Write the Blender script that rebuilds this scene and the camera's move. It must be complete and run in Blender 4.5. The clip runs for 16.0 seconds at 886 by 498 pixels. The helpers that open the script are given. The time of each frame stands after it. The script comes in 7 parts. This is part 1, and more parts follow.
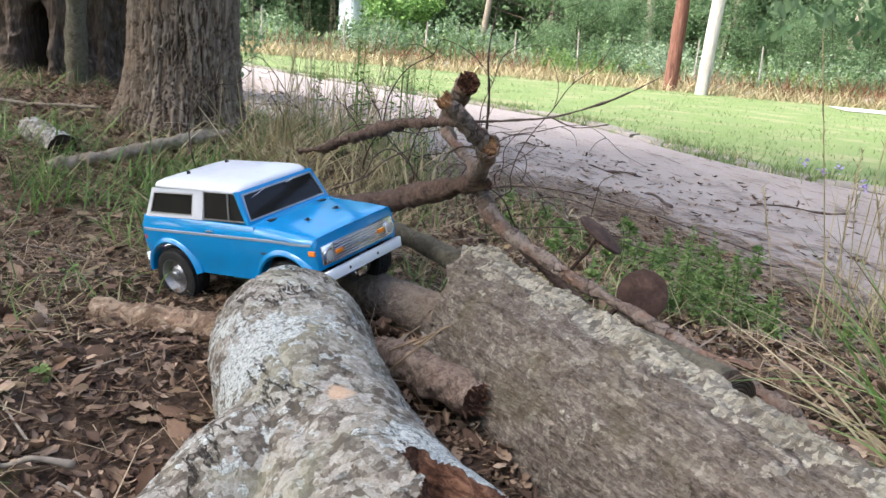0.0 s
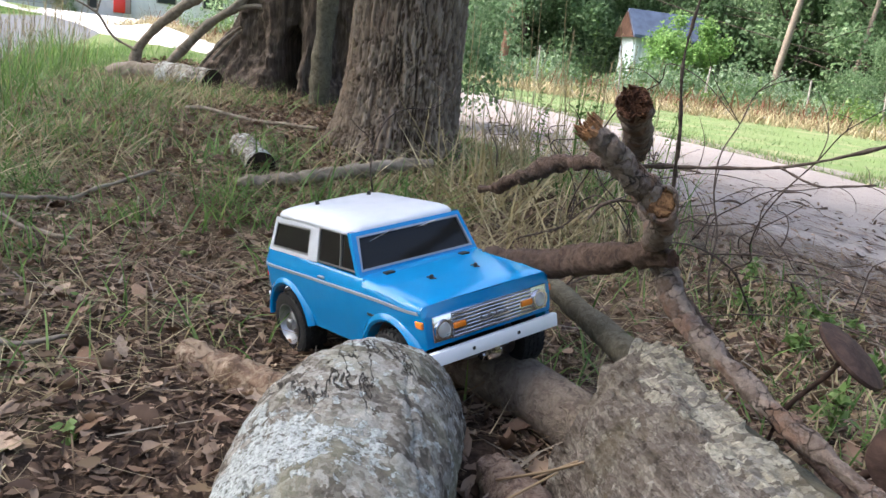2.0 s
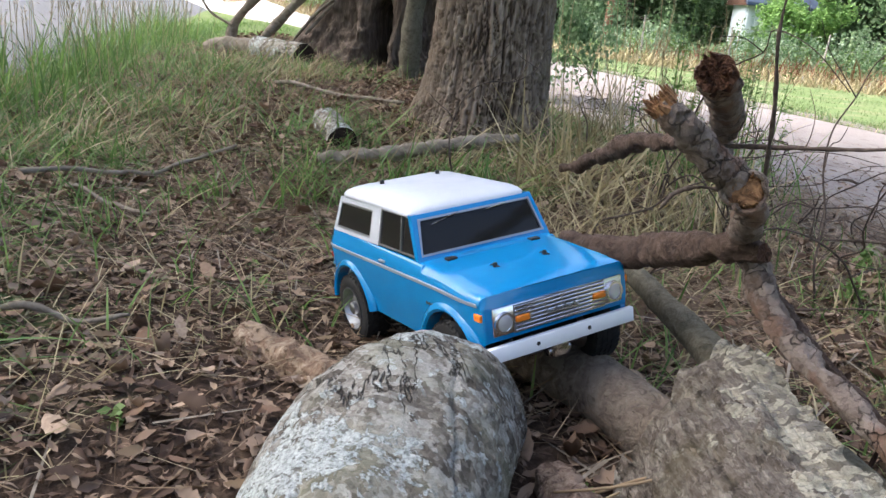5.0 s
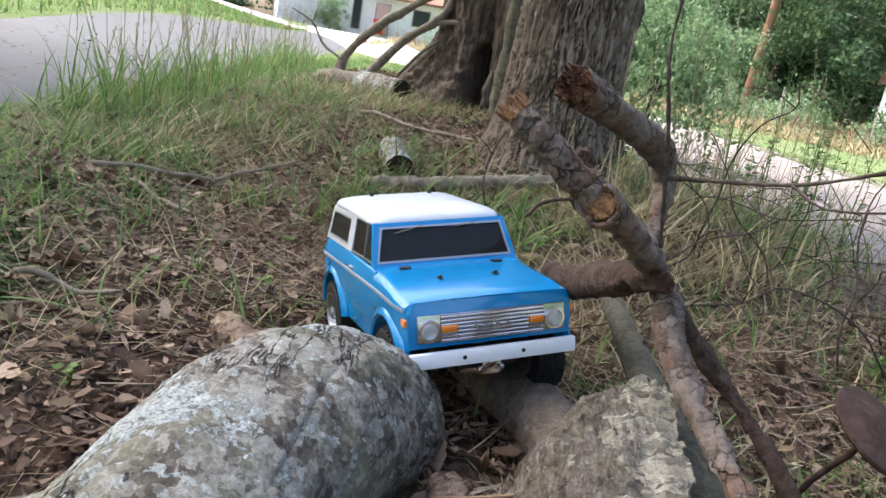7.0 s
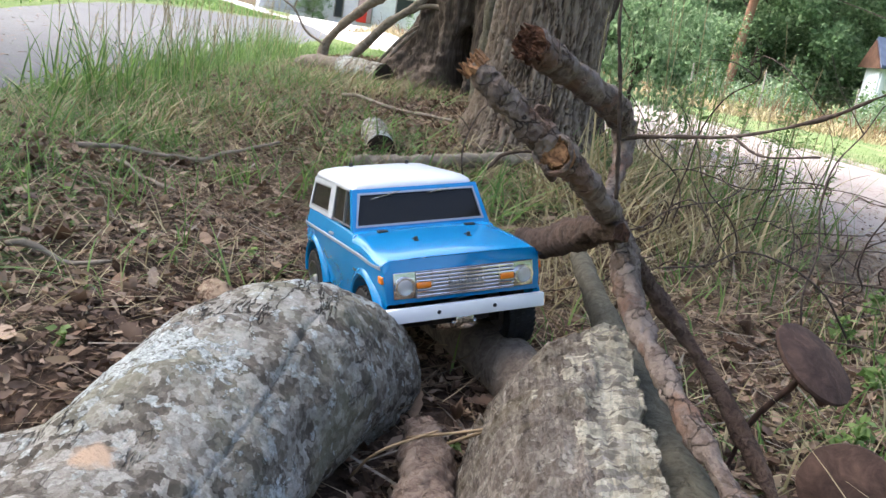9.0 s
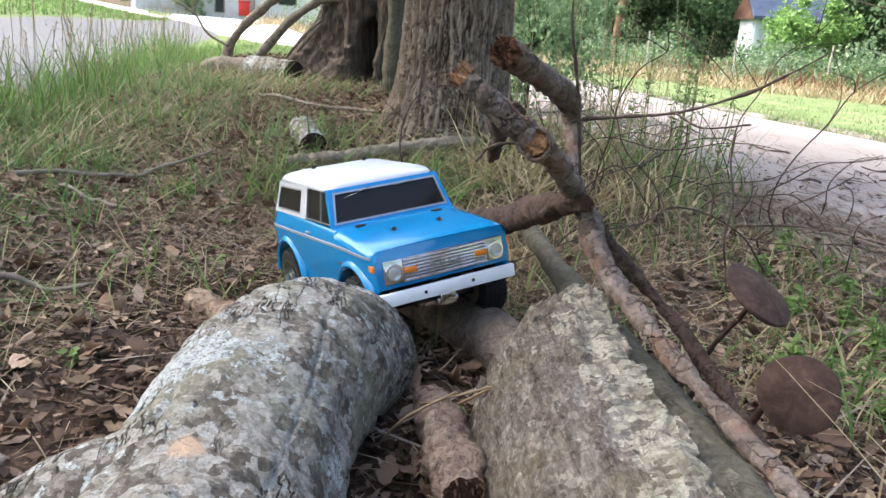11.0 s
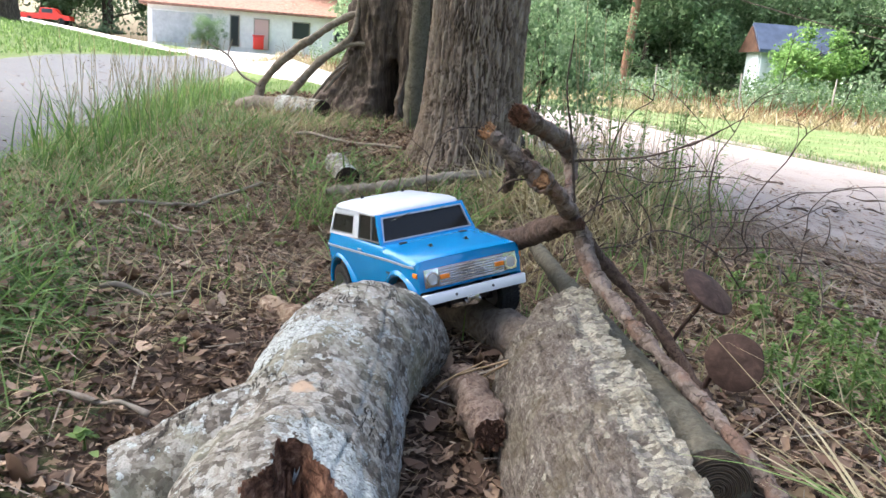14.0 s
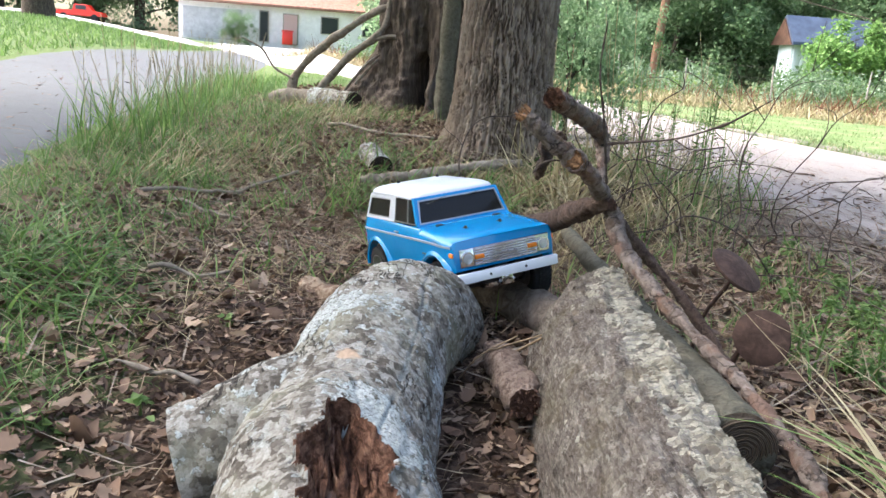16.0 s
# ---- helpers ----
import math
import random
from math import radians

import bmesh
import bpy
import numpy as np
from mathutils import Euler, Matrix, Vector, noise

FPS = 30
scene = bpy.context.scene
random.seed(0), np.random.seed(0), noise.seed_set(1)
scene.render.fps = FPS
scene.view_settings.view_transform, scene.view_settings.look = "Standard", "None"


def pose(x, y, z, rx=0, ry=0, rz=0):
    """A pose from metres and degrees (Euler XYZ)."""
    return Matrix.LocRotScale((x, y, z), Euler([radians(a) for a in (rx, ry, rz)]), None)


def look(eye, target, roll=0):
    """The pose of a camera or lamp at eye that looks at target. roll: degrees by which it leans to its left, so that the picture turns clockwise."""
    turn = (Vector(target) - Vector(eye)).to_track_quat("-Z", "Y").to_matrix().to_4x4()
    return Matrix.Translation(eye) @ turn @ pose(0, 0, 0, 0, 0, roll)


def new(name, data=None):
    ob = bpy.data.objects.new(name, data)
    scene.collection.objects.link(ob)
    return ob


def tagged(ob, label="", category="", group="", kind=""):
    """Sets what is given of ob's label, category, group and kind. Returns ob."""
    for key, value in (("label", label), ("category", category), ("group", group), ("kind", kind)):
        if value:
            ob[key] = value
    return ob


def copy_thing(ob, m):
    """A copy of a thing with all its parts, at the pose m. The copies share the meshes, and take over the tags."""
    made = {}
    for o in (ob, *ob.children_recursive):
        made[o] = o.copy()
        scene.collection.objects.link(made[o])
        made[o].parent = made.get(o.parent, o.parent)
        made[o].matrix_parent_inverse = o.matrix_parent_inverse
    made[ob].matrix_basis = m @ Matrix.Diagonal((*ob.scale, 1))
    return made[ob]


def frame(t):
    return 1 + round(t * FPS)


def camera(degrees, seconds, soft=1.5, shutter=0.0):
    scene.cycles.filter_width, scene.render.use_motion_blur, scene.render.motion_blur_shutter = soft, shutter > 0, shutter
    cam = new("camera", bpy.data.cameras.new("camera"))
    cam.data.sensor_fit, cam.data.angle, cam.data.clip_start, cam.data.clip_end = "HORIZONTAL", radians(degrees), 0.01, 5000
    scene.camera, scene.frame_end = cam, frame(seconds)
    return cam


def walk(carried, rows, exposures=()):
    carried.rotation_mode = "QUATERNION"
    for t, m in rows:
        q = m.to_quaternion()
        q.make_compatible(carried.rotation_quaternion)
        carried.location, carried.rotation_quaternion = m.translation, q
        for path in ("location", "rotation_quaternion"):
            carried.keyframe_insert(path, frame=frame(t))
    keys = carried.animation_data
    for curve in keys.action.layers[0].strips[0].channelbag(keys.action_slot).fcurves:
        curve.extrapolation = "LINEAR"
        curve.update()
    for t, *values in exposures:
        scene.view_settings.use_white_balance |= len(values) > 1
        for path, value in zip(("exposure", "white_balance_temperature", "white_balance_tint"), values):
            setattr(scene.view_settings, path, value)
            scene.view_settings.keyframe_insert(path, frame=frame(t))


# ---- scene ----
cam = camera(57.8, 16.0)
PATH = [
    (0, (0.003, -0.006, 0.453), (0.051, 1.927, -0.057), 4.7),
    (0.5, (-0.014, 0.054, 0.462), (-0.055, 1.984, -0.063), 4.9),
    (1, (0.029, 0.133, 0.452), (-0.254, 2.045, -0.063), 3.4),
    (1.5, (0.107, 0.257, 0.441), (-0.304, 2.146, -0.07), 3.5),
    (2, (0.104, 0.321, 0.425), (-0.488, 2.171, -0.05), 6.6),
    (2.5, (0.061, 0.33, 0.441), (-0.715, 2.114, -0.026), 7.2),
    (3, (0.039, 0.35, 0.463), (-0.82, 2.097, 0.005), 7.9),
    (3.5, (0.028, 0.361, 0.465), (-0.834, 2.103, -0.009), 7.9),
    (4, (0.051, 0.372, 0.464), (-0.778, 2.115, -0.06), 9.0),
    (4.5, (0.063, 0.368, 0.456), (-0.697, 2.128, -0.111), 7.4),
    (5, (0.114, 0.397, 0.424), (-0.689, 2.14, -0.138), 5.8),
    (5.2, (0.145, 0.409, 0.418), (-0.704, 2.139, -0.119), 5.6),
    (7.3, (0.295, 0.467, 0.411), (-0.802, 2.066, -0.077), 10.6),
    (7.5, (0.302, 0.468, 0.406), (-0.797, 2.063, -0.09), 11.0),
    (8, (0.306, 0.462, 0.419), (-0.788, 2.063, -0.071), 10.7),
    (8.5, (0.316, 0.458, 0.418), (-0.755, 2.078, -0.06), 10.3),
    (9, (0.327, 0.432, 0.398), (-0.72, 2.06, -0.105), 9.4),
    (9.2, (0.331, 0.429, 0.391), (-0.705, 2.057, -0.133), 9.0),
    (11.3, (0.306, 0.268, 0.429), (-0.516, 2.018, -0.084), 4.6),
    (11.5, (0.311, 0.235, 0.443), (-0.497, 1.994, -0.059), 4.8),
    (12, (0.324, 0.192, 0.459), (-0.469, 1.964, -0.024), 4.2),
    (12.5, (0.355, 0.13, 0.458), (-0.48, 1.887, -0.009), 4.0),
    (13, (0.382, 0.084, 0.465), (-0.489, 1.821, -0.009), 4.6),
    (13.5, (0.406, 0.08, 0.477), (-0.489, 1.811, 0.028), 4.9),
    (14, (0.404, 0.067, 0.455), (-0.484, 1.803, 0.007), 4.3),
    (14.5, (0.391, 0.04, 0.446), (-0.556, 1.743, -0.004), 4.4),
    (15, (0.401, 0.032, 0.438), (-0.569, 1.72, -0.018), 4.8),
    (15.5, (0.409, 0.021, 0.44), (-0.538, 1.72, -0.024), 3.8),
    (16, (0.416, 0.02, 0.443), (-0.528, 1.721, -0.022), 4.1),
]
walk(cam, [(t, look(eye, target, roll)) for t, eye, target, roll in PATH],
     [(0.0, 1.96, 6350, 14), (3.5, 1.86, 6350, 14), (8.0, 2.1, 6400, 14), (14.5, 2.2, 6350, 13), (16.0, 2.22, 6300, 12)])

# ---- world, sun, exposure ----
world = bpy.data.worlds.new("overcast_sky")
scene.world = world
world.use_nodes = True
wn = world.node_tree
sky = wn.nodes.new("ShaderNodeTexSky")
sky.sky_type, sky.sun_disc = "NISHITA", False
sky.sun_elevation, sky.sun_rotation = radians(49), radians(-107)
sky.air_density, sky.dust_density, sky.ozone_density = 1.0, 4.0, .4
wn.links.new(sky.outputs[0], wn.nodes["Background"].inputs[0])
wn.nodes["Background"].inputs[1].default_value = 0.15
sun = bpy.data.lights.new("sun", "SUN")
sun.energy, sun.angle, sun.color = 2.6, radians(40), (1.0, 0.985, 0.96)
sun_ob = new("sun", sun)
sun_ob.matrix_world = look((-10, -3, 12), (0, 0, 0))


# ---- mesh helpers ----
def ss(a, b, v):
    v = min(1.0, max(0.0, (v - a) / (b - a)))
    return v * v * (3 - 2 * v)


def fbm(p, scale, octaves=3):
    return noise.fractal(Vector(p) * scale, 1.0, 2.0, octaves)


def finish(bm, name, angle=35, smooth=True):
    bm.normal_update()
    lim = radians(angle)
    for e in bm.edges:
        e.smooth = len(e.link_faces) == 2 and e.calc_face_angle(0) < lim
    for f in bm.faces:
        f.smooth = smooth
    me = bpy.data.meshes.new(name)
    bm.to_mesh(me)
    bm.free()
    return me


def part(name, bm, material, parent=None, label="", angle=35):
    """One bmesh as one mesh object, under a thing or a part."""
    me = finish(bm, name, angle) if isinstance(bm, bmesh.types.BMesh) else bm
    if material and not me.materials:
        me.materials.append(material)
    ob = new(name, me)
    if parent:
        ob.parent = parent
    return tagged(ob, label)


def thing(name, label, category, m=None, group=""):
    ob = new(name)
    ob.empty_display_size = 0.05
    if m is not None:
        ob.matrix_world = m
    return tagged(ob, label, category, group)


def raw(name, verts, faces, smooth=True):
    me = bpy.data.meshes.new(name)
    me.from_pydata([tuple(v) for v in verts], [], [tuple(f) for f in faces])
    if smooth:
        me.shade_smooth()
    me.update()
    return me


def box(bm, x0, x1, y0, y1, z0, z1, bevel=0.0, seg=2):
    r = bmesh.ops.create_cube(bm, size=1.0)
    for v in r["verts"]:
        v.co = Vector((x0 + (v.co.x + .5) * (x1 - x0), y0 + (v.co.y + .5) * (y1 - y0), z0 + (v.co.z + .5) * (z1 - z0)))
    if bevel:
        es = list({e for v in r["verts"] for e in v.link_edges})
        bmesh.ops.bevel(bm, geom=es, offset=bevel, segments=seg, affect="EDGES", profile=.5)
    return bm


def cyl(bm, a, b, r0, r1=None, seg=16, caps=True, bevel=0.0):
    a, b = Vector(a), Vector(b)
    d = b - a
    q = d.to_track_quat("Z", "Y").to_matrix().to_4x4()
    r = bmesh.ops.create_cone(bm, cap_ends=caps, segments=seg, radius1=r0, radius2=r0 if r1 is None else r1, depth=d.length,
                              matrix=Matrix.Translation((a + b) / 2) @ q)
    if bevel:
        fs = {f for v in r["verts"] for f in v.link_faces if len(f.verts) > 4}
        bmesh.ops.bevel(bm, geom=list({e for f in fs for e in f.edges}), offset=bevel, segments=2, affect="EDGES")
    return bm


def spline(pts, n):
    """n points along a Catmull-Rom curve through pts (any number of values each), by even steps of its parameter."""
    p = np.array([np.array(a, float) for a in pts])
    p = np.vstack([2 * p[0] - p[1], p, 2 * p[-1] - p[-2]])
    out = []
    for u in np.linspace(0, len(p) - 3 - 1e-9, n):
        i = int(u)
        f = u - i
        a, b, c, d = p[i:i + 4]
        out.append(.5 * (2 * b + (c - a) * f + (2 * a - 5 * b + 4 * c - d) * f * f + (3 * b - a - 3 * c + d) * f ** 3))
    return np.array(out)


def tube(pts, rings, seg, bump=None, cap0=True, cap1=True, start=None):
    """Verts and faces of a tube along control points (x, y, z, radius). bump(p, n, u, ang) gives a shift along the normal."""
    c = spline(pts, rings)
    P, R = c[:, :3], np.maximum(c[:, 3], 1e-4)
    T = np.gradient(P, axis=0)
    T /= np.linalg.norm(T, axis=1)[:, None] + 1e-12
    ref = np.array(start if start is not None else ((0, 0, 1) if abs(T[0][2]) < .9 else (1, 0, 0)), float)
    verts, faces = [], []
    for i in range(rings):
        ref = ref - T[i] * (ref @ T[i])
        ref /= np.linalg.norm(ref)
        side = np.cross(T[i], ref)
        for j in range(seg):
            a = 2 * math.pi * j / seg
            n = ref * math.cos(a) + side * math.sin(a)
            v = P[i] + n * R[i]
            if bump:
                v = v + n * bump(v, n, i / (rings - 1), a)
            verts.append(v)
    for i in range(rings - 1):
        for j in range(seg):
            k = (j + 1) % seg
            faces.append((i * seg + j, i * seg + k, (i + 1) * seg + k, (i + 1) * seg + j))
    nside = len(faces)
    for on, i in ((cap0, 0), (cap1, rings - 1)):
        if on:
            ring = [i * seg + j for j in range(seg)]
            cen = sum(verts[k] for k in ring) / seg
            mid = []
            for k in ring:
                verts.append(cen + (verts[k] - cen) * .55 + T[i] * random.uniform(-.001, .001))
                mid.append(len(verts) - 1)
            verts.append(cen)
            m = len(verts) - 1
            for j in range(seg):
                k = (j + 1) % seg
                faces.append((ring[j], mid[j], mid[k], ring[k]) if i == 0 else (ring[j], ring[k], mid[k], mid[j]))
                faces.append((mid[j], m, mid[k]) if i == 0 else (mid[j], mid[k], m))
    return verts, faces, nside


def log_mesh(name, pts, rings, seg, bark, wood, bump=None, cap0=True, cap1=True):
    v, f, ns = tube(pts, rings, seg, bump, cap0, cap1)
    me = raw(name, v, f)
    me.materials.append(bark)
    me.materials.append(wood)
    for i in range(ns, len(f)):
        me.polygons[i].material_index = 1
        me.polygons[i].use_smooth = False
    bm = bmesh.new()
    bm.from_mesh(me)
    bmesh.ops.recalc_face_normals(bm, faces=bm.faces)
    bm.to_mesh(me)
    bm.free()
    return me


def loft(bm, rings, close=True, cap=True):
    """Skin over rings of equal numbers of points."""
    rows = [[bm.verts.new(p) for p in r] for r in rings]
    n = len(rows[0])
    for a, b in zip(rows[:-1], rows[1:]):
        for j in range(n if close else n - 1):
            k = (j + 1) % n
            bm.faces.new((a[j], a[k], b[k], b[j]))
    if cap:
        bm.faces.new(rows[0][::-1])
        bm.faces.new(rows[-1])
    bmesh.ops.recalc_face_normals(bm, faces=bm.faces)
    return rows


# ---- materials ----
def nodes_of(name, rough=0.8, metal=0.0, spec=0.4):
    m = bpy.data.materials.new(name)
    m.use_nodes = True
    b = m.node_tree.nodes["Principled BSDF"]
    b.inputs["Roughness"].default_value = rough
    b.inputs["Metallic"].default_value = metal
    b.inputs["Specular IOR Level"].default_value = spec
    return m, m.node_tree, b


def coord(nt, scale=(1, 1, 1), rot=(0, 0, 0)):
    tc = nt.nodes.new("ShaderNodeTexCoord")
    mp = nt.nodes.new("ShaderNodeMapping")
    mp.inputs["Scale"].default_value = scale
    mp.inputs["Rotation"].default_value = rot
    nt.links.new(tc.outputs["Object"], mp.inputs["Vector"])
    return mp.outputs["Vector"]


def grain(nt, turn_z, scale):
    """Object coordinates turned about z first and stretched along the new axes after that."""
    a = coord(nt, (1, 1, 1), (0, 0, turn_z))
    mp = nt.nodes.new("ShaderNodeMapping")
    mp.inputs["Scale"].default_value = scale
    nt.links.new(a, mp.inputs["Vector"])
    return mp.outputs["Vector"]


def nz(nt, vec, scale, detail=4, rough=.6, dist=0.0):
    n = nt.nodes.new("ShaderNodeTexNoise")
    n.inputs["Scale"].default_value, n.inputs["Detail"].default_value = scale, detail
    n.inputs["Roughness"].default_value, n.inputs["Distortion"].default_value = rough, dist
    nt.links.new(vec, n.inputs["Vector"])
    return n.outputs["Fac"]


def vor(nt, vec, scale, feature="F1", out="Distance", rnd=1.0):
    n = nt.nodes.new("ShaderNodeTexVoronoi")
    n.feature = feature
    n.inputs["Scale"].default_value = scale
    n.inputs["Randomness"].default_value = rnd
    nt.links.new(vec, n.inputs["Vector"])
    return n.outputs[out]


def ramp(nt, fac, *stops, mode="LINEAR"):
    r = nt.nodes.new("ShaderNodeValToRGB")
    r.color_ramp.interpolation = mode
    while len(r.color_ramp.elements) < len(stops):
        r.color_ramp.elements.new(.5)
    for e, (p, c) in zip(r.color_ramp.elements, stops):
        e.position = p
        e.color = (*c, 1) if isinstance(c, tuple) else (c, c, c, 1)
    nt.links.new(fac, r.inputs["Fac"])
    return r.outputs["Color"]


def mix(nt, fac, a, b, how="MIX"):
    n = nt.nodes.new("ShaderNodeMix")
    n.data_type, n.blend_type = "RGBA", how
    for v, s in ((fac, n.inputs[0]), (a, n.inputs[6]), (b, n.inputs[7])):
        if isinstance(v, bpy.types.NodeSocket):
            nt.links.new(v, s)
        else:
            s.default_value = (*v, 1) if isinstance(v, tuple) else v
    return n.outputs[2]


def mul(nt, a, b, op="MULTIPLY"):
    n = nt.nodes.new("ShaderNodeMath")
    n.operation = op
    for v, s in ((a, n.inputs[0]), (b, n.inputs[1])):
        if isinstance(v, bpy.types.NodeSocket):
            nt.links.new(v, s)
        else:
            s.default_value = v
    return n.outputs[0]


def relief(nt, b, h, strength, dist):
    n = nt.nodes.new("ShaderNodeBump")
    n.inputs["Strength"].default_value, n.inputs["Distance"].default_value = strength, dist
    nt.links.new(h, n.inputs["Height"])
    nt.links.new(n.outputs[0], b.inputs["Normal"])


def col(nt, b, c):
    if isinstance(c, tuple):
        b.inputs["Base Color"].default_value = (*c, 1)
    else:
        nt.links.new(c, b.inputs["Base Color"])


def rnd(nt, island=True):
    n = nt.nodes.new("ShaderNodeNewGeometry" if island else "ShaderNodeObjectInfo")
    return n.outputs["Random Per Island" if island else "Random"]


def plain(name, c, rough=.5, metal=0.0, spec=.5, grain=0.0, scale=60):
    m, nt, b = nodes_of(name, rough, metal, spec)
    if grain:
        v = coord(nt)
        f = nz(nt, v, scale, 5)
        col(nt, b, ramp(nt, f, (.3, tuple(x * (1 - grain) for x in c)), (.7, tuple(min(1, x * (1 + grain)) for x in c))))
        relief(nt, b, f, .25, .001)
    else:
        col(nt, b, c)
    return m


def warped(nt, v, scale, amount):
    """Coordinates shifted about by noise, so that cells get ragged outlines."""
    n = nt.nodes.new("ShaderNodeTexNoise")
    n.inputs["Scale"].default_value, n.inputs["Detail"].default_value = scale, 4
    nt.links.new(v, n.inputs["Vector"])
    m = nt.nodes.new("ShaderNodeVectorMath")
    m.operation = "MULTIPLY_ADD"
    nt.links.new(n.outputs["Color"], m.inputs[0])
    m.inputs[1].default_value = (amount, amount, amount)
    nt.links.new(v, m.inputs[2])
    return m.outputs[0]


def cells(nt, v, scale):
    """A random value for each cell, and the distance to its edge."""
    a = vor(nt, v, scale, "F1", "Color")
    sp = nt.nodes.new("ShaderNodeSeparateColor")
    nt.links.new(a, sp.inputs[0])
    return sp.outputs[0], vor(nt, v, scale, "DISTANCE_TO_EDGE", "Distance")


def near_spot(nt, v, centre, radius, soft=.25):
    """1 inside a ball of that radius round a place, ragged by the coordinates given."""
    d = nt.nodes.new("ShaderNodeVectorMath")
    d.operation = "DISTANCE"
    nt.links.new(v, d.inputs[0])
    d.inputs[1].default_value = centre
    return ramp(nt, mul(nt, d.outputs["Value"], 1 / (2 * radius)), (.5 - soft / 2, 1.0), (.5 + soft / 2, 0.0))


def m_lichen_bark():
    """Grey bark in small plates, with crusts of pale lichen and dark cracks."""
    m, nt, b = nodes_of("grey_bark_with_lichen", .92, spec=.18)
    v = coord(nt)
    fine = nz(nt, v, 380, 5, .7)
    w1, w2 = warped(nt, v, 130, .011), warped(nt, v, 260, .005)
    ca, ea = cells(nt, w1, 84)
    cb, eb = cells(nt, w2, 210)
    t = mul(nt, mul(nt, mul(nt, ca, .5), mul(nt, cb, .3), "ADD"), mul(nt, nz(nt, v, 14, 4, .6), .42), "ADD")
    c = ramp(nt, t, (.34, (.08, .068, .054)), (.5, (.15, .13, .105)), (.6, (.22, .198, .165)), (.72, (.3, .28, .24)), (.86, (.38, .363, .322)))
    c = mix(nt, ramp(nt, fine, (.3, .5), (.55, 0.0)), c, (.075, .063, .05))
    tint = ramp(nt, nz(nt, v, 11, 3, .6, .4), (.5, 0.0), (.68, .45))
    c = mix(nt, tint, c, (.245, .245, .165))
    big = mul(nt, mul(nt, nz(nt, v, 8, 2, .5, .2), .62), mul(nt, nz(nt, w1, 85, 5, .65), .38), "ADD")
    bias = None
    for place, radius in (((-.095, .675, .11), .045), ((.0, .63, .125), .04), ((.062, .585, .11), .045), ((-.175, .78, .11), .03), ((-.215, .92, .11), .05), ((-.23, 1.03, .05), .05)):
        k = near_spot(nt, v, place, radius, .95)
        bias = k if bias is None else mul(nt, bias, k, "MAXIMUM")
    crust = ramp(nt, mul(nt, big, mul(nt, bias, .1), "ADD"), (.585, 0.0), (.595, 1.0))
    small = mul(nt, ramp(nt, nz(nt, w2, 70, 3, .5), (.61, 0.0), (.622, .9)), ramp(nt, nz(nt, v, 5, 2), (.35, .3), (.6, 1.0)))
    crust = mul(nt, crust, small, "MAXIMUM")
    pale = mix(nt, ramp(nt, nz(nt, v, 300, 4, .7), (.36, 0.0), (.6, 1.0)), (.28, .295, .275), (.58, .615, .59))
    speck = ramp(nt, nz(nt, v, 210, 3, .6), (.58, 0.0), (.62, .85))
    pale = mix(nt, speck, pale, (.15, .14, .12))
    c = mix(nt, crust, c, pale)
    c = mix(nt, near_spot(nt, warped(nt, v, 90, .02), (-.056, .702, .14), .014), c, (.45, .32, .22))
    crack = nz(nt, grain(nt, -.6, (1, .25, 1)), 20, 5, .65, .25)
    line = ramp(nt, crack, (.485, 0.0), (.497, .95), (.503, .95), (.515, 0.0))
    line = mul(nt, line, ramp(nt, nz(nt, v, 9, 2), (.53, 0.0), (.6, 1.0)))
    c = mix(nt, line, c, (.03, .024, .019))
    col(nt, b, c)
    h = mul(nt, mul(nt, ca, .55), mul(nt, cb, .4), "ADD")
    h = mul(nt, h, mul(nt, crust, mul(nt, nz(nt, v, 240, 4, .7), 1.6)), "ADD")
    h = mul(nt, h, mul(nt, fine, .7), "ADD")
    h = mul(nt, h, mul(nt, line, -1.6), "ADD")
    relief(nt, b, h, 1.0, .0042)
    return m


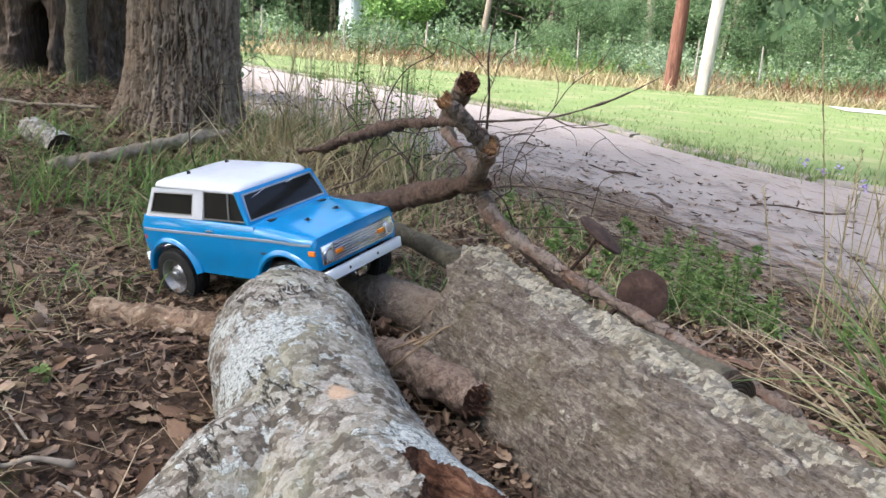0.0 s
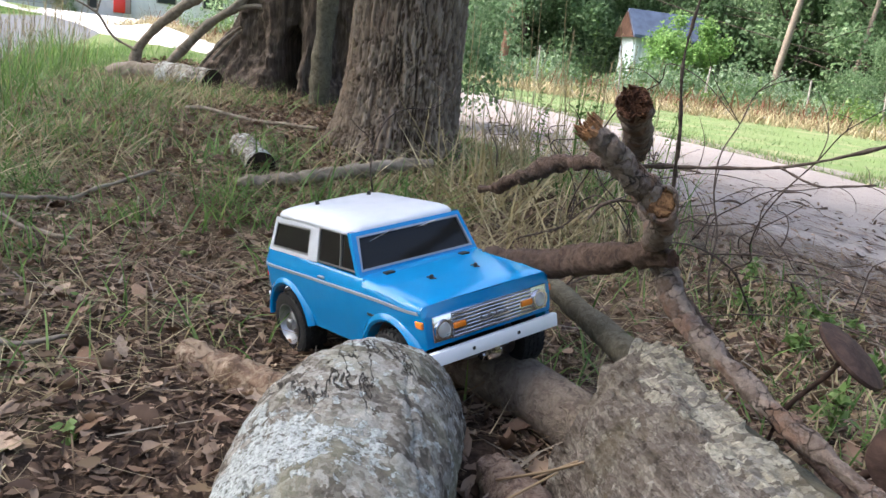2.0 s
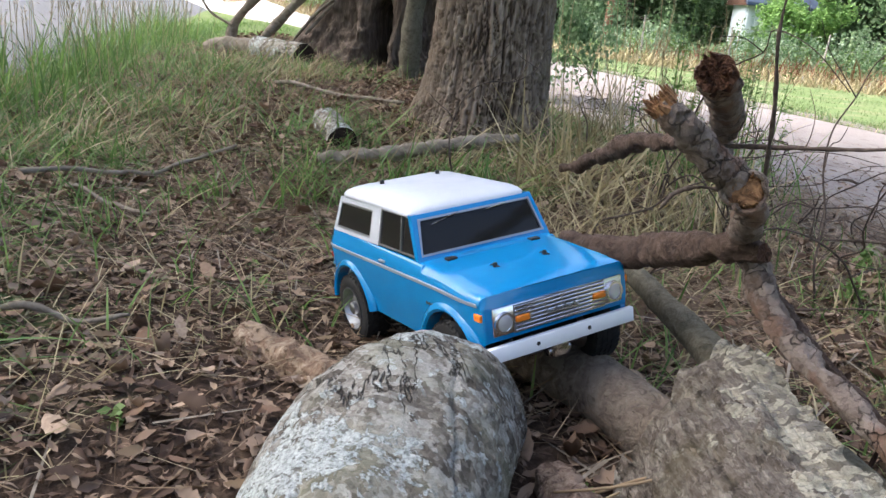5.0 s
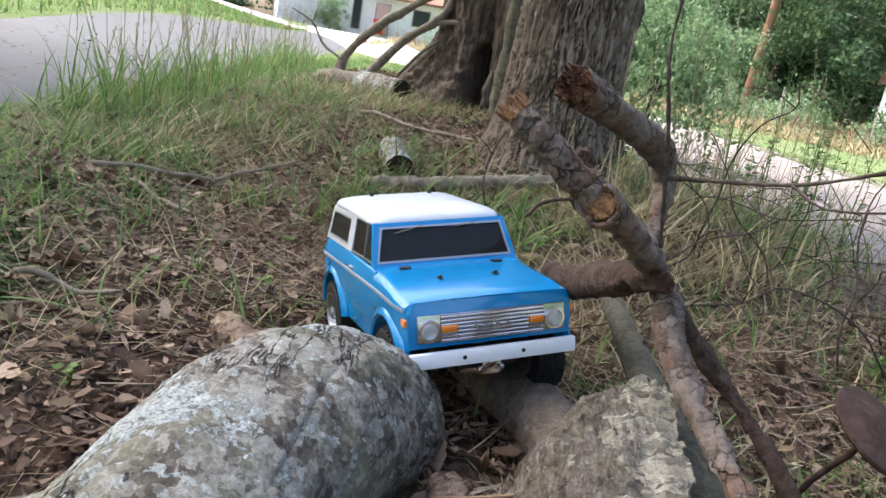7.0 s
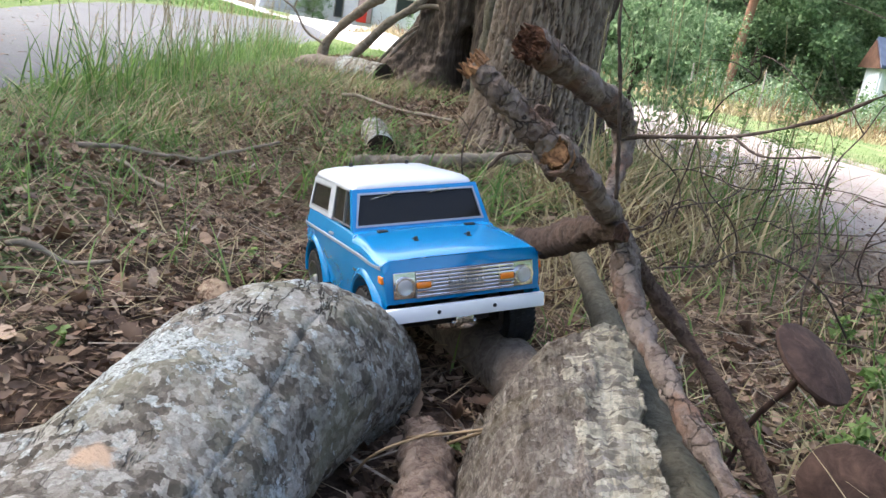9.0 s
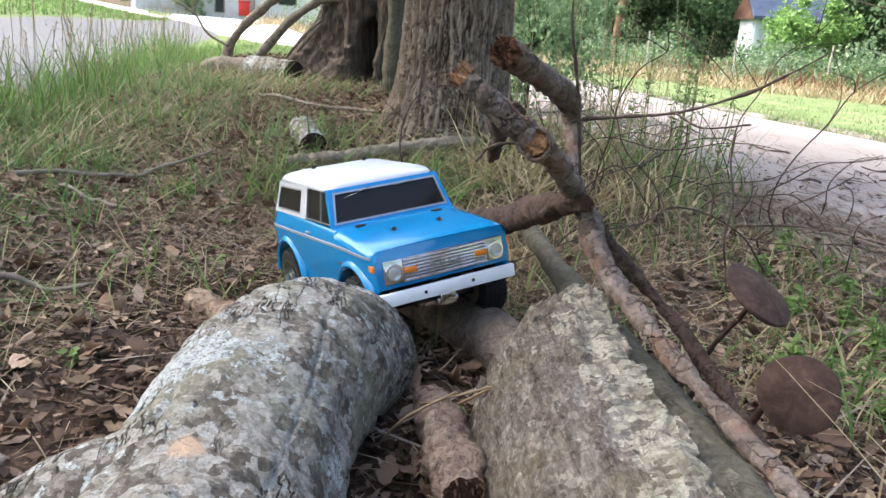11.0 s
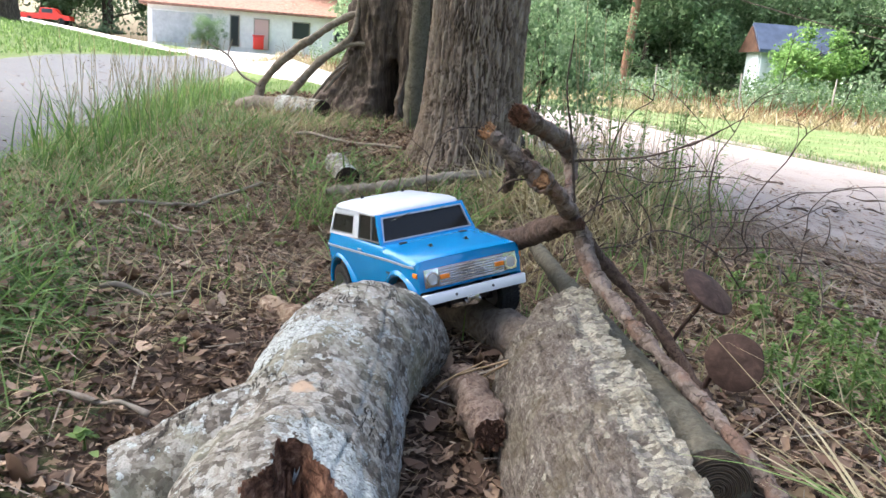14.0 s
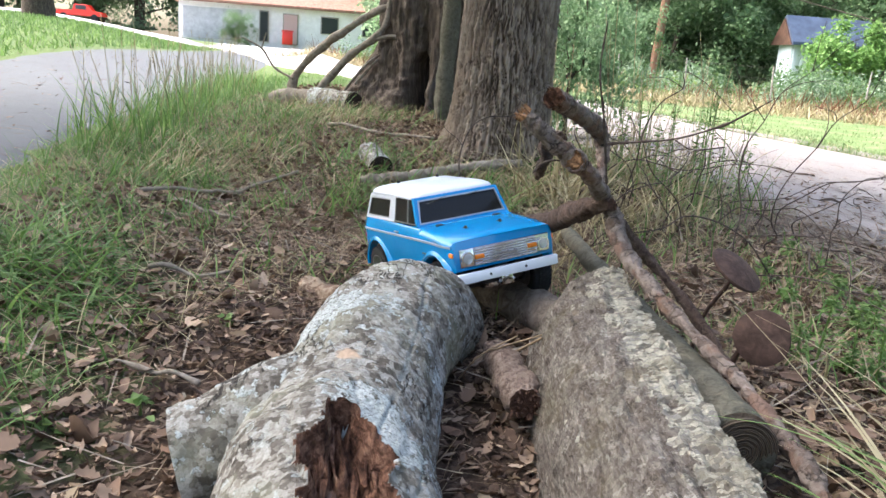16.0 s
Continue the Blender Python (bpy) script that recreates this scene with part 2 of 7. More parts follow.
def m_slab_bark(axis):
    """Thick brown bark in flakes drawn out along the log, with pale crusts near the rim."""
    m, nt, b = nodes_of("flaky_grey_brown_bark", .93, spec=.14)
    v = coord(nt)
    along = grain(nt, -axis, (1.0, .5, 1.0))
    r, e = cells(nt, warped(nt, along, 90, .018), 95)
    r2, e2 = cells(nt, warped(nt, along, 200, .008), 330)
    fl = nz(nt, grain(nt, -axis, (1.0, .16, 1.0)), 110, 6, .72, .6)
    t = mul(nt, mul(nt, mul(nt, r, .13), mul(nt, r2, .2), "ADD"), mul(nt, mul(nt, fl, .7), mul(nt, nz(nt, v, 260, 5, .75), .25), "ADD"), "ADD")
    c = ramp(nt, t, (.4, (.035, .027, .02)), (.52, (.095, .077, .061)), (.62, (.142, .118, .096)), (.72, (.19, .163, .134)), (.86, (.28, .25, .21)))
    c = mix(nt, ramp(nt, e, (0.0, .4), (.05, 0.0)), c, (.04, .03, .023))
    spots = ramp(nt, nz(nt, warped(nt, v, 120, .012), 42, 4, .6), (.61, 0.0), (.625, .8))
    c = mix(nt, spots, c, mix(nt, r2, (.2, .18, .145), (.36, .335, .285)))
    edge = nt.nodes.new("ShaderNodeAttribute")
    edge.attribute_name = "rim"
    ca, ea = cells(nt, warped(nt, v, 110, .014), 58)
    rim = mul(nt, mul(nt, edge.outputs["Fac"], .49), mul(nt, mul(nt, ca, .3), mul(nt, nz(nt, v, 30, 4, .6), .45), "ADD"), "ADD")
    rim = ramp(nt, rim, (.55, 0.0), (.575, .95))
    plate, pe = cells(nt, warped(nt, grain(nt, -axis, (1.0, 1.6, 1.0)), 130, .012), 120)
    crust = ramp(nt, plate, (.1, (.15, .13, .105)), (.3, (.24, .225, .2)), (.5, (.36, .33, .25)), (.8, (.46, .43, .34)))
    crust = mix(nt, ramp(nt, nz(nt, v, 220, 4, .7), (.42, 0.0), (.7, .6)), crust, (.17, .15, .115))
    c = mix(nt, rim, c, mix(nt, ramp(nt, pe, (0.0, .5), (.06, 0.0)), crust, (.1, .085, .065)))
    c = mix(nt, ramp(nt, nz(nt, v, 13, 3), (.5, 0.0), (.66, .45)), c, (.13, .108, .062))
    col(nt, b, c)
    h = mul(nt, mul(nt, mul(nt, r, .6), mul(nt, r2, .5), "ADD"), mul(nt, fl, 2.2), "ADD")
    relief(nt, b, mul(nt, h, mul(nt, rim, mul(nt, plate, 1.2)), "ADD"), 1.0, .0055)
    return m


def m_rot(axis):
    """Crumbling red-brown heartwood, fibrous along the log."""
    m, nt, b = nodes_of("crumbling_red_brown_rot", .95, spec=.1)
    f = nz(nt, grain(nt, -axis, (1.0, .12, 1.0)), 170, 5, .7, .6)
    g = nz(nt, coord(nt), 45, 4, .65)
    c = ramp(nt, mul(nt, mul(nt, f, .6), mul(nt, g, .4), "ADD"), (.36, (.012, .007, .005)), (.48, (.07, .033, .02)), (.58, (.16, .085, .054)), (.72, (.3, .21, .15)))
    col(nt, b, c)
    relief(nt, b, mul(nt, f, mul(nt, g, .6), "ADD"), 1.0, .006)
    return m


def m_plated(name, gap, lo, hi, scale=34):
    """Branch bark in papery grey plates with dark cracks between them."""
    m, nt, b = nodes_of(name, .9, spec=.2)
    v = coord(nt)
    w = warped(nt, v, 70, .02)
    r, e = cells(nt, w, scale)
    r2, e2 = cells(nt, warped(nt, v, 160, .007), scale * 3.2)
    f = nz(nt, v, 300, 5, .7)
    c = ramp(nt, mul(nt, mul(nt, r, .45), mul(nt, mul(nt, r2, .25), mul(nt, f, .5), "ADD"), "ADD"), (.3, lo), (.85, hi))
    c = mix(nt, ramp(nt, nz(nt, v, 22, 4, .6), (.52, 0.0), (.6, .7)), c, tuple(x * y for x, y in zip(hi, (.75, .55, .45))))
    split = mul(nt, ramp(nt, e, (0.0, .9), (.05, 0.0)), ramp(nt, nz(nt, v, 30, 2), (.45, .0), (.62, 1.0)))
    c = mix(nt, split, c, gap)
    col(nt, b, c)
    h = mul(nt, mul(nt, mul(nt, r, .8), mul(nt, f, .6), "ADD"), mul(nt, split, -1.6), "ADD")
    relief(nt, b, mul(nt, h, mul(nt, r2, .4), "ADD"), 1.0, .0045)
    return m


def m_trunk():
    """Furrowed bark: grey ridges, brown between them, furrow shade also put into the colour; the ridge value comes with
    the mesh.
    """
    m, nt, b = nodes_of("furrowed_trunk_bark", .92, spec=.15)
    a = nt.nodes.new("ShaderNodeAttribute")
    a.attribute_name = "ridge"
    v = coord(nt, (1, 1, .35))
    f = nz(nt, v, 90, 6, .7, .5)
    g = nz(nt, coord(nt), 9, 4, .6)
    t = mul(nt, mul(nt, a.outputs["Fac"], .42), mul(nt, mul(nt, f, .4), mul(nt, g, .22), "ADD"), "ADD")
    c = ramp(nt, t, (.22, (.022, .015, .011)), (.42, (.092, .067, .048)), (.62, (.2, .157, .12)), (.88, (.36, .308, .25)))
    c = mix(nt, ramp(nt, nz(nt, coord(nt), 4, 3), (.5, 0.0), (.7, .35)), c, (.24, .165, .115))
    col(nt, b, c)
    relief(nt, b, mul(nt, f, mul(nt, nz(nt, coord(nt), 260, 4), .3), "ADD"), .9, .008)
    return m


def m_flaky(name, lo, mid, hi, scale=60):
    """Bark with soft lifted flakes: warped noise in three sizes."""
    m, nt, b = nodes_of(name, .9, spec=.2)
    v = warped(nt, coord(nt), scale, .012)
    f = nz(nt, v, scale, 4, .6, 1.2)
    g = nz(nt, v, scale * 4.5, 5, .7, .8)
    c = ramp(nt, mul(nt, mul(nt, f, .6), mul(nt, g, .4), "ADD"), (.34, lo), (.5, mid), (.66, hi))
    flake = ramp(nt, nz(nt, v, scale * 1.6, 3, .5, 1.5), (.53, 0.0), (.56, .7))
    c = mix(nt, flake, c, tuple((x + y) * .5 for x, y in zip(mid, hi)))
    c = mix(nt, ramp(nt, nz(nt, coord(nt), 9, 3), (.4, 0.0), (.7, .5)), c, tuple(x * .75 for x in mid))
    col(nt, b, c)
    relief(nt, b, mul(nt, mul(nt, f, flake, "ADD"), mul(nt, g, .7), "ADD"), .9, .006)
    return m


def m_bark(name, lo, mid, hi, scale=60, stretch=(1, 1, .3), bump=.006, rough=.9):
    m, nt, b = nodes_of(name, rough, spec=.2)
    v = coord(nt, stretch)
    f = nz(nt, v, scale, 6, .65, .6)
    c = ramp(nt, f, (.3, lo), (.5, mid), (.72, hi))
    c = mix(nt, ramp(nt, nz(nt, coord(nt), scale * .25, 3), (.4, 0.0), (.75, .55)), c, mid)
    col(nt, b, c)
    relief(nt, b, mul(nt, f, mul(nt, nz(nt, coord(nt), scale * 4, 4), .3), "ADD"), .8, bump)
    return m


def m_wood_end(name, lo, hi):
    m, nt, b = nodes_of(name, .9, spec=.15)
    v = coord(nt)
    f = nz(nt, v, 120, 5, .7, 1.5)
    col(nt, b, ramp(nt, f, (.3, lo), (.7, hi)))
    relief(nt, b, f, .6, .003)
    return m


def m_foliage(name, c0, c1, c2, rough=.6, thin=.35):
    """Leaves and blades: colour varies from blade to blade, and light comes through them."""
    m, nt, b = nodes_of(name, rough, spec=.25)
    c = ramp(nt, rnd(nt), (0.0, c0), (.5, c1), (1.0, c2))
    c = mix(nt, ramp(nt, nz(nt, coord(nt), 25, 3), (.3, 0.0), (.75, .5)), c, c1)
    col(nt, b, c)
    if thin:
        t = nt.nodes.new("ShaderNodeBsdfTranslucent")
        nt.links.new(c, t.inputs["Color"])
        mx = nt.nodes.new("ShaderNodeMixShader")
        mx.inputs[0].default_value = thin
        out = nt.nodes["Material Output"]
        nt.links.new(b.outputs[0], mx.inputs[1])
        nt.links.new(t.outputs[0], mx.inputs[2])
        nt.links.new(mx.outputs[0], out.inputs[0])
    return m


AX = math.atan2(-.866, .5) + math.pi / 2
MAT = dict(
    lichen=m_lichen_bark(), slab=m_slab_bark(AX),
    trunk=m_trunk(), rot=m_rot(math.atan2(-.777, .63) + math.pi / 2),
    old=m_bark("old_dark_bark", (.018, .013, .009), (.07, .052, .039), (.17, .137, .11), 55, (1, 1, .15), .016),
    branch=m_plated("plated_branch_bark", (.035, .025, .02), (.085, .06, .046), (.225, .18, .15), 75),
    darklimb=m_flaky("dark_limb_bark", (.025, .017, .013), (.085, .055, .041), (.17, .12, .092)),
    pole=m_flaky("weathered_pole_wood", (.08, .06, .045), (.185, .147, .114), (.31, .262, .21), 38),
    post=m_flaky("greenish_post_wood", (.05, .045, .03), (.105, .094, .066), (.175, .158, .115), 42),
    peeling=m_flaky("peeling_pinkish_bark", (.05, .034, .026), (.18, .125, .095), (.36, .29, .23), 55),
    pink=m_flaky("peeled_log_wood", (.05, .028, .018), (.19, .122, .08), (.42, .335, .24), 32),
    birch=m_flaky("pale_grey_bark", (.06, .055, .045), (.17, .162, .145), (.33, .32, .29), 30),
    grey=m_bark("bleached_grey_wood", (.1, .078, .057), (.2, .166, .128), (.31, .265, .215), 60, (1, .4, 1), .003),
    endgrey=m_wood_end("weathered_cut_wood", (.07, .045, .03), (.24, .175, .12)),
    enddark=m_wood_end("dark_rotten_wood_and_hollow_shade", (.008, .006, .005), (.045, .03, .022)),
    rotten=m_wood_end("red_brown_rotten_wood", (.015, .008, .0055), (.11, .058, .037)),
    heart=m_wood_end("orange_split_wood", (.035, .015, .008), (.35, .19, .095)),
    rust=m_bark("rusty_iron", (.024, .014, .011), (.05, .03, .023), (.1, .06, .044), 70, (1, 1, 1), .0015, .85),
    twig=m_bark("dark_twig", (.03, .022, .018), (.07, .052, .042), (.14, .11, .09), 90, (1, 1, 1), .001),
    straw=m_foliage("dry_straw", (.1, .065, .037), (.225, .157, .093), (.44, .355, .235), .7, .25),
    litter=m_foliage("fallen_brown_leaves", (.045, .026, .017), (.132, .081, .052), (.4, .29, .2), .7, .15),
    chips=m_foliage("bark_chips", (.034, .021, .014), (.1, .062, .04), (.33, .24, .17), .85, 0),
    grass=m_foliage("green_grass", (.04, .086, .018), (.11, .198, .05), (.245, .345, .11), .55, .42),
    drygrass=m_foliage("pale_dry_grass", (.16, .128, .06), (.33, .275, .15), (.5, .43, .265), .65, .3),
    lawn=m_foliage("mown_lawn_grass", (.115, .17, .058), (.175, .24, .097), (.27, .32, .17), .6, .45),
    leaf=m_foliage("green_tree_leaves", (.07, .13, .055), (.15, .24, .115), (.29, .38, .22), .5, .65),
    leafdark=m_foliage("dark_wood_leaves", (.13, .21, .115), (.235, .345, .195), (.39, .48, .31), .65, .7),
    weed=m_foliage("weed_leaves", (.075, .14, .035), (.15, .24, .07), (.26, .36, .125), .5, .5),
    redweed=m_foliage("russet_dock_stalks", (.1, .035, .02), (.17, .075, .04), (.24, .15, .08), .7, .2),
)


# ---- ground ----
def drive_bend(a):
    """How far the near part of the drive swings in towards the mound."""
    return .42 * ss(-.25, -1.4, a)


def drive_along(x, y):
    return -(x - .3) * .65 + (y - 2.75) * .76


def drive_side(x, y):
    """Metres past the near edge of the drive beyond the mound; negative on the mound."""
    return (x - .3) * .76 + (y - 2.75) * .65 + drive_bend(drive_along(x, y))


def drive_width(a):
    return 1.62 + .88 * ss(-.4, 2.2, a) + .42 * ss(-.25, -1.4, a)


def drive_xy(a, s):
    """The place a metres along the drive and s metres past its near edge."""
    s = s - drive_bend(a)
    return .3 - .65 * a + .76 * s, 2.75 + .76 * a + .65 * s


def lot_side(x, y):
    """Metres past the near edge of the paved lot on the other side."""
    return -(x + 1.95) * .784 - (y - 1.7) * .62


def lot_width(x, y):
    return 2.1


def far_rise(x, y):
    d = math.hypot(x, y)
    c = -x / (d + 1e-6)
    left = ss(.1, .5, c)
    return (left * .2 + 1.2 * ss(.7, .84, c)) * (1 - math.exp(-max(0, d - 7) / 22)) - (1 - left) * .002 * min(60, d)


def height(x, y, rough=True):
    h = -.06 + .07 * ss(.5, 1.0, y) + .13 * ss(1.3, 2.6, y) + .06 * ss(2.5, 4, y)
    s, q = drive_side(x, y), lot_side(x, y)
    w = ss(-1.1, 0, s)
    h = h * (1 - w) + (-.03 - .004 * max(0, min(8, s))) * w
    w = ss(-.8, .1, q)
    h = h * (1 - w) + .06 * w
    h += .1 * ss(.12, .36, x) * ss(2.4, 1.0, y) * ss(2.2, 1.0, x) * (1 - ss(-1.1, 0, s))
    if y < .3:
        h -= .03 * ss(0, 1.5, .3 - y)
    h += far_rise(x, y)
    if rough and s < .2 and q < .2 and math.hypot(x, y) < 8:
        h += .014 * fbm((x, y, 0), 3.5, 3) + .006 * fbm((x, y, 5), 18, 2)
    return h


def graded(lo, hi, step, reach, grow=1.16):
    a = list(np.arange(lo, hi, step))
    left, right, s = [], [], step
    x0, x1 = lo, a[-1]
    while x0 > -reach or x1 < reach:
        s = min(s * grow, 40)
        x0, x1 = x0 - s, x1 + s
        left.append(x0)
        right.append(x1)
    return left[::-1] + a + right


def m_ground():
    m, nt, b = nodes_of("soil_under_litter_and_grass", .95, spec=.1)
    v = coord(nt)
    f = nz(nt, v, 70, 6, .7)
    soil = ramp(nt, f, (.3, (.022, .014, .01)), (.5, (.06, .04, .028)), (.75, (.15, .105, .075)))
    straw = ramp(nt, nz(nt, coord(nt, (1, .3, 1), (0, 0, .6)), 110, 5, .7, 1), (.3, (.045, .03, .02)), (.55, (.125, .09, .058)), (.8, (.25, .19, .125)))
    green = ramp(nt, nz(nt, v, 60, 5, .7), (.25, (.04, .065, .02)), (.5, (.09, .132, .042)), (.8, (.17, .215, .085)))
    green = mix(nt, ramp(nt, nz(nt, v, .8, 4), (.4, 0.0), (.75, .6)), green, (.15, .175, .075))
    a = nt.nodes.new("ShaderNodeAttribute")
    a.attribute_name = "cover"
    sep = nt.nodes.new("ShaderNodeSeparateColor")
    nt.links.new(a.outputs["Color"], sep.inputs[0])
    mown = ramp(nt, nz(nt, v, 90, 5, .7), (.3, (.085, .125, .042)), (.55, (.14, .19, .075)), (.8, (.215, .245, .125)))
    mown = mix(nt, ramp(nt, nz(nt, v, 1.6, 5, .65), (.5, 0.0), (.62, .65)), mown, (.23, .22, .13))
    mown = mix(nt, ramp(nt, nz(nt, coord(nt, (1, 1, 1), (0, 0, 1.1)), 2.6, 4, .6), (.56, 0.0), (.68, .6)), mown, (.11, .175, .05))
    green = mix(nt, sep.outputs[2], green, mown)
    edge = mul(nt, nz(nt, v, 9, 5, .7), .9)
    c = mix(nt, ramp(nt, mul(nt, mul(nt, sep.outputs[1], edge, "ADD"), .5), (.42, 0.0), (.62, 1.0)), soil, straw)
    c = mix(nt, ramp(nt, mul(nt, mul(nt, sep.outputs[0], edge, "ADD"), .5), (.42, 0.0), (.58, 1.0)), c, green)
    col(nt, b, c)
    relief(nt, b, f, .8, .008)
    return m


def build_ground():
    xs, ys = graded(-1.5, 1.0, .024, 260, 1.07), graded(.1, 2.7, .024, 260, 1.07)
    nx = len(xs)
    def sunk(x, y):
        s, q = drive_side(x, y), lot_side(x, y)
        w = drive_width(drive_along(x, y))
        return -.06 * (ss(.12, .35, s) * ss(w - .05, w - .25, s) + ss(.02, .4, q) * ss(lot_width(x, y) - .02, lot_width(x, y) - .4, q))
    verts = [(x, y, height(x, y) + sunk(x, y)) for y in ys for x in xs]
    faces = [(j * nx + i, j * nx + i + 1, (j + 1) * nx + i + 1, (j + 1) * nx + i) for j in range(len(ys) - 1) for i in range(nx - 1)]
    me = raw("ground", verts, faces)
    at = me.color_attributes.new("cover", "FLOAT_COLOR", "POINT")
    vals = []
    for x, y, z in verts:
        s, q = drive_side(x, y), lot_side(x, y)
        w = drive_width(drive_along(x, y))
        lawn = max(ss(w - .35, w + .35, s), ss(lot_width(x, y) - .3, lot_width(x, y) + .2, q))
        verge = ss(-1.0, -.3, q)
        st = max(ss(1.15, 1.7, y) * .8 * ss(4.2, 3.2, y), ss(-.1, .3, x - .35 * y) * .3)
        verge = max(verge, ss(3.0, 4.0, y))
        back = ss(.2, -.5, y)
        vals += [max(lawn, verge * .7, back * .62), max(st, back * .5), ss(w - .35, w + .35, s), 1]
    at.data.foreach_set("color", vals)
    me.materials.append(m_ground())
    return tagged(new("ground", me), "soil ground under leaf litter and grass, running out to lawn", "ground", kind="structure")


ground = build_ground()


def m_paving(name, lo, mid, hi):
    m, nt, b = nodes_of(name, .9, spec=.25)
    v = coord(nt)
    c = ramp(nt, nz(nt, v, 140, 6, .75), (.3, lo), (.52, mid), (.75, hi))
    c = mix(nt, ramp(nt, nz(nt, v, 2.2, 5, .65), (.42, 0.0), (.7, .65)), c, tuple(x * .78 for x in mid))
    c = mix(nt, ramp(nt, nz(nt, coord(nt, (1, 1, 1), (0, 0, .7)), 7, 6, .7, 1.2), (.6, 0.0), (.68, .75)), c, (.1, .075, .055))
    col(nt, b, c)
    relief(nt, b, nz(nt, v, 260, 5), .5, .004)
    return m


def strip(name, side, a0, a1, s0, s1, na, ns, material, lift=.012, wob=.06):
    """A paved strip laid on the ground, with a worn edge; side 'drive' or 'lot'."""
    if side == "drive":
        o, n = Vector((.3, 2.75)), Vector((.76, .65))
    else:
        o, n = Vector((-1.95, 1.7)), Vector((-.784, -.62))
    d = Vector((-n.y, n.x)) if side == "drive" else Vector((n.y, -n.x))
    verts, faces = [], []
    for i in range(na + 1):
        a = a0 + (a1 - a0) * (i / na) ** 1.6
        for j in range(ns + 1):
            wide = drive_width(a) if side == "drive" else s1
            s = s0 + (wide - s0) * j / ns
            e = 1 if j in (0, ns) else 0
            p = o + d * a + n * (s - (drive_bend(a) if side == "drive" else 0) + e * wob * noise.noise(Vector((a * 2.3, s, 3))))
            verts.append((p.x, p.y, height(p.x, p.y, False) + (lift if 0 < j < ns else -.01)))
    for i in range(na):
        for j in range(ns):
            k = i * (ns + 1) + j
            faces.append((k, k + 1, k + ns + 2, k + ns + 1))
    me = raw(name, verts, faces)
    bm = bmesh.new()
    bm.from_mesh(me)
    bmesh.ops.recalc_face_normals(bm, faces=bm.faces)
    if sum(f.normal.z for f in bm.faces) < 0:
        bmesh.ops.reverse_faces(bm, faces=bm.faces)
    bm.to_mesh(me)
    bm.free()
    me.materials.append(material)
    return new(name, me)


PAVE = m_paving("weathered_concrete", (.17, .147, .131), (.265, .232, .21), (.35, .311, .284))
tagged(strip("pavement_drive", "drive", -14, 9, 0.1, 1.95, 150, 14, PAVE),
       "worn pale concrete drive strewn with dead twigs", "drive", kind="structure")
LOTMAT = m_paving("grey_worn_asphalt", (.064, .066, .067), (.106, .108, .11), (.152, .154, .156))
tagged(strip("pavement_lot", "lot", -16, 24, 0.0, 2.1, 80, 14, LOTMAT),
       "broad weathered grey paved lot beside the grass verge", "pavement", kind="structure")


# ---- logs and fallen wood ----
def rough_bark(a, fa, b, fb, c=0, fc=1):
    return lambda v, n, u, g: a * fbm(v, fa) + b * fbm(v, fb) + (c * abs(fbm(v, fc, 2)) if c else 0)


def rot_hole(v):
    """Under 1 inside the ragged rotted trough along the top of the log's near end."""
    x, y = v[0] - .004, v[1] - .592
    s, d = x * .63 - y * .777, x * .777 + y * .63
    w = .011 + .021 * ss(0, .07, s)
    return max(abs(d) / w, 1.5 - s / .016) + .45 * noise.noise(Vector(v) * 32) + .25 * noise.noise(Vector(v) * 90)


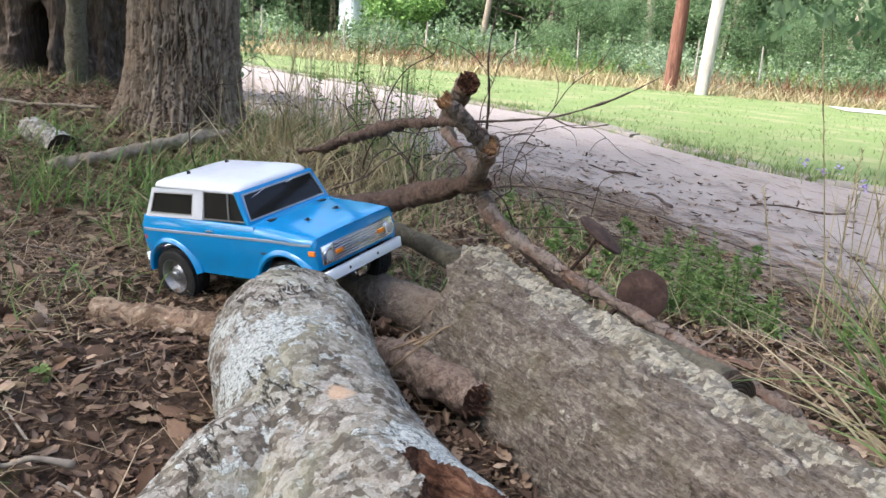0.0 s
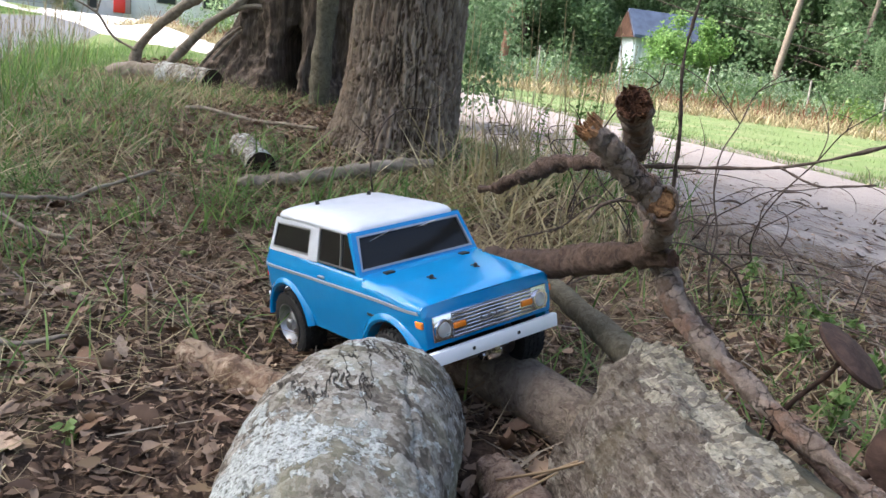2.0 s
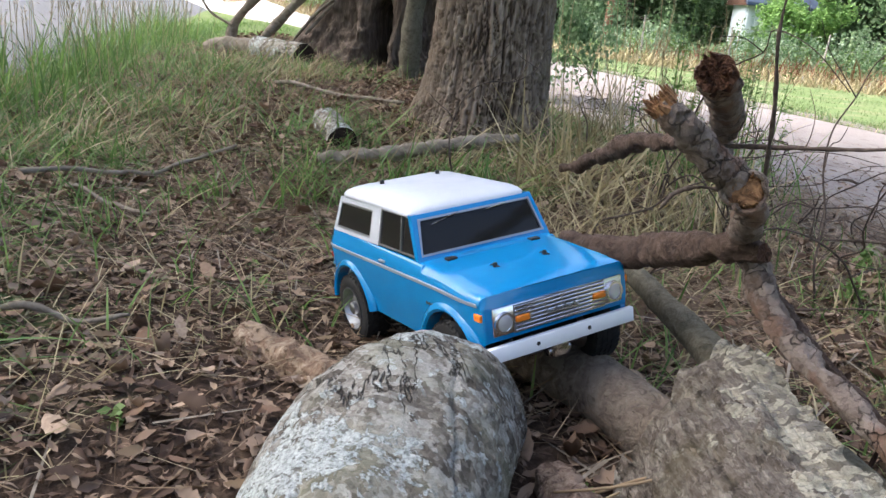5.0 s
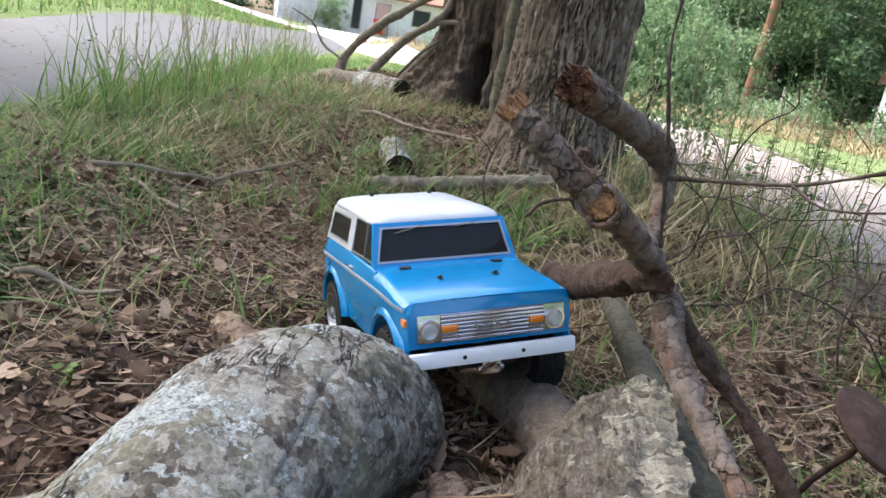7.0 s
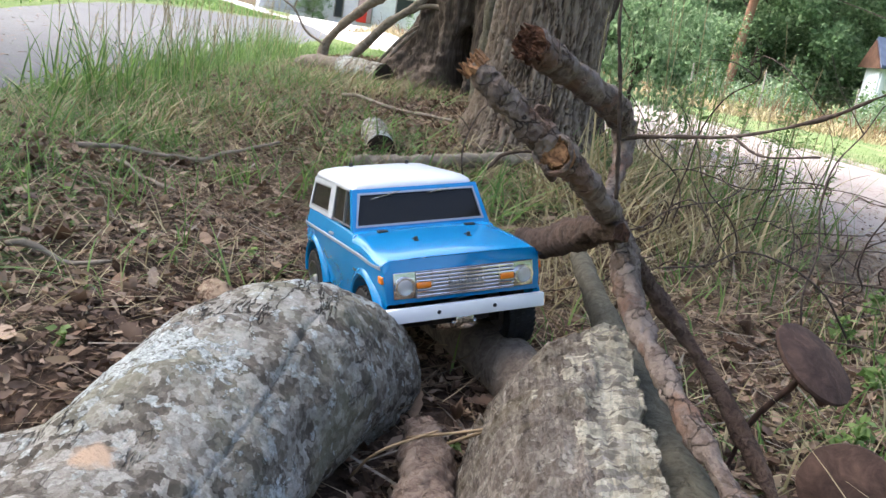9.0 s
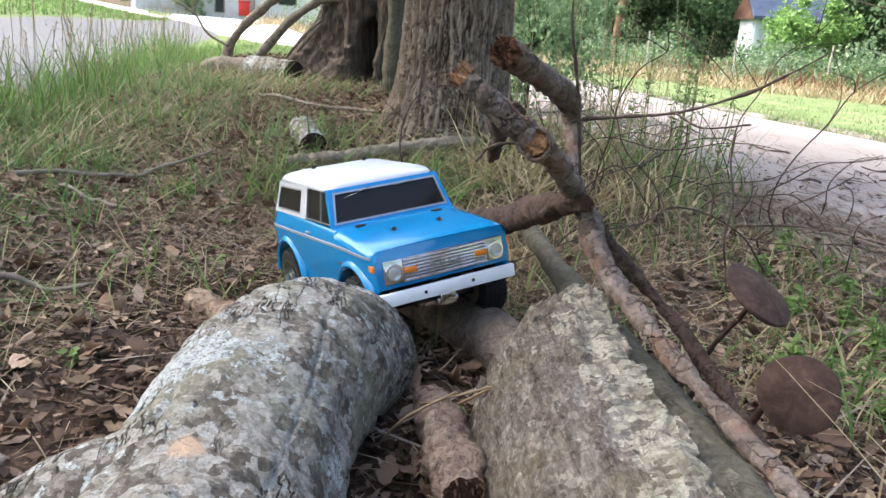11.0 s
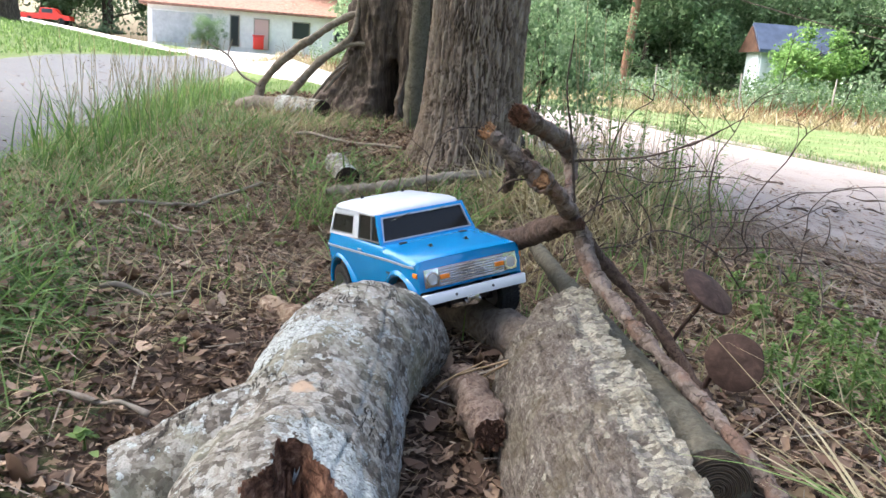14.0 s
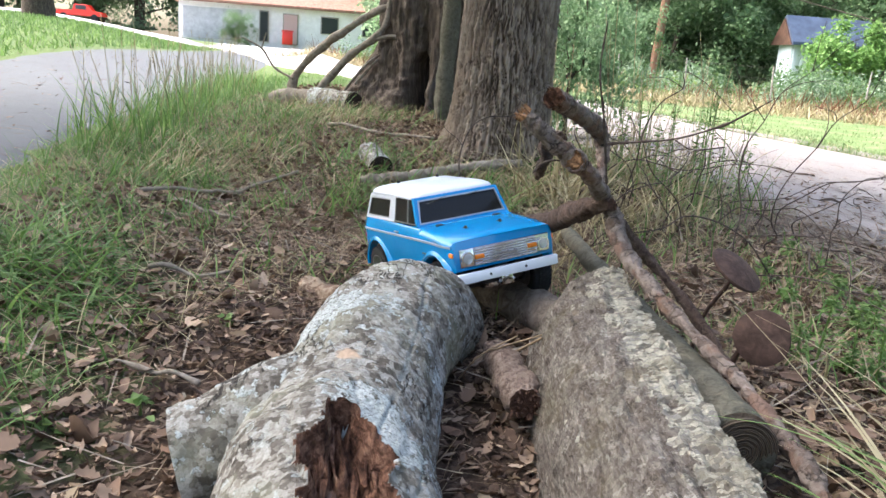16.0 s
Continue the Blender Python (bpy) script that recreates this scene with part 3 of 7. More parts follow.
def lichen_log():
    t = thing("fallen_log", "forked fallen log with grey bark and pale lichen patches", "log")
    main = [(-.178, 1.09, .03, .064), (-.176, 1.075, .033, .078), (-.168, 1.01, .05, .09), (-.154, .93, .067, .094), (-.119, .82, .054, .095),
            (-.066, .7, .022, .099), (-.008, .59, .022, .105), (.048, .515, .01, .108), (.088, .462, -.002, .104)]

    def bump(v, n, u, g):
        x = .007 * fbm(v, 7) + .0035 * fbm(v, 30) + .0012 * fbm(v, 110, 2)
        crack = abs(noise.noise(Vector((v[0] * 14 + v[1] * 6, v[1] * 3, v[2] * 14))))
        x -= .0035 * max(0, 1 - crack * 26)
        hole = rot_hole(v)
        if n[2] > -.2 and hole < 1.35:
            s, d = v[0] * .63 - v[1] * .777, v[0] * .777 + v[1] * .63
            fibre = noise.noise(Vector((d * 190, s * 14, 2))) + .7 * noise.noise(Vector((d * 70, s * 22, 5)))
            x -= ss(1.15, .7, hole) * (.034 + .017 * fibre + .008 * noise.noise(Vector(v) * 45))
            x += .004 * ss(1.35, 1.15, hole)
        return x
    me = log_mesh("trunk", main, 380, 230, MAT["lichen"], MAT["rot"], bump)
    cores = [rot_hole(f.center) for f in me.polygons]
    for f, h in zip(me.polygons, cores):
        if f.center.z > .0 and h < 1.17:
            f.material_index = 1
    part("trunk", me, None, t)
    limb = [(-.1, .79, .035, .07), (-.12, .73, .026, .08), (-.145, .68, .015, .078), (-.172, .638, .003, .07), (-.196, .609, -.006, .0645), (-.213, .591, -.012, .0625)]
    part("limb", log_mesh("limb", limb, 60, 70, MAT["lichen"], MAT["endgrey"], rough_bark(.006, 9, .003, 35, -.003, 20)), None, t)
    for k in range(26):
        q, side = random.uniform(.02, .13), random.uniform(-.026, .026)
        a = Vector((-.002 + .63 * q + .777 * side, .603 - .777 * q + .63 * side, .083 + abs(side) * .6 - .05 * q + random.uniform(-.008, .006)))
        d = Vector((.63 + random.uniform(-.25, .25), -.777, random.uniform(-.25, .2))).normalized() * random.uniform(.02, .055)
        s1 = d.cross(Vector((0, 0, 1))).normalized() * random.uniform(.0015, .005)
        s2 = Vector((0, 0, random.uniform(.001, .0025)))
        bm = bmesh.new()
        loft(bm, [[a + d * f + (s1 * i + s2 * j) * (1.05 - f * random.uniform(.6, .9)) for i, j in ((-1, -1), (1, -1), (.8, 1), (-.7, 1))] for f in (0, .35, .7, 1)])
        part("rotten_splinter", bm, MAT["rot"], t, "red-brown rotten heartwood splinter")
    return t


def bark_slab():
    """Half of a big log: steep flank towards the gap, nearly flat top, ragged bark edge."""
    t = thing("split_log", "split half log with thick flaky grey-brown bark and ragged edge", "log")
    U, V = Vector((.866, .5, 0)), Vector((.5, -.866, 0))
    prof = [(.6, -.07), (.505, -.06), (.508, .0), (.517, .05), (.528, .09), (.543, .118), (.56, .135), (.585, .147), (.61, .153), (.636, .157), (.64, .149), (.625, .1), (.615, .02), (.6, -.07)]
    n, m = 300, 130
    verts, faces, rim = [], [], []
    P = spline(prof, m)
    for i in range(n):
        for k in range(m):
            u, z = P[k]
            # the far end is broken off at a slant
            ve = -.86 - .105 * ss(.5, .65, u) if z > .08 else -.86 - .02 * ss(.0, .08, z)
            v = ve + (-.215 - ve) * i / (n - 1)
            drop = (v + .72) * -.05
            far = ss(0, 14, i)
            q = U * u + V * v
            if far < 1:
                z = -.05 + (z + .05) * (.93 + .07 * far)
                q = U * u + V * (v + .02 * (1 - far) * noise.noise(q * 30))
            edge = ss(.6, .635, P[k][0]) if P[k][1] > .08 else 0
            up = 1 if P[k][1] > .05 else .3
            z += drop
            h = .006 * fbm((q.x, q.y, z), 11) + .0042 * up * fbm((u * 75, v * 11, z * 30), 1, 3) + .0016 * fbm((q.x, q.y, z), 120, 2)
            h += up * .0028 * noise.cell(Vector((u * 62 + 2 * noise.noise(q * 20), v * 22 + noise.noise(q * 60), 0)))
            jag = edge * (.003 * noise.noise(Vector((v * 70, 1, 0))) + .003 * noise.cell(Vector((v * 57 + 3 * noise.noise(Vector((v * 20, 0, 2))), 4, 0))) + .007 * noise.noise(Vector((v * 22, 7, 0))))
            side = ss(.56, .51, P[k][0])
            q = q + U * (jag - h * side) + Vector((0, 0, z + h * (1 - side)))
            verts.append(q)
            rim.append(ss(.572, .634, P[k][0]) if P[k][1] > .08 else 0)
    for i in range(n - 1):
        for k in range(m - 1):
            a = i * m + k
            faces.append((a, a + 1, a + m + 1, a + m))
    faces.append(tuple(range(m)))
    faces.append(tuple((n - 1) * m + k for k in range(m))[::-1])
    me = raw("bark", verts, faces)
    at = me.attributes.new("rim", "FLOAT", "POINT")
    at.data.foreach_set("value", rim)
    bm = bmesh.new()
    bm.from_mesh(me)
    bmesh.ops.recalc_face_normals(bm, faces=bm.faces)
    bm.to_mesh(me)
    bm.free()
    part("bark", me, MAT["slab"], t)
    return t


def simple_log(name, label, pts, rings, seg, bark, wood, bump, parts="trunk"):
    t = thing(name, label, "log")
    part(parts, log_mesh(name, pts, rings, seg, bark, wood, bump), None, t)
    return t


lichen_log()
bark_slab()
simple_log("wooden_pole", "weathered round pole beside the split log, cut end showing rings",
           [(-.15, 1.56, .11, .0145), (-.03, 1.36, .112, .016), (.11, 1.14, .109, .021), (.225, .95, .105, .03), (.32, .79, .106, .0345), (.332, .77, .106, .0345)], 90, 40, MAT["post"], MAT["endgrey"],
           rough_bark(.002, 20, .001, 70))
def m_rings():
    m, nt, b = nodes_of("cut_wood_rings", .9, spec=.15)
    w = nt.nodes.new("ShaderNodeTexWave")
    w.wave_type, w.rings_direction = "RINGS", "SPHERICAL"
    w.inputs["Scale"].default_value, w.inputs["Distortion"].default_value, w.inputs["Detail"].default_value = 190, 3.5, 3
    nt.links.new(coord(nt), w.inputs["Vector"])
    c = ramp(nt, w.outputs["Fac"], (.2, (.035, .026, .018)), (.8, (.115, .085, .06)))
    col(nt, b, mix(nt, ramp(nt, nz(nt, coord(nt), 60, 4), (.4, 0.0), (.7, .6)), c, (.07, .055, .038)))
    relief(nt, b, w.outputs["Fac"], .6, .002)
    return m


bm = bmesh.new()
ax = Vector((.33, -.56, 0)).normalized()
s1, s2 = ax.cross(Vector((0, 0, 1))).normalized(), Vector((0, 0, 1))
rows = []
for i in range(30):
    r = .034 * i / 29
    rows.append([bm.verts.new(ax * (.0008 * math.sin(i * 1.7) - .002 * (i == 29)) + (s1 * math.cos(j * math.pi / 24) + s2 * math.sin(j * math.pi / 24)) * (r + .0003 * math.sin(j * .7))) for j in range(48)])
for g, h in zip(rows[:-1], rows[1:]):
    for j in range(48):
        bm.faces.new((g[j], h[j], h[(j + 1) % 48], g[(j + 1) % 48]))
bmesh.ops.remove_doubles(bm, verts=bm.verts, dist=.00005)
bmesh.ops.recalc_face_normals(bm, faces=bm.faces)
face = part("cut_face", bm, m_rings(), bpy.data.objects["wooden_pole"], "cut end showing growth rings")
face.matrix_local = Matrix.Translation(Vector((.332, .77, .106)) + ax * .0125)
simple_log("round_log", "smooth grey-brown round log lying under the toy truck",
           [(-.36, 1.4, .03, .034), (-.2, 1.3, .04, .035), (-.06, 1.215, .045, .036), (.03, 1.15, .04, .036), (.1, 1.105, .03, .034)], 60, 40, MAT["pole"], MAT["endgrey"], rough_bark(.002, 15, .001, 60))
simple_log("short_log", "short knobbly log with peeling bark in the gap",
           [(-.045, 1.03, .03, .021), (.0, .97, .035, .024), (.045, .905, .043, .024), (.07, .872, .044, .022), (.078, .862, .044, .02)], 80, 56, MAT["peeling"], MAT["rotten"], rough_bark(.007, 30, .004, 80, -.003, 25))
simple_log("short_log", "short pinkish-brown peeled log half sunk in leaves",
           [(-.475, 1.135, .014, .026), (-.38, 1.105, .018, .027), (-.28, 1.075, .02, .026), (-.2, 1.05, .018, .025)], 50, 36, MAT["pink"], MAT["pink"], rough_bark(.008, 16, .005, 50, -.004, 22))
simple_log("cut_log", "short pale-barked log with a blackened cut end",
           [(-1.065, 2.15, .128, .036), (-1.0, 2.085, .12, .036), (-.918, 2.008, .108, .036)], 30, 32, MAT["lichen"], MAT["enddark"], rough_bark(.003, 20, .0015, 70))
simple_log("dead_branch", "bleached grey branch lying at the tree's foot",
           [(-.9, 1.88, .085, .008), (-.85, 1.92, .093, .014), (-.79, 1.97, .103, .016), (-.71, 2.05, .122, .018), (-.63, 2.14, .138, .018), (-.56, 2.22, .15, .012)], 60, 24, MAT["grey"], MAT["enddark"], rough_bark(.007, 25, .004, 60, -.003, 30))
# solid near-black end caps stand in for the shade inside the hollow
simple_log("hollow_log", "hollow lichen-spotted log lying before the old stump",
           [(-2.14, 3.21, .207, .046), (-1.98, 3.16, .206, .049), (-1.83, 3.11, .205, .049)], 40, 36, MAT["lichen"], MAT["enddark"], rough_bark(.006, 12, .003, 40))


# ---- trees at hand ----
def big_trunk():
    t = thing("tree", "large tree trunk with deeply furrowed grey-brown bark", "tree")
    pts = [(-.757, 2.46, -.02, .265), (-.757, 2.455, .1, .22), (-.754, 2.45, .2, .183), (-.75, 2.45, .35, .163), (-.744, 2.45, .6, .154), (-.715, 2.46, 1.2, .145), (-.66, 2.5, 2.2, .14), (-.6, 2.55, 3.6, .11)]
    c = spline(pts, 330)
    verts, faces, seg, ridge = [], [], 340, []
    for i, (x, y, z, r) in enumerate(c):
        for j in range(seg):
            a = 2 * math.pi * j / seg
            k = Vector((math.cos(a), math.sin(a), 0))
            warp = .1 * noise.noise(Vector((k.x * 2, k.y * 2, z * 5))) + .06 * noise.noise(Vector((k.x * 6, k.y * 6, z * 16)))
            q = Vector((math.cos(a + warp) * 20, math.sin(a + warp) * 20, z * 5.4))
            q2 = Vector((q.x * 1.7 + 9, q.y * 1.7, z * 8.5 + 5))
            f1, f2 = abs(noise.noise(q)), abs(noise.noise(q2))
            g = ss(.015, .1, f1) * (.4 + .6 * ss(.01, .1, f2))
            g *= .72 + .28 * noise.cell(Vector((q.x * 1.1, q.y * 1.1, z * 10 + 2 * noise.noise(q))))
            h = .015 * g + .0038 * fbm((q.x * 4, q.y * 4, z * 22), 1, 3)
            # ridge value also darkens the furrows in the bark colour, as shade would
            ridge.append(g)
            root = ss(.28, .0, z) * .035 * math.cos(a * 5 + 1)
            p = Vector((x, y, z)) + k * (r - .014 + h + root)
            verts.append(p)
    for i in range(len(c) - 1):
        for j in range(seg):
            k = (j + 1) % seg
            faces.append((i * seg + j, i * seg + k, (i + 1) * seg + k, (i + 1) * seg + j))
    me = raw("trunk", verts, faces)
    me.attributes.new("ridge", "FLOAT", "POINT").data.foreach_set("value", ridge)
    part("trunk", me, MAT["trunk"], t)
    return t


def old_stump():
    t = thing("old_tree", "broad dark old trunk with a hollow and flaring roots", "tree")

    def bump(v, n, u, g):
        x = .028 * fbm(v, 3) + .034 * (1 - 2 * abs(noise.noise(Vector((v[0] * 9, v[1] * 9, v[2] * 1.6))))) + .02 * (1 - 2 * abs(noise.noise(Vector((v[0] * 24, v[1] * 24, v[2] * 4))))) + .012 * (1 - 2 * abs(noise.noise(Vector((v[0] * 55, v[1] * 55, v[2] * 7))))) + .008 * fbm(v, 30)
        hol = math.hypot((v[0] + 1.6 + .12 * (v[2] - .3)) / .05, (v[2] - .3) / .16) + .45 * noise.noise(Vector(v) * 9)
        if n[1] < 0 and hol < 1:
            x -= .26 * ss(1, .35, hol)
        return x
    part("trunk", log_mesh("trunk", [(-1.68, 3.75, 0, .6), (-1.66, 3.75, .2, .48), (-1.63, 3.75, .45, .4), (-1.58, 3.75, .9, .37), (-1.37, 3.78, 2.2, .27), (-1.27, 3.8, 4, .2)],
                           240, 260, MAT["old"], MAT["enddark"], bump), None, t)
    bm = bmesh.new()
    r = bmesh.ops.create_uvsphere(bm, u_segments=14, v_segments=8, radius=.035)
    for v in r["verts"]:
        v.co = Vector((-1.7, 3.37, .465)) + Vector((v.co.x * 1.3, v.co.y * .6, v.co.z * .7)) * (1 + .3 * noise.noise(v.co * 40))
    part("bracket_fungus", bm, MAT["birch"], t, "pale bracket fungus")
    return t


big_trunk()
old_stump()
t = thing("slim_tree", "slim olive-brown trunk between the two big trees", "tree")
part("trunk", log_mesh("trunk", [(-1.375, 3.15, .1, .042), (-1.37, 3.16, .6, .037), (-1.34, 3.2, 2.6, .03)], 50, 30, MAT["post"], MAT["post"], rough_bark(.008, 8, .004, 30)), None, t)
t = thing("fallen_limbs", "bare grey fallen limbs leaning on the old trunk", "branch")
for pts in ([(-2.36, 3.28, .19, .026), (-2.34, 3.3, .3, .021), (-2.18, 3.31, .45, .019), (-2.05, 3.33, .54, .018), (-1.93, 3.36, .62, .016), (-1.75, 3.42, .72, .013), (-1.6, 3.46, .88, .01)],
            [(-2.2, 3.27, .2, .02), (-2.14, 3.29, .28, .02), (-2.0, 3.32, .43, .018), (-1.9, 3.34, .5, .018), (-1.84, 3.36, .58, .015), (-1.83, 3.38, .75, .011), (-1.8, 3.4, 1.0, .008)],
            [(-1.9, 3.34, .5, .01), (-1.8, 3.36, .52, .012), (-1.72, 3.4, .5, .008)], [(-2.0, 3.35, .28, .007), (-1.9, 3.38, .4, .007), (-1.8, 3.42, .49, .005)],
            [(-2.08, 3.34, .22, .006), (-1.95, 3.37, .38, .006), (-1.83, 3.4, .47, .004)], [(-1.98, 3.38, .22, .005), (-1.86, 3.41, .36, .005), (-1.75, 3.44, .46, .004)],
            [(-2.34, 3.28, .28, .007), (-2.45, 3.26, .33, .006), (-2.52, 3.24, .42, .005), (-2.62, 3.2, .47, .003)], [(-2.52, 3.24, .42, .004), (-2.5, 3.25, .5, .003)],
            [(-2.42, 3.2, .17, .03), (-2.32, 3.23, .19, .045), (-2.2, 3.25, .19, .042), (-2.12, 3.24, .18, .03)]):
    part("limb", log_mesh("limb", pts, 40, 16, MAT["grey"], MAT["enddark"], lambda v, n, u, g, r=pts[0][3]: r * (.3 * fbm(v, 14) + .15 * fbm(v, 40))), None, t)


# ---- broken branch across the split log ----
def scaly(k=1.0):
    def f(v, n, u, g):
        c = noise.cell(Vector((v[0] * 90, v[1] * 70, v[2] * 90)) + .8 * Vector((noise.noise(Vector(v) * 50), noise.noise(Vector(v) * 55 + Vector((3, 0, 0))), 0)))
        return k * (.0042 * fbm(v, 20) + .0022 * fbm(v, 70, 3) + .0011 * fbm(v, 160, 2) + .001 * c)
    return f


def shards(t, c, axis, r, n, mat, label, longest):
    """Splinters standing out of a broken end, longer towards the rim."""
    ax = Vector(axis).normalized()
    s1 = ax.cross(Vector((0, 0, 1))).normalized()
    s2 = ax.cross(s1)
    for k in range(n):
        a, q = random.uniform(0, 6.3), r * random.random() ** .5
        o = Vector(c) + (s1 * math.cos(a) + s2 * math.sin(a)) * q - ax * .006
        d = (ax + s1 * random.uniform(-.35, .35) + s2 * random.uniform(-.35, .35)).normalized()
        bm = bmesh.new()
        cyl(bm, o, o + d * (.006 + longest * random.uniform(.1, 1) * (.35 + .65 * q / r)), random.uniform(.0018, .0038), .0005, 5)
        part("splinter", bm, mat, t, label if k == 0 else "")


def broken_branch():
    t = thing("broken_branch", "broken crooked branch with scaly bark and splintered tips", "branch")
    main = [(.012, .919, .383, .006), (.022, .925, .374, .0088), (.046, .942, .353, .0092), (.066, .964, .333, .0135), (.071, .985, .32, .0128), (.073, 1.03, .3, .0095), (.066, 1.11, .265, .0115), (.077, 1.116, .245, .012),
            (.09, 1.105, .22, .011), (.11, 1.082, .204, .0098), (.146, 1.04, .187, .009), (.189, .998, .168, .0088), (.228, .955, .157, .0086), (.267, .915, .145, .0085), (.306, .885, .132, .0085), (.345, .835, .118, .0085),
            (.4, .76, .1, .0085), (.47, .63, .07, .008), (.55, .5, .045, .007)]
    part("stem", log_mesh("stem", main, 420, 56, MAT["branch"], MAT["heart"], scaly()), None, t)
    up = [(.068, 1.07, .284, .006), (.05, 1.13, .293, .0075), (.03, 1.19, .31, .0095), (.023, 1.2, .335, .0115), (.027, 1.17, .352, .0122), (.033, 1.09, .372, .0122), (.038, 1.0, .392, .0128), (.04, .962, .4, .0135), (.04, .945, .403, .0125)]
    part("stub", log_mesh("stub", up, 120, 36, MAT["branch"], MAT["rot"], scaly(1.1)), None, t, "decayed upper stub")
    bm = bmesh.new()
    face = Vector((.12, -.97, .15)).normalized()
    mid = Vector((.07, .968, .329))
    cyl(bm, mid, mid + face * .016, .0125, .0115, 24, bevel=.0015)
    bmesh.ops.subdivide_edges(bm, edges=bm.edges, cuts=2, use_grid_fill=True)
    for v in bm.verts:
        v.co += face * (.006 * noise.noise(v.co * 170) - .002)
    part("knot_scar", bm, MAT["heart"], t, "round scar of bare orange wood")
    bm = bmesh.new()
    ax, c0 = face, mid + face * .0135
    s1 = ax.cross(Vector((0, 0, 1))).normalized()
    s2 = ax.cross(s1)
    rings = []
    for i in range(33):
        a = 2 * math.pi * i / 32
        o = s1 * math.cos(a) + s2 * math.sin(a)
        w = .0024 + .0034 * noise.noise(Vector((math.cos(a) * 2.6, math.sin(a) * 2.6, 3)))
        rings.append([c0 + o * (.0132 + .003 * noise.noise(Vector((math.cos(a) * 1.6, math.sin(a) * 1.6, 9))) + w * math.cos(b) * .8) + ax * (w * math.sin(b) * 1.2) for b in np.linspace(0, 2 * math.pi, 9)[:-1]])
    rows = [[bm.verts.new(p) for p in r] for r in rings[:-1]]
    for i in range(32):
        g, h = rows[i], rows[(i + 1) % 32]
        for j in range(8):
            bm.faces.new((g[j], g[(j + 1) % 8], h[(j + 1) % 8], h[j]))
    bmesh.ops.recalc_face_normals(bm, faces=bm.faces)
    shards(t, mid + face * .015, face, .0105, 30, MAT["heart"], "", .004)
    part("bark_collar", bm, MAT["branch"], t, "rolled bark collar round the scar")
    part("limb", log_mesh("limb", [(.04, .985, .355, .005), (-.05, 1.16, .325, .0072), (-.1, 1.29, .295, .008), (-.2, 1.5, .235, .0065), (-.27, 1.66, .2, .003)], 160, 22, MAT["darklimb"], MAT["darklimb"], scaly(1.5)), None, t, "dark decayed side limb")
    part("limb", log_mesh("limb", [(.086, 1.085, .262, .009), (.05, 1.12, .252, .0135), (-.0, 1.18, .225, .016), (-.08, 1.28, .185, .0165), (-.17, 1.4, .15, .013)], 70, 26, MAT["darklimb"], MAT["rotten"], scaly(1.3)), None, t, "thick red-brown side limb")
    part("limb", log_mesh("limb", [(.08, 1.12, .24, .007), (.11, 1.16, .19, .0075), (.17, 1.16, .14, .0072), (.26, 1.09, .08, .007), (.33, .98, .05, .0062), (.4, .86, .03, .0055)], 80, 16, MAT["darklimb"], MAT["darklimb"], scaly()), None, t, "thin dark limb running beside the stem")
    shards(t, (.012, .919, .384), (-.02, -.012, .018), .0085, 26, MAT["heart"], "orange splintered tip", .008)
    shards(t, (.04, .946, .403), (-.004, -.05, .012), .012, 40, MAT["rot"], "crumbling red-brown rot", .011)
    for pts in ([(.076, 1.08, .29, .0016), (.074, 1.06, .345, .0017), (.072, 1.045, .385, .0015), (.066, 1.03, .44, .0013), (.072, 1.02, .5, .001)],
                [(.026, 1.19, .33, .002), (.06, 1.14, .34, .0021), (.11, 1.1, .35, .0019), (.165, 1.075, .362, .0017), (.219, 1.059, .384, .0014), (.25, 1.04, .402, .0011), (.282, 1.025, .424, .0007)],
                [(.16, 1.076, .36, .001), (.19, 1.05, .352, .0008), (.23, 1.04, .36, .0005)],
                [(.058, .975, .325, .0016), (.04, .97, .326, .0016), (.026, .96, .32, .0013), (.018, .955, .308, .0008)]):
        part("twig", log_mesh("twig", pts, 60, 8, MAT["twig"], MAT["twig"], rough_bark(.001, 60, .0005, 200)), None, t)
    return t


broken_branch()
shards(bpy.data.objects["short_log"], (.079, .861, .044), (.5, -.85, .02), .019, 40, MAT["rotten"], "crumbling broken end", .012)


def rusty_disc(m, r, rod):
    t = thing("rusty_disc", "rusty iron disc on a thin bent rod stuck in the ground", "rusty iron", m, "rusty discs by the branch")
    bm = bmesh.new()
    for z, k in ((-.0035, .5), (-.002, .96), (0, 1), (.0025, .985), (.005, .8), (.0075, .5), (.0085, .02)):
        vs = [bm.verts.new((math.cos(a) * r * k * (1 + .07 * noise.noise(Vector((math.cos(a) * 2, math.sin(a) * 2, m.translation.x * 40))) + .02 * noise.noise(Vector((math.cos(a) * 9, math.sin(a) * 9, 3)))), math.sin(a) * r * k, z)) for a in np.linspace(0, 2 * math.pi, 41)[:-1]]
        if z > -.003:
            for j in range(40):
                bm.faces.new((last[j], last[(j + 1) % 40], vs[(j + 1) % 40], vs[j]))
        else:
            bm.faces.new(vs[::-1])
        last = vs
    bm.faces.new(last)
    part("plate", bm, MAT["rust"], t)
    me = log_mesh("rod", rod, 30, 8, MAT["rust"], MAT["rust"], rough_bark(.0008, 80, .0004, 200))
    me.transform(m.inverted())
    part("rod", me, None, t)
    return t


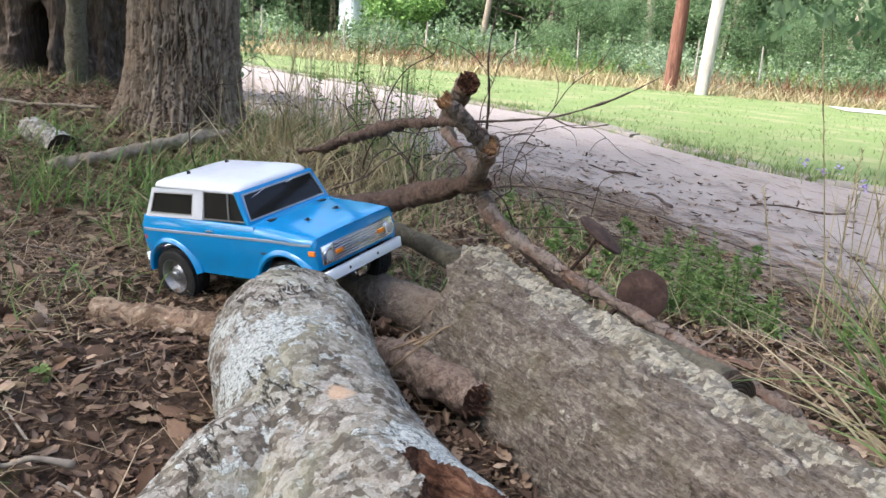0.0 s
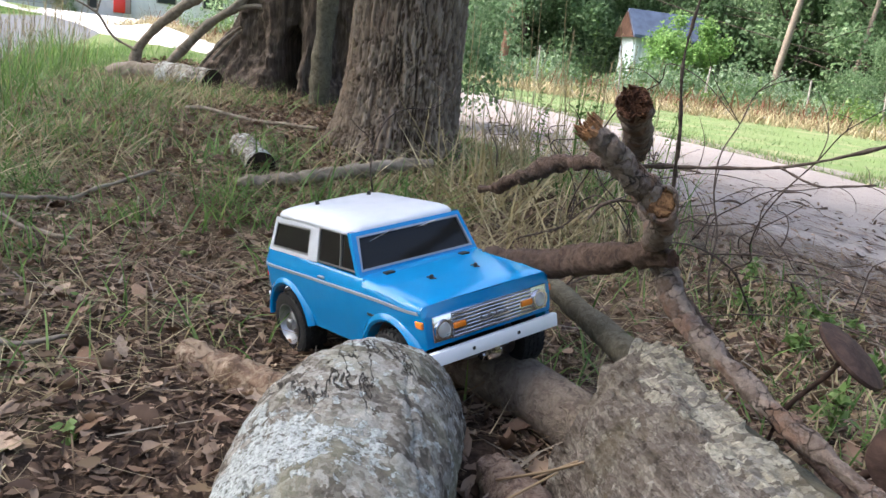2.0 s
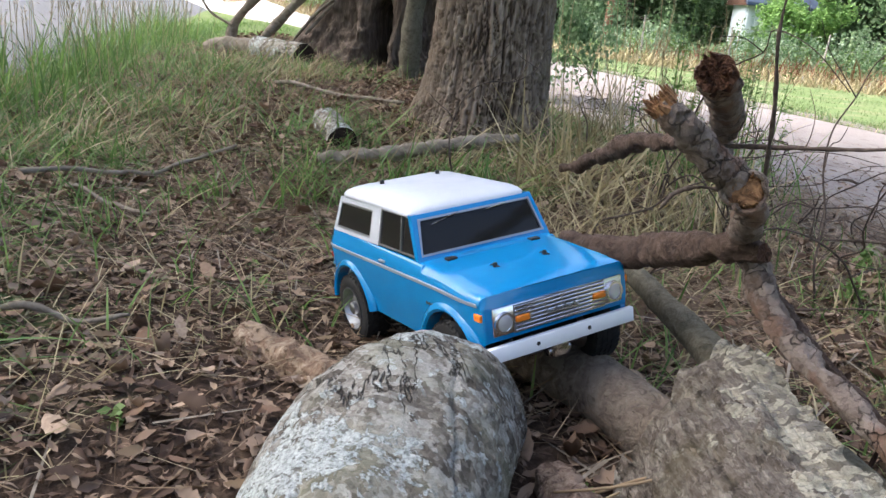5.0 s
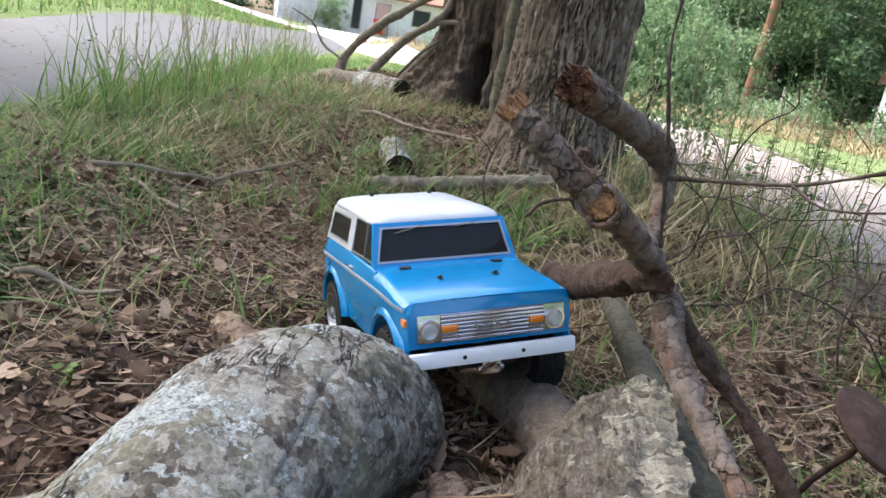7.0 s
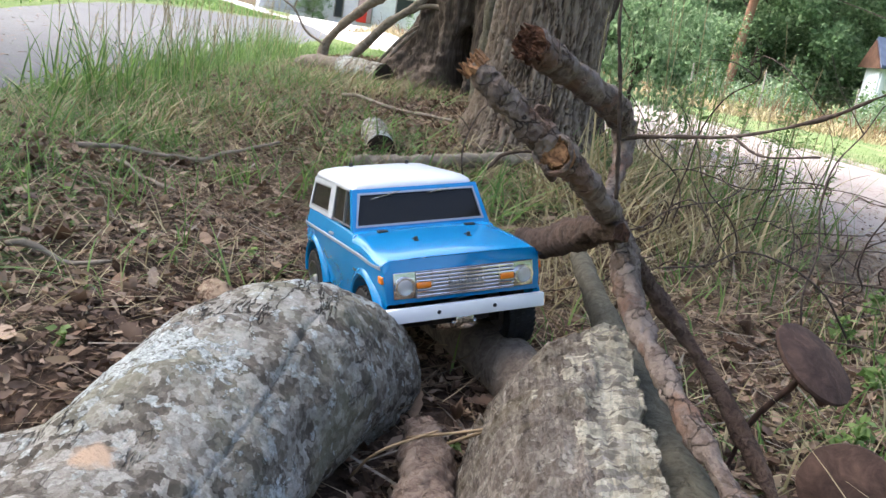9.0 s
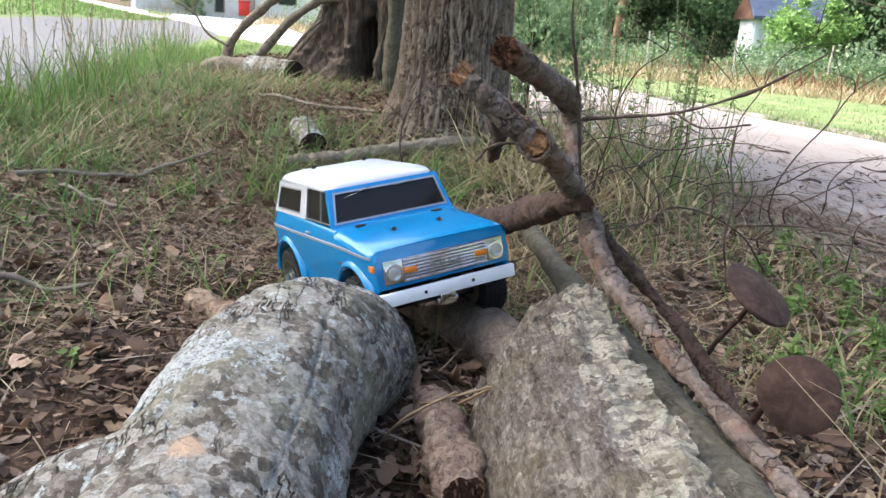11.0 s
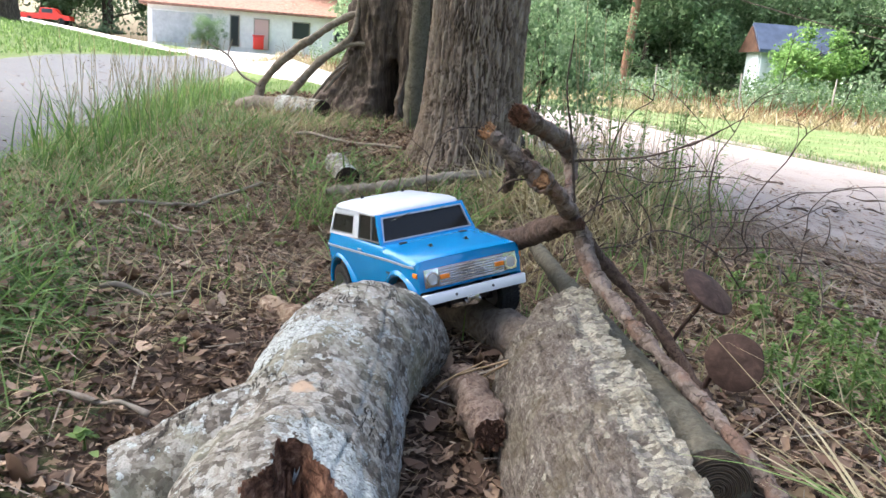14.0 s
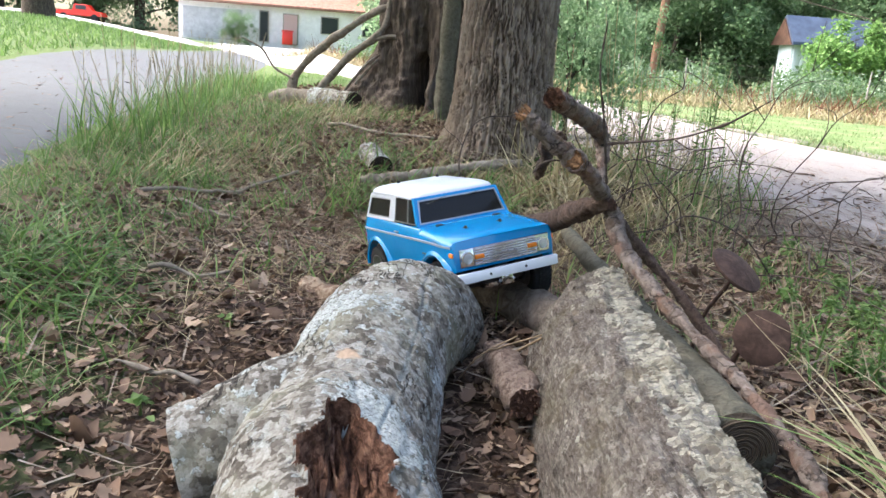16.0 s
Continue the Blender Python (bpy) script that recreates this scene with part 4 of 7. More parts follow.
rusty_disc(look((.255, 1.11, .196), (.255 - .52, 1.11 + .15, .196 - .75)), .038, [(.252, 1.12, .19, .0026), (.242, 1.13, .165, .0026), (.215, 1.15, .11, .0024), (.2, 1.16, .02, .0024)])
rusty_disc(look((.308, 1.042, .133), (.38, 1.6, .0), 0), .035, [(.308, 1.045, .138, .004), (.28, 1.07, .1, .004), (.27, 1.08, .06, .004), (.26, 1.09, .0, .004)])


# ---- toy truck ----
def m_paint(name, c, rough=.22, coat=.6):
    m, nt, b = nodes_of(name, rough, 0, .5)
    v = coord(nt)
    col(nt, b, ramp(nt, nz(nt, v, 35, 5, .7), (.3, tuple(x * .95 for x in c)), (.7, tuple(min(1, x * 1.04) for x in c))))
    nt.links.new(ramp(nt, nz(nt, v, 25, 5, .7), (.35, rough * .8), (.8, rough * 1.4)), b.inputs["Roughness"])
    b.inputs["Coat Weight"].default_value, b.inputs["Coat Roughness"].default_value = coat, .03
    relief(nt, b, nz(nt, v, 9, 2), .08, .004)
    return m


def m_metal(name, c, rough):
    m, nt, b = nodes_of(name, rough, 1.0)
    v = coord(nt)
    col(nt, b, ramp(nt, nz(nt, v, 300, 4), (.3, tuple(x * .8 for x in c)), (.7, c)))
    return m


def m_smoked():
    m, nt, b = nodes_of("smoked_clear_plastic", .12, 0, .22)
    col(nt, b, (.014, .0135, .0125))
    b.inputs["Alpha"].default_value = .97
    return m


def m_lens():
    m, nt, b = nodes_of("clear_lens", .08, 0, .5)
    col(nt, b, (.75, .77, .8))
    b.inputs["Transmission Weight"].default_value = .7
    return m


BLUE = m_paint("glossy_blue_paint", (.0, .185, .44), .18, .3)
WHITE = m_paint("white_painted_body", (.48, .51, .55), .4, .2)
BUMPER = m_paint("satin_white_plastic", (.88, .89, .91), .4, .2)
CHROME = m_metal("bright_chrome", (.8, .8, .82), .16)
SILVER = m_metal("satin_silver_trim", (.4, .41, .43), .42)
BLACK = plain("black_plastic", (.012, .012, .013), .45, 0, .5, .3, 90)
DARK = plain("dark_interior", (.02, .019, .018), .8, 0, .2)
RUBBER = plain("black_tyre_rubber", (.014, .014, .014), .75, 0, .3, .35, 120)
TRIM = plain("dull_grey_trim", (.2, .24, .28), .5, 0, .4)
AMBER = plain("amber_lens", (.75, .2, .02), .2, 0, .6)
REDLENS = plain("red_lens", (.5, .02, .02), .2, 0, .6)
SMOKE = m_smoked()
LENS = m_lens()


def arch(cx, cz, r, a0, a1, n):
    return [(cx + r * math.cos(radians(a0 + (a1 - a0) * i / n)), cz + r * math.sin(radians(a0 + (a1 - a0) * i / n))) for i in range(n + 1)]


def half_width(x, z):
    """Half the body's width: fullest at the trim line, drawn in at the belt, the sill and the nose."""
    w = .0935 - .0065 * ss(.122, .143, z) - .005 * ss(.1, .055, z)
    w -= .004 * ss(.15, .195, x) + .005 * ss(-.17, -.195, x)
    return w


def body_shell():
    """Tub with two wheel arches: the side outline carried across the width."""
    fr, rr = (.126, .047, .056), (-.126, .047, .056)
    lower = [(.192, .082), (.186, .079)] + arch(*fr[:2], fr[2], 35, 172, 16)[0:] + [(.066, .056), (-.066, .056)] + arch(*rr[:2], rr[2], 8, 150, 16) + [(-.183, .078), (-.192, .083)]
    upper = []
    for x, z in lower:
        top = .1425 - .0025 * ss(.045, .075, x) - .0125 * max(0, (x - .055) / .137)
        upper.append((x, top))
    bm = bmesh.new()
    lv = 9
    for s in (1, -1):
        grid = []
        for (x, z), (_, zt) in zip(lower, upper):
            colm = []
            for k in range(lv):
                f = k / (lv - 1)
                zz = z + (zt - z) * f
                xx = x
                if x > .187:
                    xx = .1905 - .003 * f ** 3
                if x < -.18:
                    xx = x - .003 * math.sin(f * math.pi)
                colm.append(bm.verts.new((xx, s * half_width(x, zz), zz)))
            grid.append(colm)
        for a, b in zip(grid[:-1], grid[1:]):
            for k in range(lv - 1):
                q = (a[k], b[k], b[k + 1], a[k + 1])
                bm.faces.new(q if s > 0 else q[::-1])
        if s > 0:
            left = grid
        else:
            right = grid
    # front and back walls, then the deck from side to side
    for g, h in ((left[0], right[0]), (left[-1], right[-1])):
        for k in range(lv - 1):
            bm.faces.new((g[k], h[k], h[k + 1], g[k + 1]))
    nw = 10
    prev = None
    for a, b in zip(left, right):
        row = [a[-1]]
        p, q = a[-1].co, b[-1].co
        for i in range(1, nw):
            f = i / nw
            c = p.lerp(q, f)
            if c.x > .05:
                c.z += .0028 * (1 - abs(2 * f - 1) ** 3) * ss(.05, .08, c.x) * ss(.2, .17, c.x)
            row.append(bm.verts.new(c))
        row.append(b[-1])
        if prev:
            for i in range(nw):
                bm.faces.new((prev[i], prev[i + 1], row[i + 1], row[i]))
        prev = row
    bmesh.ops.remove_doubles(bm, verts=bm.verts, dist=.0002)
    bmesh.ops.recalc_face_normals(bm, faces=bm.faces)
    es = [e for e in bm.edges if len(e.link_faces) == 2 and e.calc_face_angle(0) > radians(38)]
    nose = [e for e in es if all(v.co.z > .115 and v.co.x > .066 for v in e.verts)]
    bmesh.ops.bevel(bm, geom=[e for e in es if e not in set(nose)], offset=.0032, segments=3, affect="EDGES", profile=.6)
    nose = [e for e in bm.edges if e.is_valid and len(e.link_faces) == 2 and e.calc_face_angle(0) > radians(38) and all(v.co.z > .115 and v.co.x > .06 for v in e.verts)]
    bmesh.ops.bevel(bm, geom=nose, offset=.0085, segments=5, affect="EDGES", profile=.5)
    return bm


def flare(cx, s):
    """A raised lip round a wheel arch."""
    bm = bmesh.new()
    rings = []
    a0, a1 = (24, 172) if cx > 0 else (8, 176)
    for i in range(21):
        a = radians(a0 + (a1 - a0) * i / 20)
        ca, sa = math.cos(a), math.sin(a)
        r0, r1 = .0545, .066
        w = half_width(cx, .08)
        ring = []
        for r, y in ((r0, w - .012), (r0, w + .0035), (r0 + .003, w + .0055), (r0 + .0085, w + .0035), (r1, w - .001), (r1 - .001, w - .006)):
            ring.append((cx + r * ca, s * y, .047 + r * sa * .98))
        rings.append(ring)
    loft(bm, rings)
    return bm


def roof_shell():
    """White hard top: rounded lid with side walls above the belt."""
    bm = bmesh.new()
    # lid, as rings of a rounded oblong growing outward and down
    def oblong(x0, x1, w, r, z, n=7):
        out = []
        for cx, cy, a in ((x1 - r, w - r, 0), (x0 + r, w - r, 90), (x0 + r, -w + r, 180), (x1 - r, -w + r, 270)):
            for i in range(n):
                g = radians(a + 90 * i / (n - 1))
                out.append((cx + r * math.cos(g), cy + r * math.sin(g), z))
        return out
    rings = [oblong(-.158, .036, .079, .018, .1865), oblong(-.16, .0375, .0805, .019, .1885), oblong(-.1595, .0372, .08, .019, .1915), oblong(-.157, .035, .0775, .019, .1945), oblong(-.152, .0305, .0725, .02, .197),
             oblong(-.144, .023, .0645, .022, .199), oblong(-.125, .006, .047, .02, .2008), oblong(-.09, -.03, .018, .01, .2015)]
    for ring in rings[1:]:
        for i, (x, y, z) in enumerate(ring):
            ring[i] = (x, y, z - .004 * ss(-.02, .04, x) + .0012 * ss(.0, -.12, x))
    loft(bm, rings)
    return bm


def wall(bm, pts, thick, inward):
    """A thin plate through four or more corners, given its inward direction."""
    d = Vector(inward) * thick
    a = [bm.verts.new(p) for p in pts]
    b = [bm.verts.new(Vector(p) + d) for p in pts]
    bm.faces.new(a)
    bm.faces.new(b[::-1])
    n = len(pts)
    for i in range(n):
        k = (i + 1) % n
        bm.faces.new((a[i], b[i], b[k], a[k]))
    bmesh.ops.recalc_face_normals(bm, faces=bm.faces)


def frame_plate(outer, inner, thick, inward):
    """A plate with a hole: bands between an outer and an inner outline."""
    bm = bmesh.new()
    d = Vector(inward) * thick
    n = len(outer)
    A = [[bm.verts.new(Vector(p) + (d if k else Vector())) for p in o] for o in (outer, inner) for k in (0, 1)]
    o0, o1, i0, i1 = A
    for j in range(n):
        k = (j + 1) % n
        bm.faces.new((o0[j], o0[k], i0[k], i0[j]))
        bm.faces.new((o1[j], i1[j], i1[k], o1[k]))
        bm.faces.new((o0[j], o1[j], o1[k], o0[k]))
        bm.faces.new((i0[j], i0[k], i1[k], i1[j]))
    bmesh.ops.recalc_face_normals(bm, faces=bm.faces)
    return bm


def inset(c, dx, dz):
    """Corners of a quad (back-low, back-high, front-high, front-low) drawn in along its plane."""
    a, b, d, e = [Vector(p) for p in c]
    out = []
    for p, q, r in ((a, b, e), (b, a, d), (d, e, b), (e, d, a)):
        out.append(p + (q - p).normalized() * dz + (r - p).normalized() * dx)
    return out


def tyre_mesh(r=.0445, w=.036):
    bm = bmesh.new()
    prof = [(.026, -.013), (.028, -.0165), (.034, -.018), (.0405, -.0172), (.0435, -.0145), (.0445, -.009), (.0446, 0), (.0445, .009), (.0435, .0145), (.0405, .0172), (.034, .018), (.028, .0165), (.026, .013)]
    n = 72
    rows = []
    for i in range(n):
        a = 2 * math.pi * i / n
        rows.append([bm.verts.new((p * math.cos(a), y, p * math.sin(a))) for p, y in prof])
    for i in range(n):
        x, y = rows[i], rows[(i + 1) % n]
        for j in range(len(prof) - 1):
            bm.faces.new((x[j], x[j + 1], y[j + 1], y[j]))
    bmesh.ops.recalc_face_normals(bm, faces=bm.faces)
    # tread blocks, in five staggered rows
    for row, (y0, y1) in enumerate(((-.0172, -.0108), (-.0098, -.0038), (-.003, .003), (.0038, .0098), (.0108, .0172))):
        for i in range(36):
            a = 2 * math.pi * (i + .5 * (row % 2)) / 36
            h = .0018
            rr = .0442 if abs(row - 2) < 2 else .0425
            da = .062
            c = []
            for g, y in ((a - da, y0), (a + da, y0 + .001), (a + da + .03, y1), (a - da + .03, y1 - .001)):
                c.append((g, y))
            lo = [bm.verts.new(((rr - .001) * math.cos(g), y, (rr - .001) * math.sin(g))) for g, y in c]
            hi = [bm.verts.new(((rr + h) * math.cos(g * .94 + a * .06), y * .96, (rr + h) * math.sin(g * .94 + a * .06))) for g, y in c]
            bm.faces.new(hi)
            for j in range(4):
                k = (j + 1) % 4
                bm.faces.new((lo[j], lo[k], hi[k], hi[j]))
    bmesh.ops.recalc_face_normals(bm, faces=bm.faces)
    return finish(bm, "tyre", 30)


def rim_mesh():
    bm = bmesh.new()
    prof = [(.0275, .0165), (.0285, .0185), (.027, .0185), (.0245, .012), (.0225, .006), (.0175, .0065), (.014, .011), (.0105, .0125), (.0085, .0125), (.008, .0175), (.0055, .019), (.0005, .019)]
    n = 40
    rows = []
    for i in range(n):
        a = 2 * math.pi * i / n
        rows.append([bm.verts.new((p * math.cos(a), y, p * math.sin(a))) for p, y in prof])
    for i in range(n):
        x, y = rows[i], rows[(i + 1) % n]
        for j in range(len(prof) - 1):
            bm.faces.new((x[j], y[j], y[j + 1], x[j + 1]))
    for i in range(10):
        a = 2 * math.pi * i / 10
        c = Vector((math.cos(a) * .0195, .0066, math.sin(a) * .0195))
        cyl(bm, c, c + Vector((0, .0006, 0)), .003, .003, 10)
    cyl(bm, (0, -.013, 0), (0, .006, 0), .026, .0265, 40)
    bmesh.ops.recalc_face_normals(bm, faces=bm.faces)
    return finish(bm, "rim", 30)


def toy_truck():
    R = Matrix.Rotation(Vector((.1041, -.1730, -.5900)).length, 4, Vector((.1041, -.1730, -.5900)).normalized())
    t = thing("toy_truck", "blue radio-controlled toy truck with white hard top, nose on logs", "toy truck", Matrix.Translation((-.2301, 1.2499, .0316)) @ R)
    body = part("body", body_shell(), BLUE, t, "glossy blue body shell", 30)
    for cx in (.126, -.126):
        for s in (1, -1):
            part("wheel_arch_flare", flare(cx, s), BLUE, body, angle=40)
    # hard top and its side walls
    roof = part("roof", roof_shell(), WHITE, t, "white rounded hard top with black body pins", 40)
    for s in (1, -1):
        c = [(-.178, s * .0875, .1425), (-.158, s * .0795, .188), (-.035, s * .0795, .188), (-.04, s * .0875, .1425)]
        inn = [(-.168, s * .0865, .1475), (-.1545, s * .0805, .1815), (-.0585, s * .0805, .1815), (-.064, s * .0865, .1475)]
        part("side_wall", frame_plate(c, inn, .0025, (0, -s, 0)), WHITE, roof)
        q = part("quarter_window", frame_plate(inset(inn, -.0005, -.0005), inset(inn, .0022, .0022), .003, (0, -s, 0)), SILVER, t)
        bm = bmesh.new()
        wall(bm, [Vector(p) + Vector((0, -s * .0012, 0)) for p in inn], .001, (0, -s, 0))
        part("pane", bm, SMOKE, q)
        # door window with its vent pane
        d = [(-.038, s * .0872, .1435), (-.034, s * .08, .187), (.034, s * .0795, .1855), (.056, s * .0872, .1435)]
        w = part("door_window", frame_plate(inset(d, 0, 0), inset(d, .002, .002), .0025, (0, -s, 0)), SILVER, t)
        bm = bmesh.new()
        wall(bm, [Vector(p) + Vector((0, -s * .0012, 0)) for p in d], .001, (0, -s, 0))
        part("pane", bm, SMOKE, w)
        bm = bmesh.new()
        wall(bm, [(.018, s * .0878, .1435), (.018, s * .0808, .186), (.0205, s * .0808, .186), (.0205, s * .0878, .1435)], .003, (0, -s, 0))
        part("vent_bar", bm, SILVER, w)
        # A pillar
        bm = bmesh.new()
        wall(bm, [(.055, s * .0878, .142), (.033, s * .0802, .187), (.0395, s * .0798, .187), (.0635, s * .0872, .139)], .007, (0, -s, 0))
        part("windscreen_pillar", bm, BLUE, body)
        # trim
        bm = bmesh.new()
        pts = [(x, s * (half_width(x, .121) + .0004), .1218 - .0022 * ss(.1, .185, x)) for x in np.linspace(-.188, .182, 24)]
        rings = [[(x, y + s * o, z + h) for o, h in ((-.001, -.0022), (.0006, -.0017), (.0009, 0), (.0006, .0017), (-.001, .0022))] for x, y, z in pts]
        loft(bm, rings)
        part("side_trim", bm, TRIM, body, "dull grey trim strip")
        bm = bmesh.new()
        box(bm, .1765, .1885, min(s * .088, s * .0925), max(s * .088, s * .0925), .104, .1115, .0012)
        part("side_marker", bm, AMBER, body, "amber side marker")
        bm = bmesh.new()
        box(bm, -.188, -.18, min(s * .086, s * .0915), max(s * .086, s * .0915), .104, .111, .001)
        part("rear_marker", bm, REDLENS, body, "red rear marker")
        bm = bmesh.new()
        for k in range(7):
            box(bm, .083 + k * .0032, .0855 + k * .0032, min(s * .092, s * .0942), max(s * .092, s * .0942), .1, .1035 - .001 * (k % 2), .0003, 1)
        part("badge", bm, BLACK, body, "small dark script badge")
        bm = bmesh.new()
        box(bm, -.03, -.015, min(s * .09, s * .0948), max(s * .09, s * .0948), .1265, .129, .0009)
        part("door_handle", bm, SILVER, body)
        bm = bmesh.new()
        cyl(bm, (-.111, s * .0403, .199), (-.111, s * .0403, .207), .0032, .0026, 12, bevel=.0006)
        cyl(bm, (-.115, s * .0403, .2035), (-.106, s * .0403, .2035), .0008, .0008, 6)
        part("body_pin", bm, BLACK, roof, "black body pin")
        bm = bmesh.new()
        cyl(bm, (.1277, s * .0318, .133), (.1277, s * .0318, .1405), .0028, .0022, 12, bevel=.0005)
        cyl(bm, (.121, s * .0318, .1375), (.136, s * .0318, .1375), .0007, .0007, 6)
        cyl(bm, (.1225, s * .0318 - .003, .1375), (.1225, s * .0318 + .003, .1375), .0007, .0007, 6)
        part("hood_pin", bm, BLACK, body, "black hood pin with wire clip")
        bm = bmesh.new()
        box(bm, .072, .081, s * .055 - .006, s * .055 + .006, .139, .1418, .0006)
        part("cowl_vent", bm, BLACK, body)
        bm = bmesh.new()
        y0, y1, z1 = (-.022, -.06, .175) if s < 0 else (.043, .013, .179)
        cyl(bm, (.0445, y0, .1825), (.0625 - (z1 - .14) * .4925 + .003, y1, z1), .0006, .0005, 6)
        part("wiper", bm, CHROME, body)
    # windscreen
    c = [Vector((.0635, .0868, .1395)), Vector((.0395, .0797, .187)), Vector((.0395, -.0797, .187)), Vector((.0635, -.0868, .1395))]
    n = (c[1] - c[0]).cross(c[3] - c[0]).normalized()
    n = n if n.x < 0 else -n

    def inn(k):
        u, v = (c[3] - c[0]).normalized(), (c[1] - c[0]).normalized()
        return [c[0] + u * k + v * k, c[1] + u * k - v * k, c[2] - u * k - v * k, c[3] - u * k + v * k]
    part("windscreen_frame", frame_plate(c, inn(.0055), .005, n), BLUE, body)
    ws = part("windscreen", frame_plate(inn(.0053), inn(.0078), .0042, n), SILVER, t)
    for v in ws.data.vertices:
        v.co -= n * .0006
    bm = bmesh.new()
    wall(bm, [p + n * .002 for p in inn(.006)], .001, n)
    part("pane", bm, SMOKE, ws)
    # dark inside, seat backs
    bm = bmesh.new()
    box(bm, -.15, .04, -.07, .07, .1435, .16, .004)
    for y in (-.032, .032):
        box(bm, -.03, -.015, y - .02, y + .02, .16, .178, .004)
    part("interior", bm, DARK, t)
    # grille
    bm = bmesh.new()
    box(bm, .186, .1928, -.0808, .0808, .0868, .1158, .002)
    g = part("grille", bm, CHROME, t, "chrome grille with horizontal bars")
    for k in range(7):
        bm = bmesh.new()
        z = .0888 + k * .00395
        box(bm, .192, .1952, -.056, .056, z - .0013, z + .0013, .0006, 1)
        part("grille_bar", bm, CHROME, g)
    bm = bmesh.new()
    for y in (-.0385, -.0195, 0, .0195, .0385):
        box(bm, .1925, .1953, y - .0005, y + .0005, .0868, .1148)
    part("grille_rib", bm, CHROME, g)
    bm = bmesh.new()
    for k in range(11):
        box(bm, .194, .1966, -.02 + k * .0038, -.0175 + k * .0038, .0985, .1025 - .0012 * (k % 3), .0003, 1)
    part("grille_emblem", bm, SILVER, g)
    bm = bmesh.new()
    box(bm, .1915, .1932, -.0565, .0565, .0866, .1146)
    part("grille_backing", bm, m_metal("grille_backing_metal", (.22, .22, .23), .4), g)
    for s in (1, -1):
        bm = bmesh.new()
        y = s * .0683
        cyl(bm, (.189, y, .0997), (.1962, y, .0997), .0118, .0112, 32, bevel=.0009)
        h = part("headlight", bm, CHROME, g, "round chrome headlight")
        bm = bmesh.new()
        r = bmesh.ops.create_uvsphere(bm, u_segments=24, v_segments=12, radius=.0088)
        for v in r["verts"]:
            v.co = Vector((.1955 + max(v.co.x, -.001) * .4, y + v.co.y, .0997 + v.co.z))
        part("lens", bm, LENS, h)
        bm = bmesh.new()
        ya = s * .0478
        box(bm, .1925, .1968, ya - .0078, ya + .0078, .0975, .1038, .001)
        part("turn_signal", bm, AMBER, g, "amber turn signal")
    # bumper
    bm = bmesh.new()
    box(bm, .1895, .1965, -.0925, .0925, .0618, .0777, .0014)
    bp = part("front_bumper", bm, BUMPER, t, "flat white front bumper with two bolt holes")
    # raised black discs in place of the dark inside of the bolt holes
    for s in (1, -1):
        bm = bmesh.new()
        cyl(bm, (.196, s * .0322, .0699), (.1969, s * .0322, .0699), .0022, .0022, 14)
        part("bolt_hole", bm, BLACK, bp)
    bm = bmesh.new()
    box(bm, .176, .19, -.011, .011, .046, .0625, .003)
    cyl(bm, (.183, -.014, .052), (.183, .014, .052), .0045, .0045, 14)
    part("tow_hook", bm, CHROME, t, "chrome tow hook under the bumper")
    bm = bmesh.new()
    box(bm, -.2, -.193, -.088, .088, .064, .078, .0014)
    part("rear_bumper", bm, BUMPER, t)
    # running gear
    bm = bmesh.new()
    box(bm, -.17, .178, -.035, .035, .05, .068, .004)
    part("chassis", bm, BLACK, t)
    for x in (.126, -.126):
        bm = bmesh.new()
        cyl(bm, (x, -.07, .045), (x, .07, .045), .0085, .0085, 18)
        box(bm, x - .014, x + .014, -.02, .016, .033, .058, .005)
        for s in (1, -1):
            cyl(bm, (x, s * .064, .033), (x, s * .064, .058), .007, .007, 12)
            cyl(bm, (x * .93, s * .052, .05), (x * .86, s * .046, .088), .0075, .0075, 14)
            for k in range(7):
                cyl(bm, (x * (.925 - .008 * k), s * (.0515 - .0006 * k), .055 + .0045 * k), (x * (.923 - .008 * k), s * (.0514 - .0006 * k), .0565 + .0045 * k), .009, .009, 12)
        ax = part("axle", bm, BLACK, t, "black axle with coil shocks")
        if x > 0:
            bm = bmesh.new()
            box(bm, x + .0125, x + .0175, -.016, .012, .034, .057, .0015)
            for a, b in (((-.014, .036), (.01, .055)), ((-.014, .055), (.01, .036))):
                cyl(bm, (x + .0178, *a), (x + .0178, *b), .0015, .0015, 8)
            part("cover_plate", bm, CHROME, ax, "chrome cover plate with crossed ribs")
            bm = bmesh.new()
            cyl(bm, (x + .03, -.066, .052), (x + .03, .06, .055), .0022, .0022, 8)
            cyl(bm, (x + .03, -.06, .058), (x + .02, .045, .075), .0016, .0016, 8)
            part("steering_link", bm, SILVER, ax)
            bm = bmesh.new()
            box(bm, x + .012, x + .026, -.016, .012, .036, .058, .004)
            part("differential_cover", bm, m_metal("crumpled_foil", (.85, .85, .87), .22), ax, "shiny silver differential cover")
    ty, ri = tyre_mesh(), rim_mesh()
    for x, steer in ((.126, 0), (-.126, 0)):
        for s in (1, -1):
            w = new("wheel")
            w.parent = t
            w.matrix_local = pose(x, s * .079, .0455, 0, 0, steer + (0 if s > 0 else 180))
            part("tyre", ty, RUBBER, w, "black block-tread tyre")
            part("rim", ri, SILVER, w, "silver steel-look rim")
    return t


toy_truck()


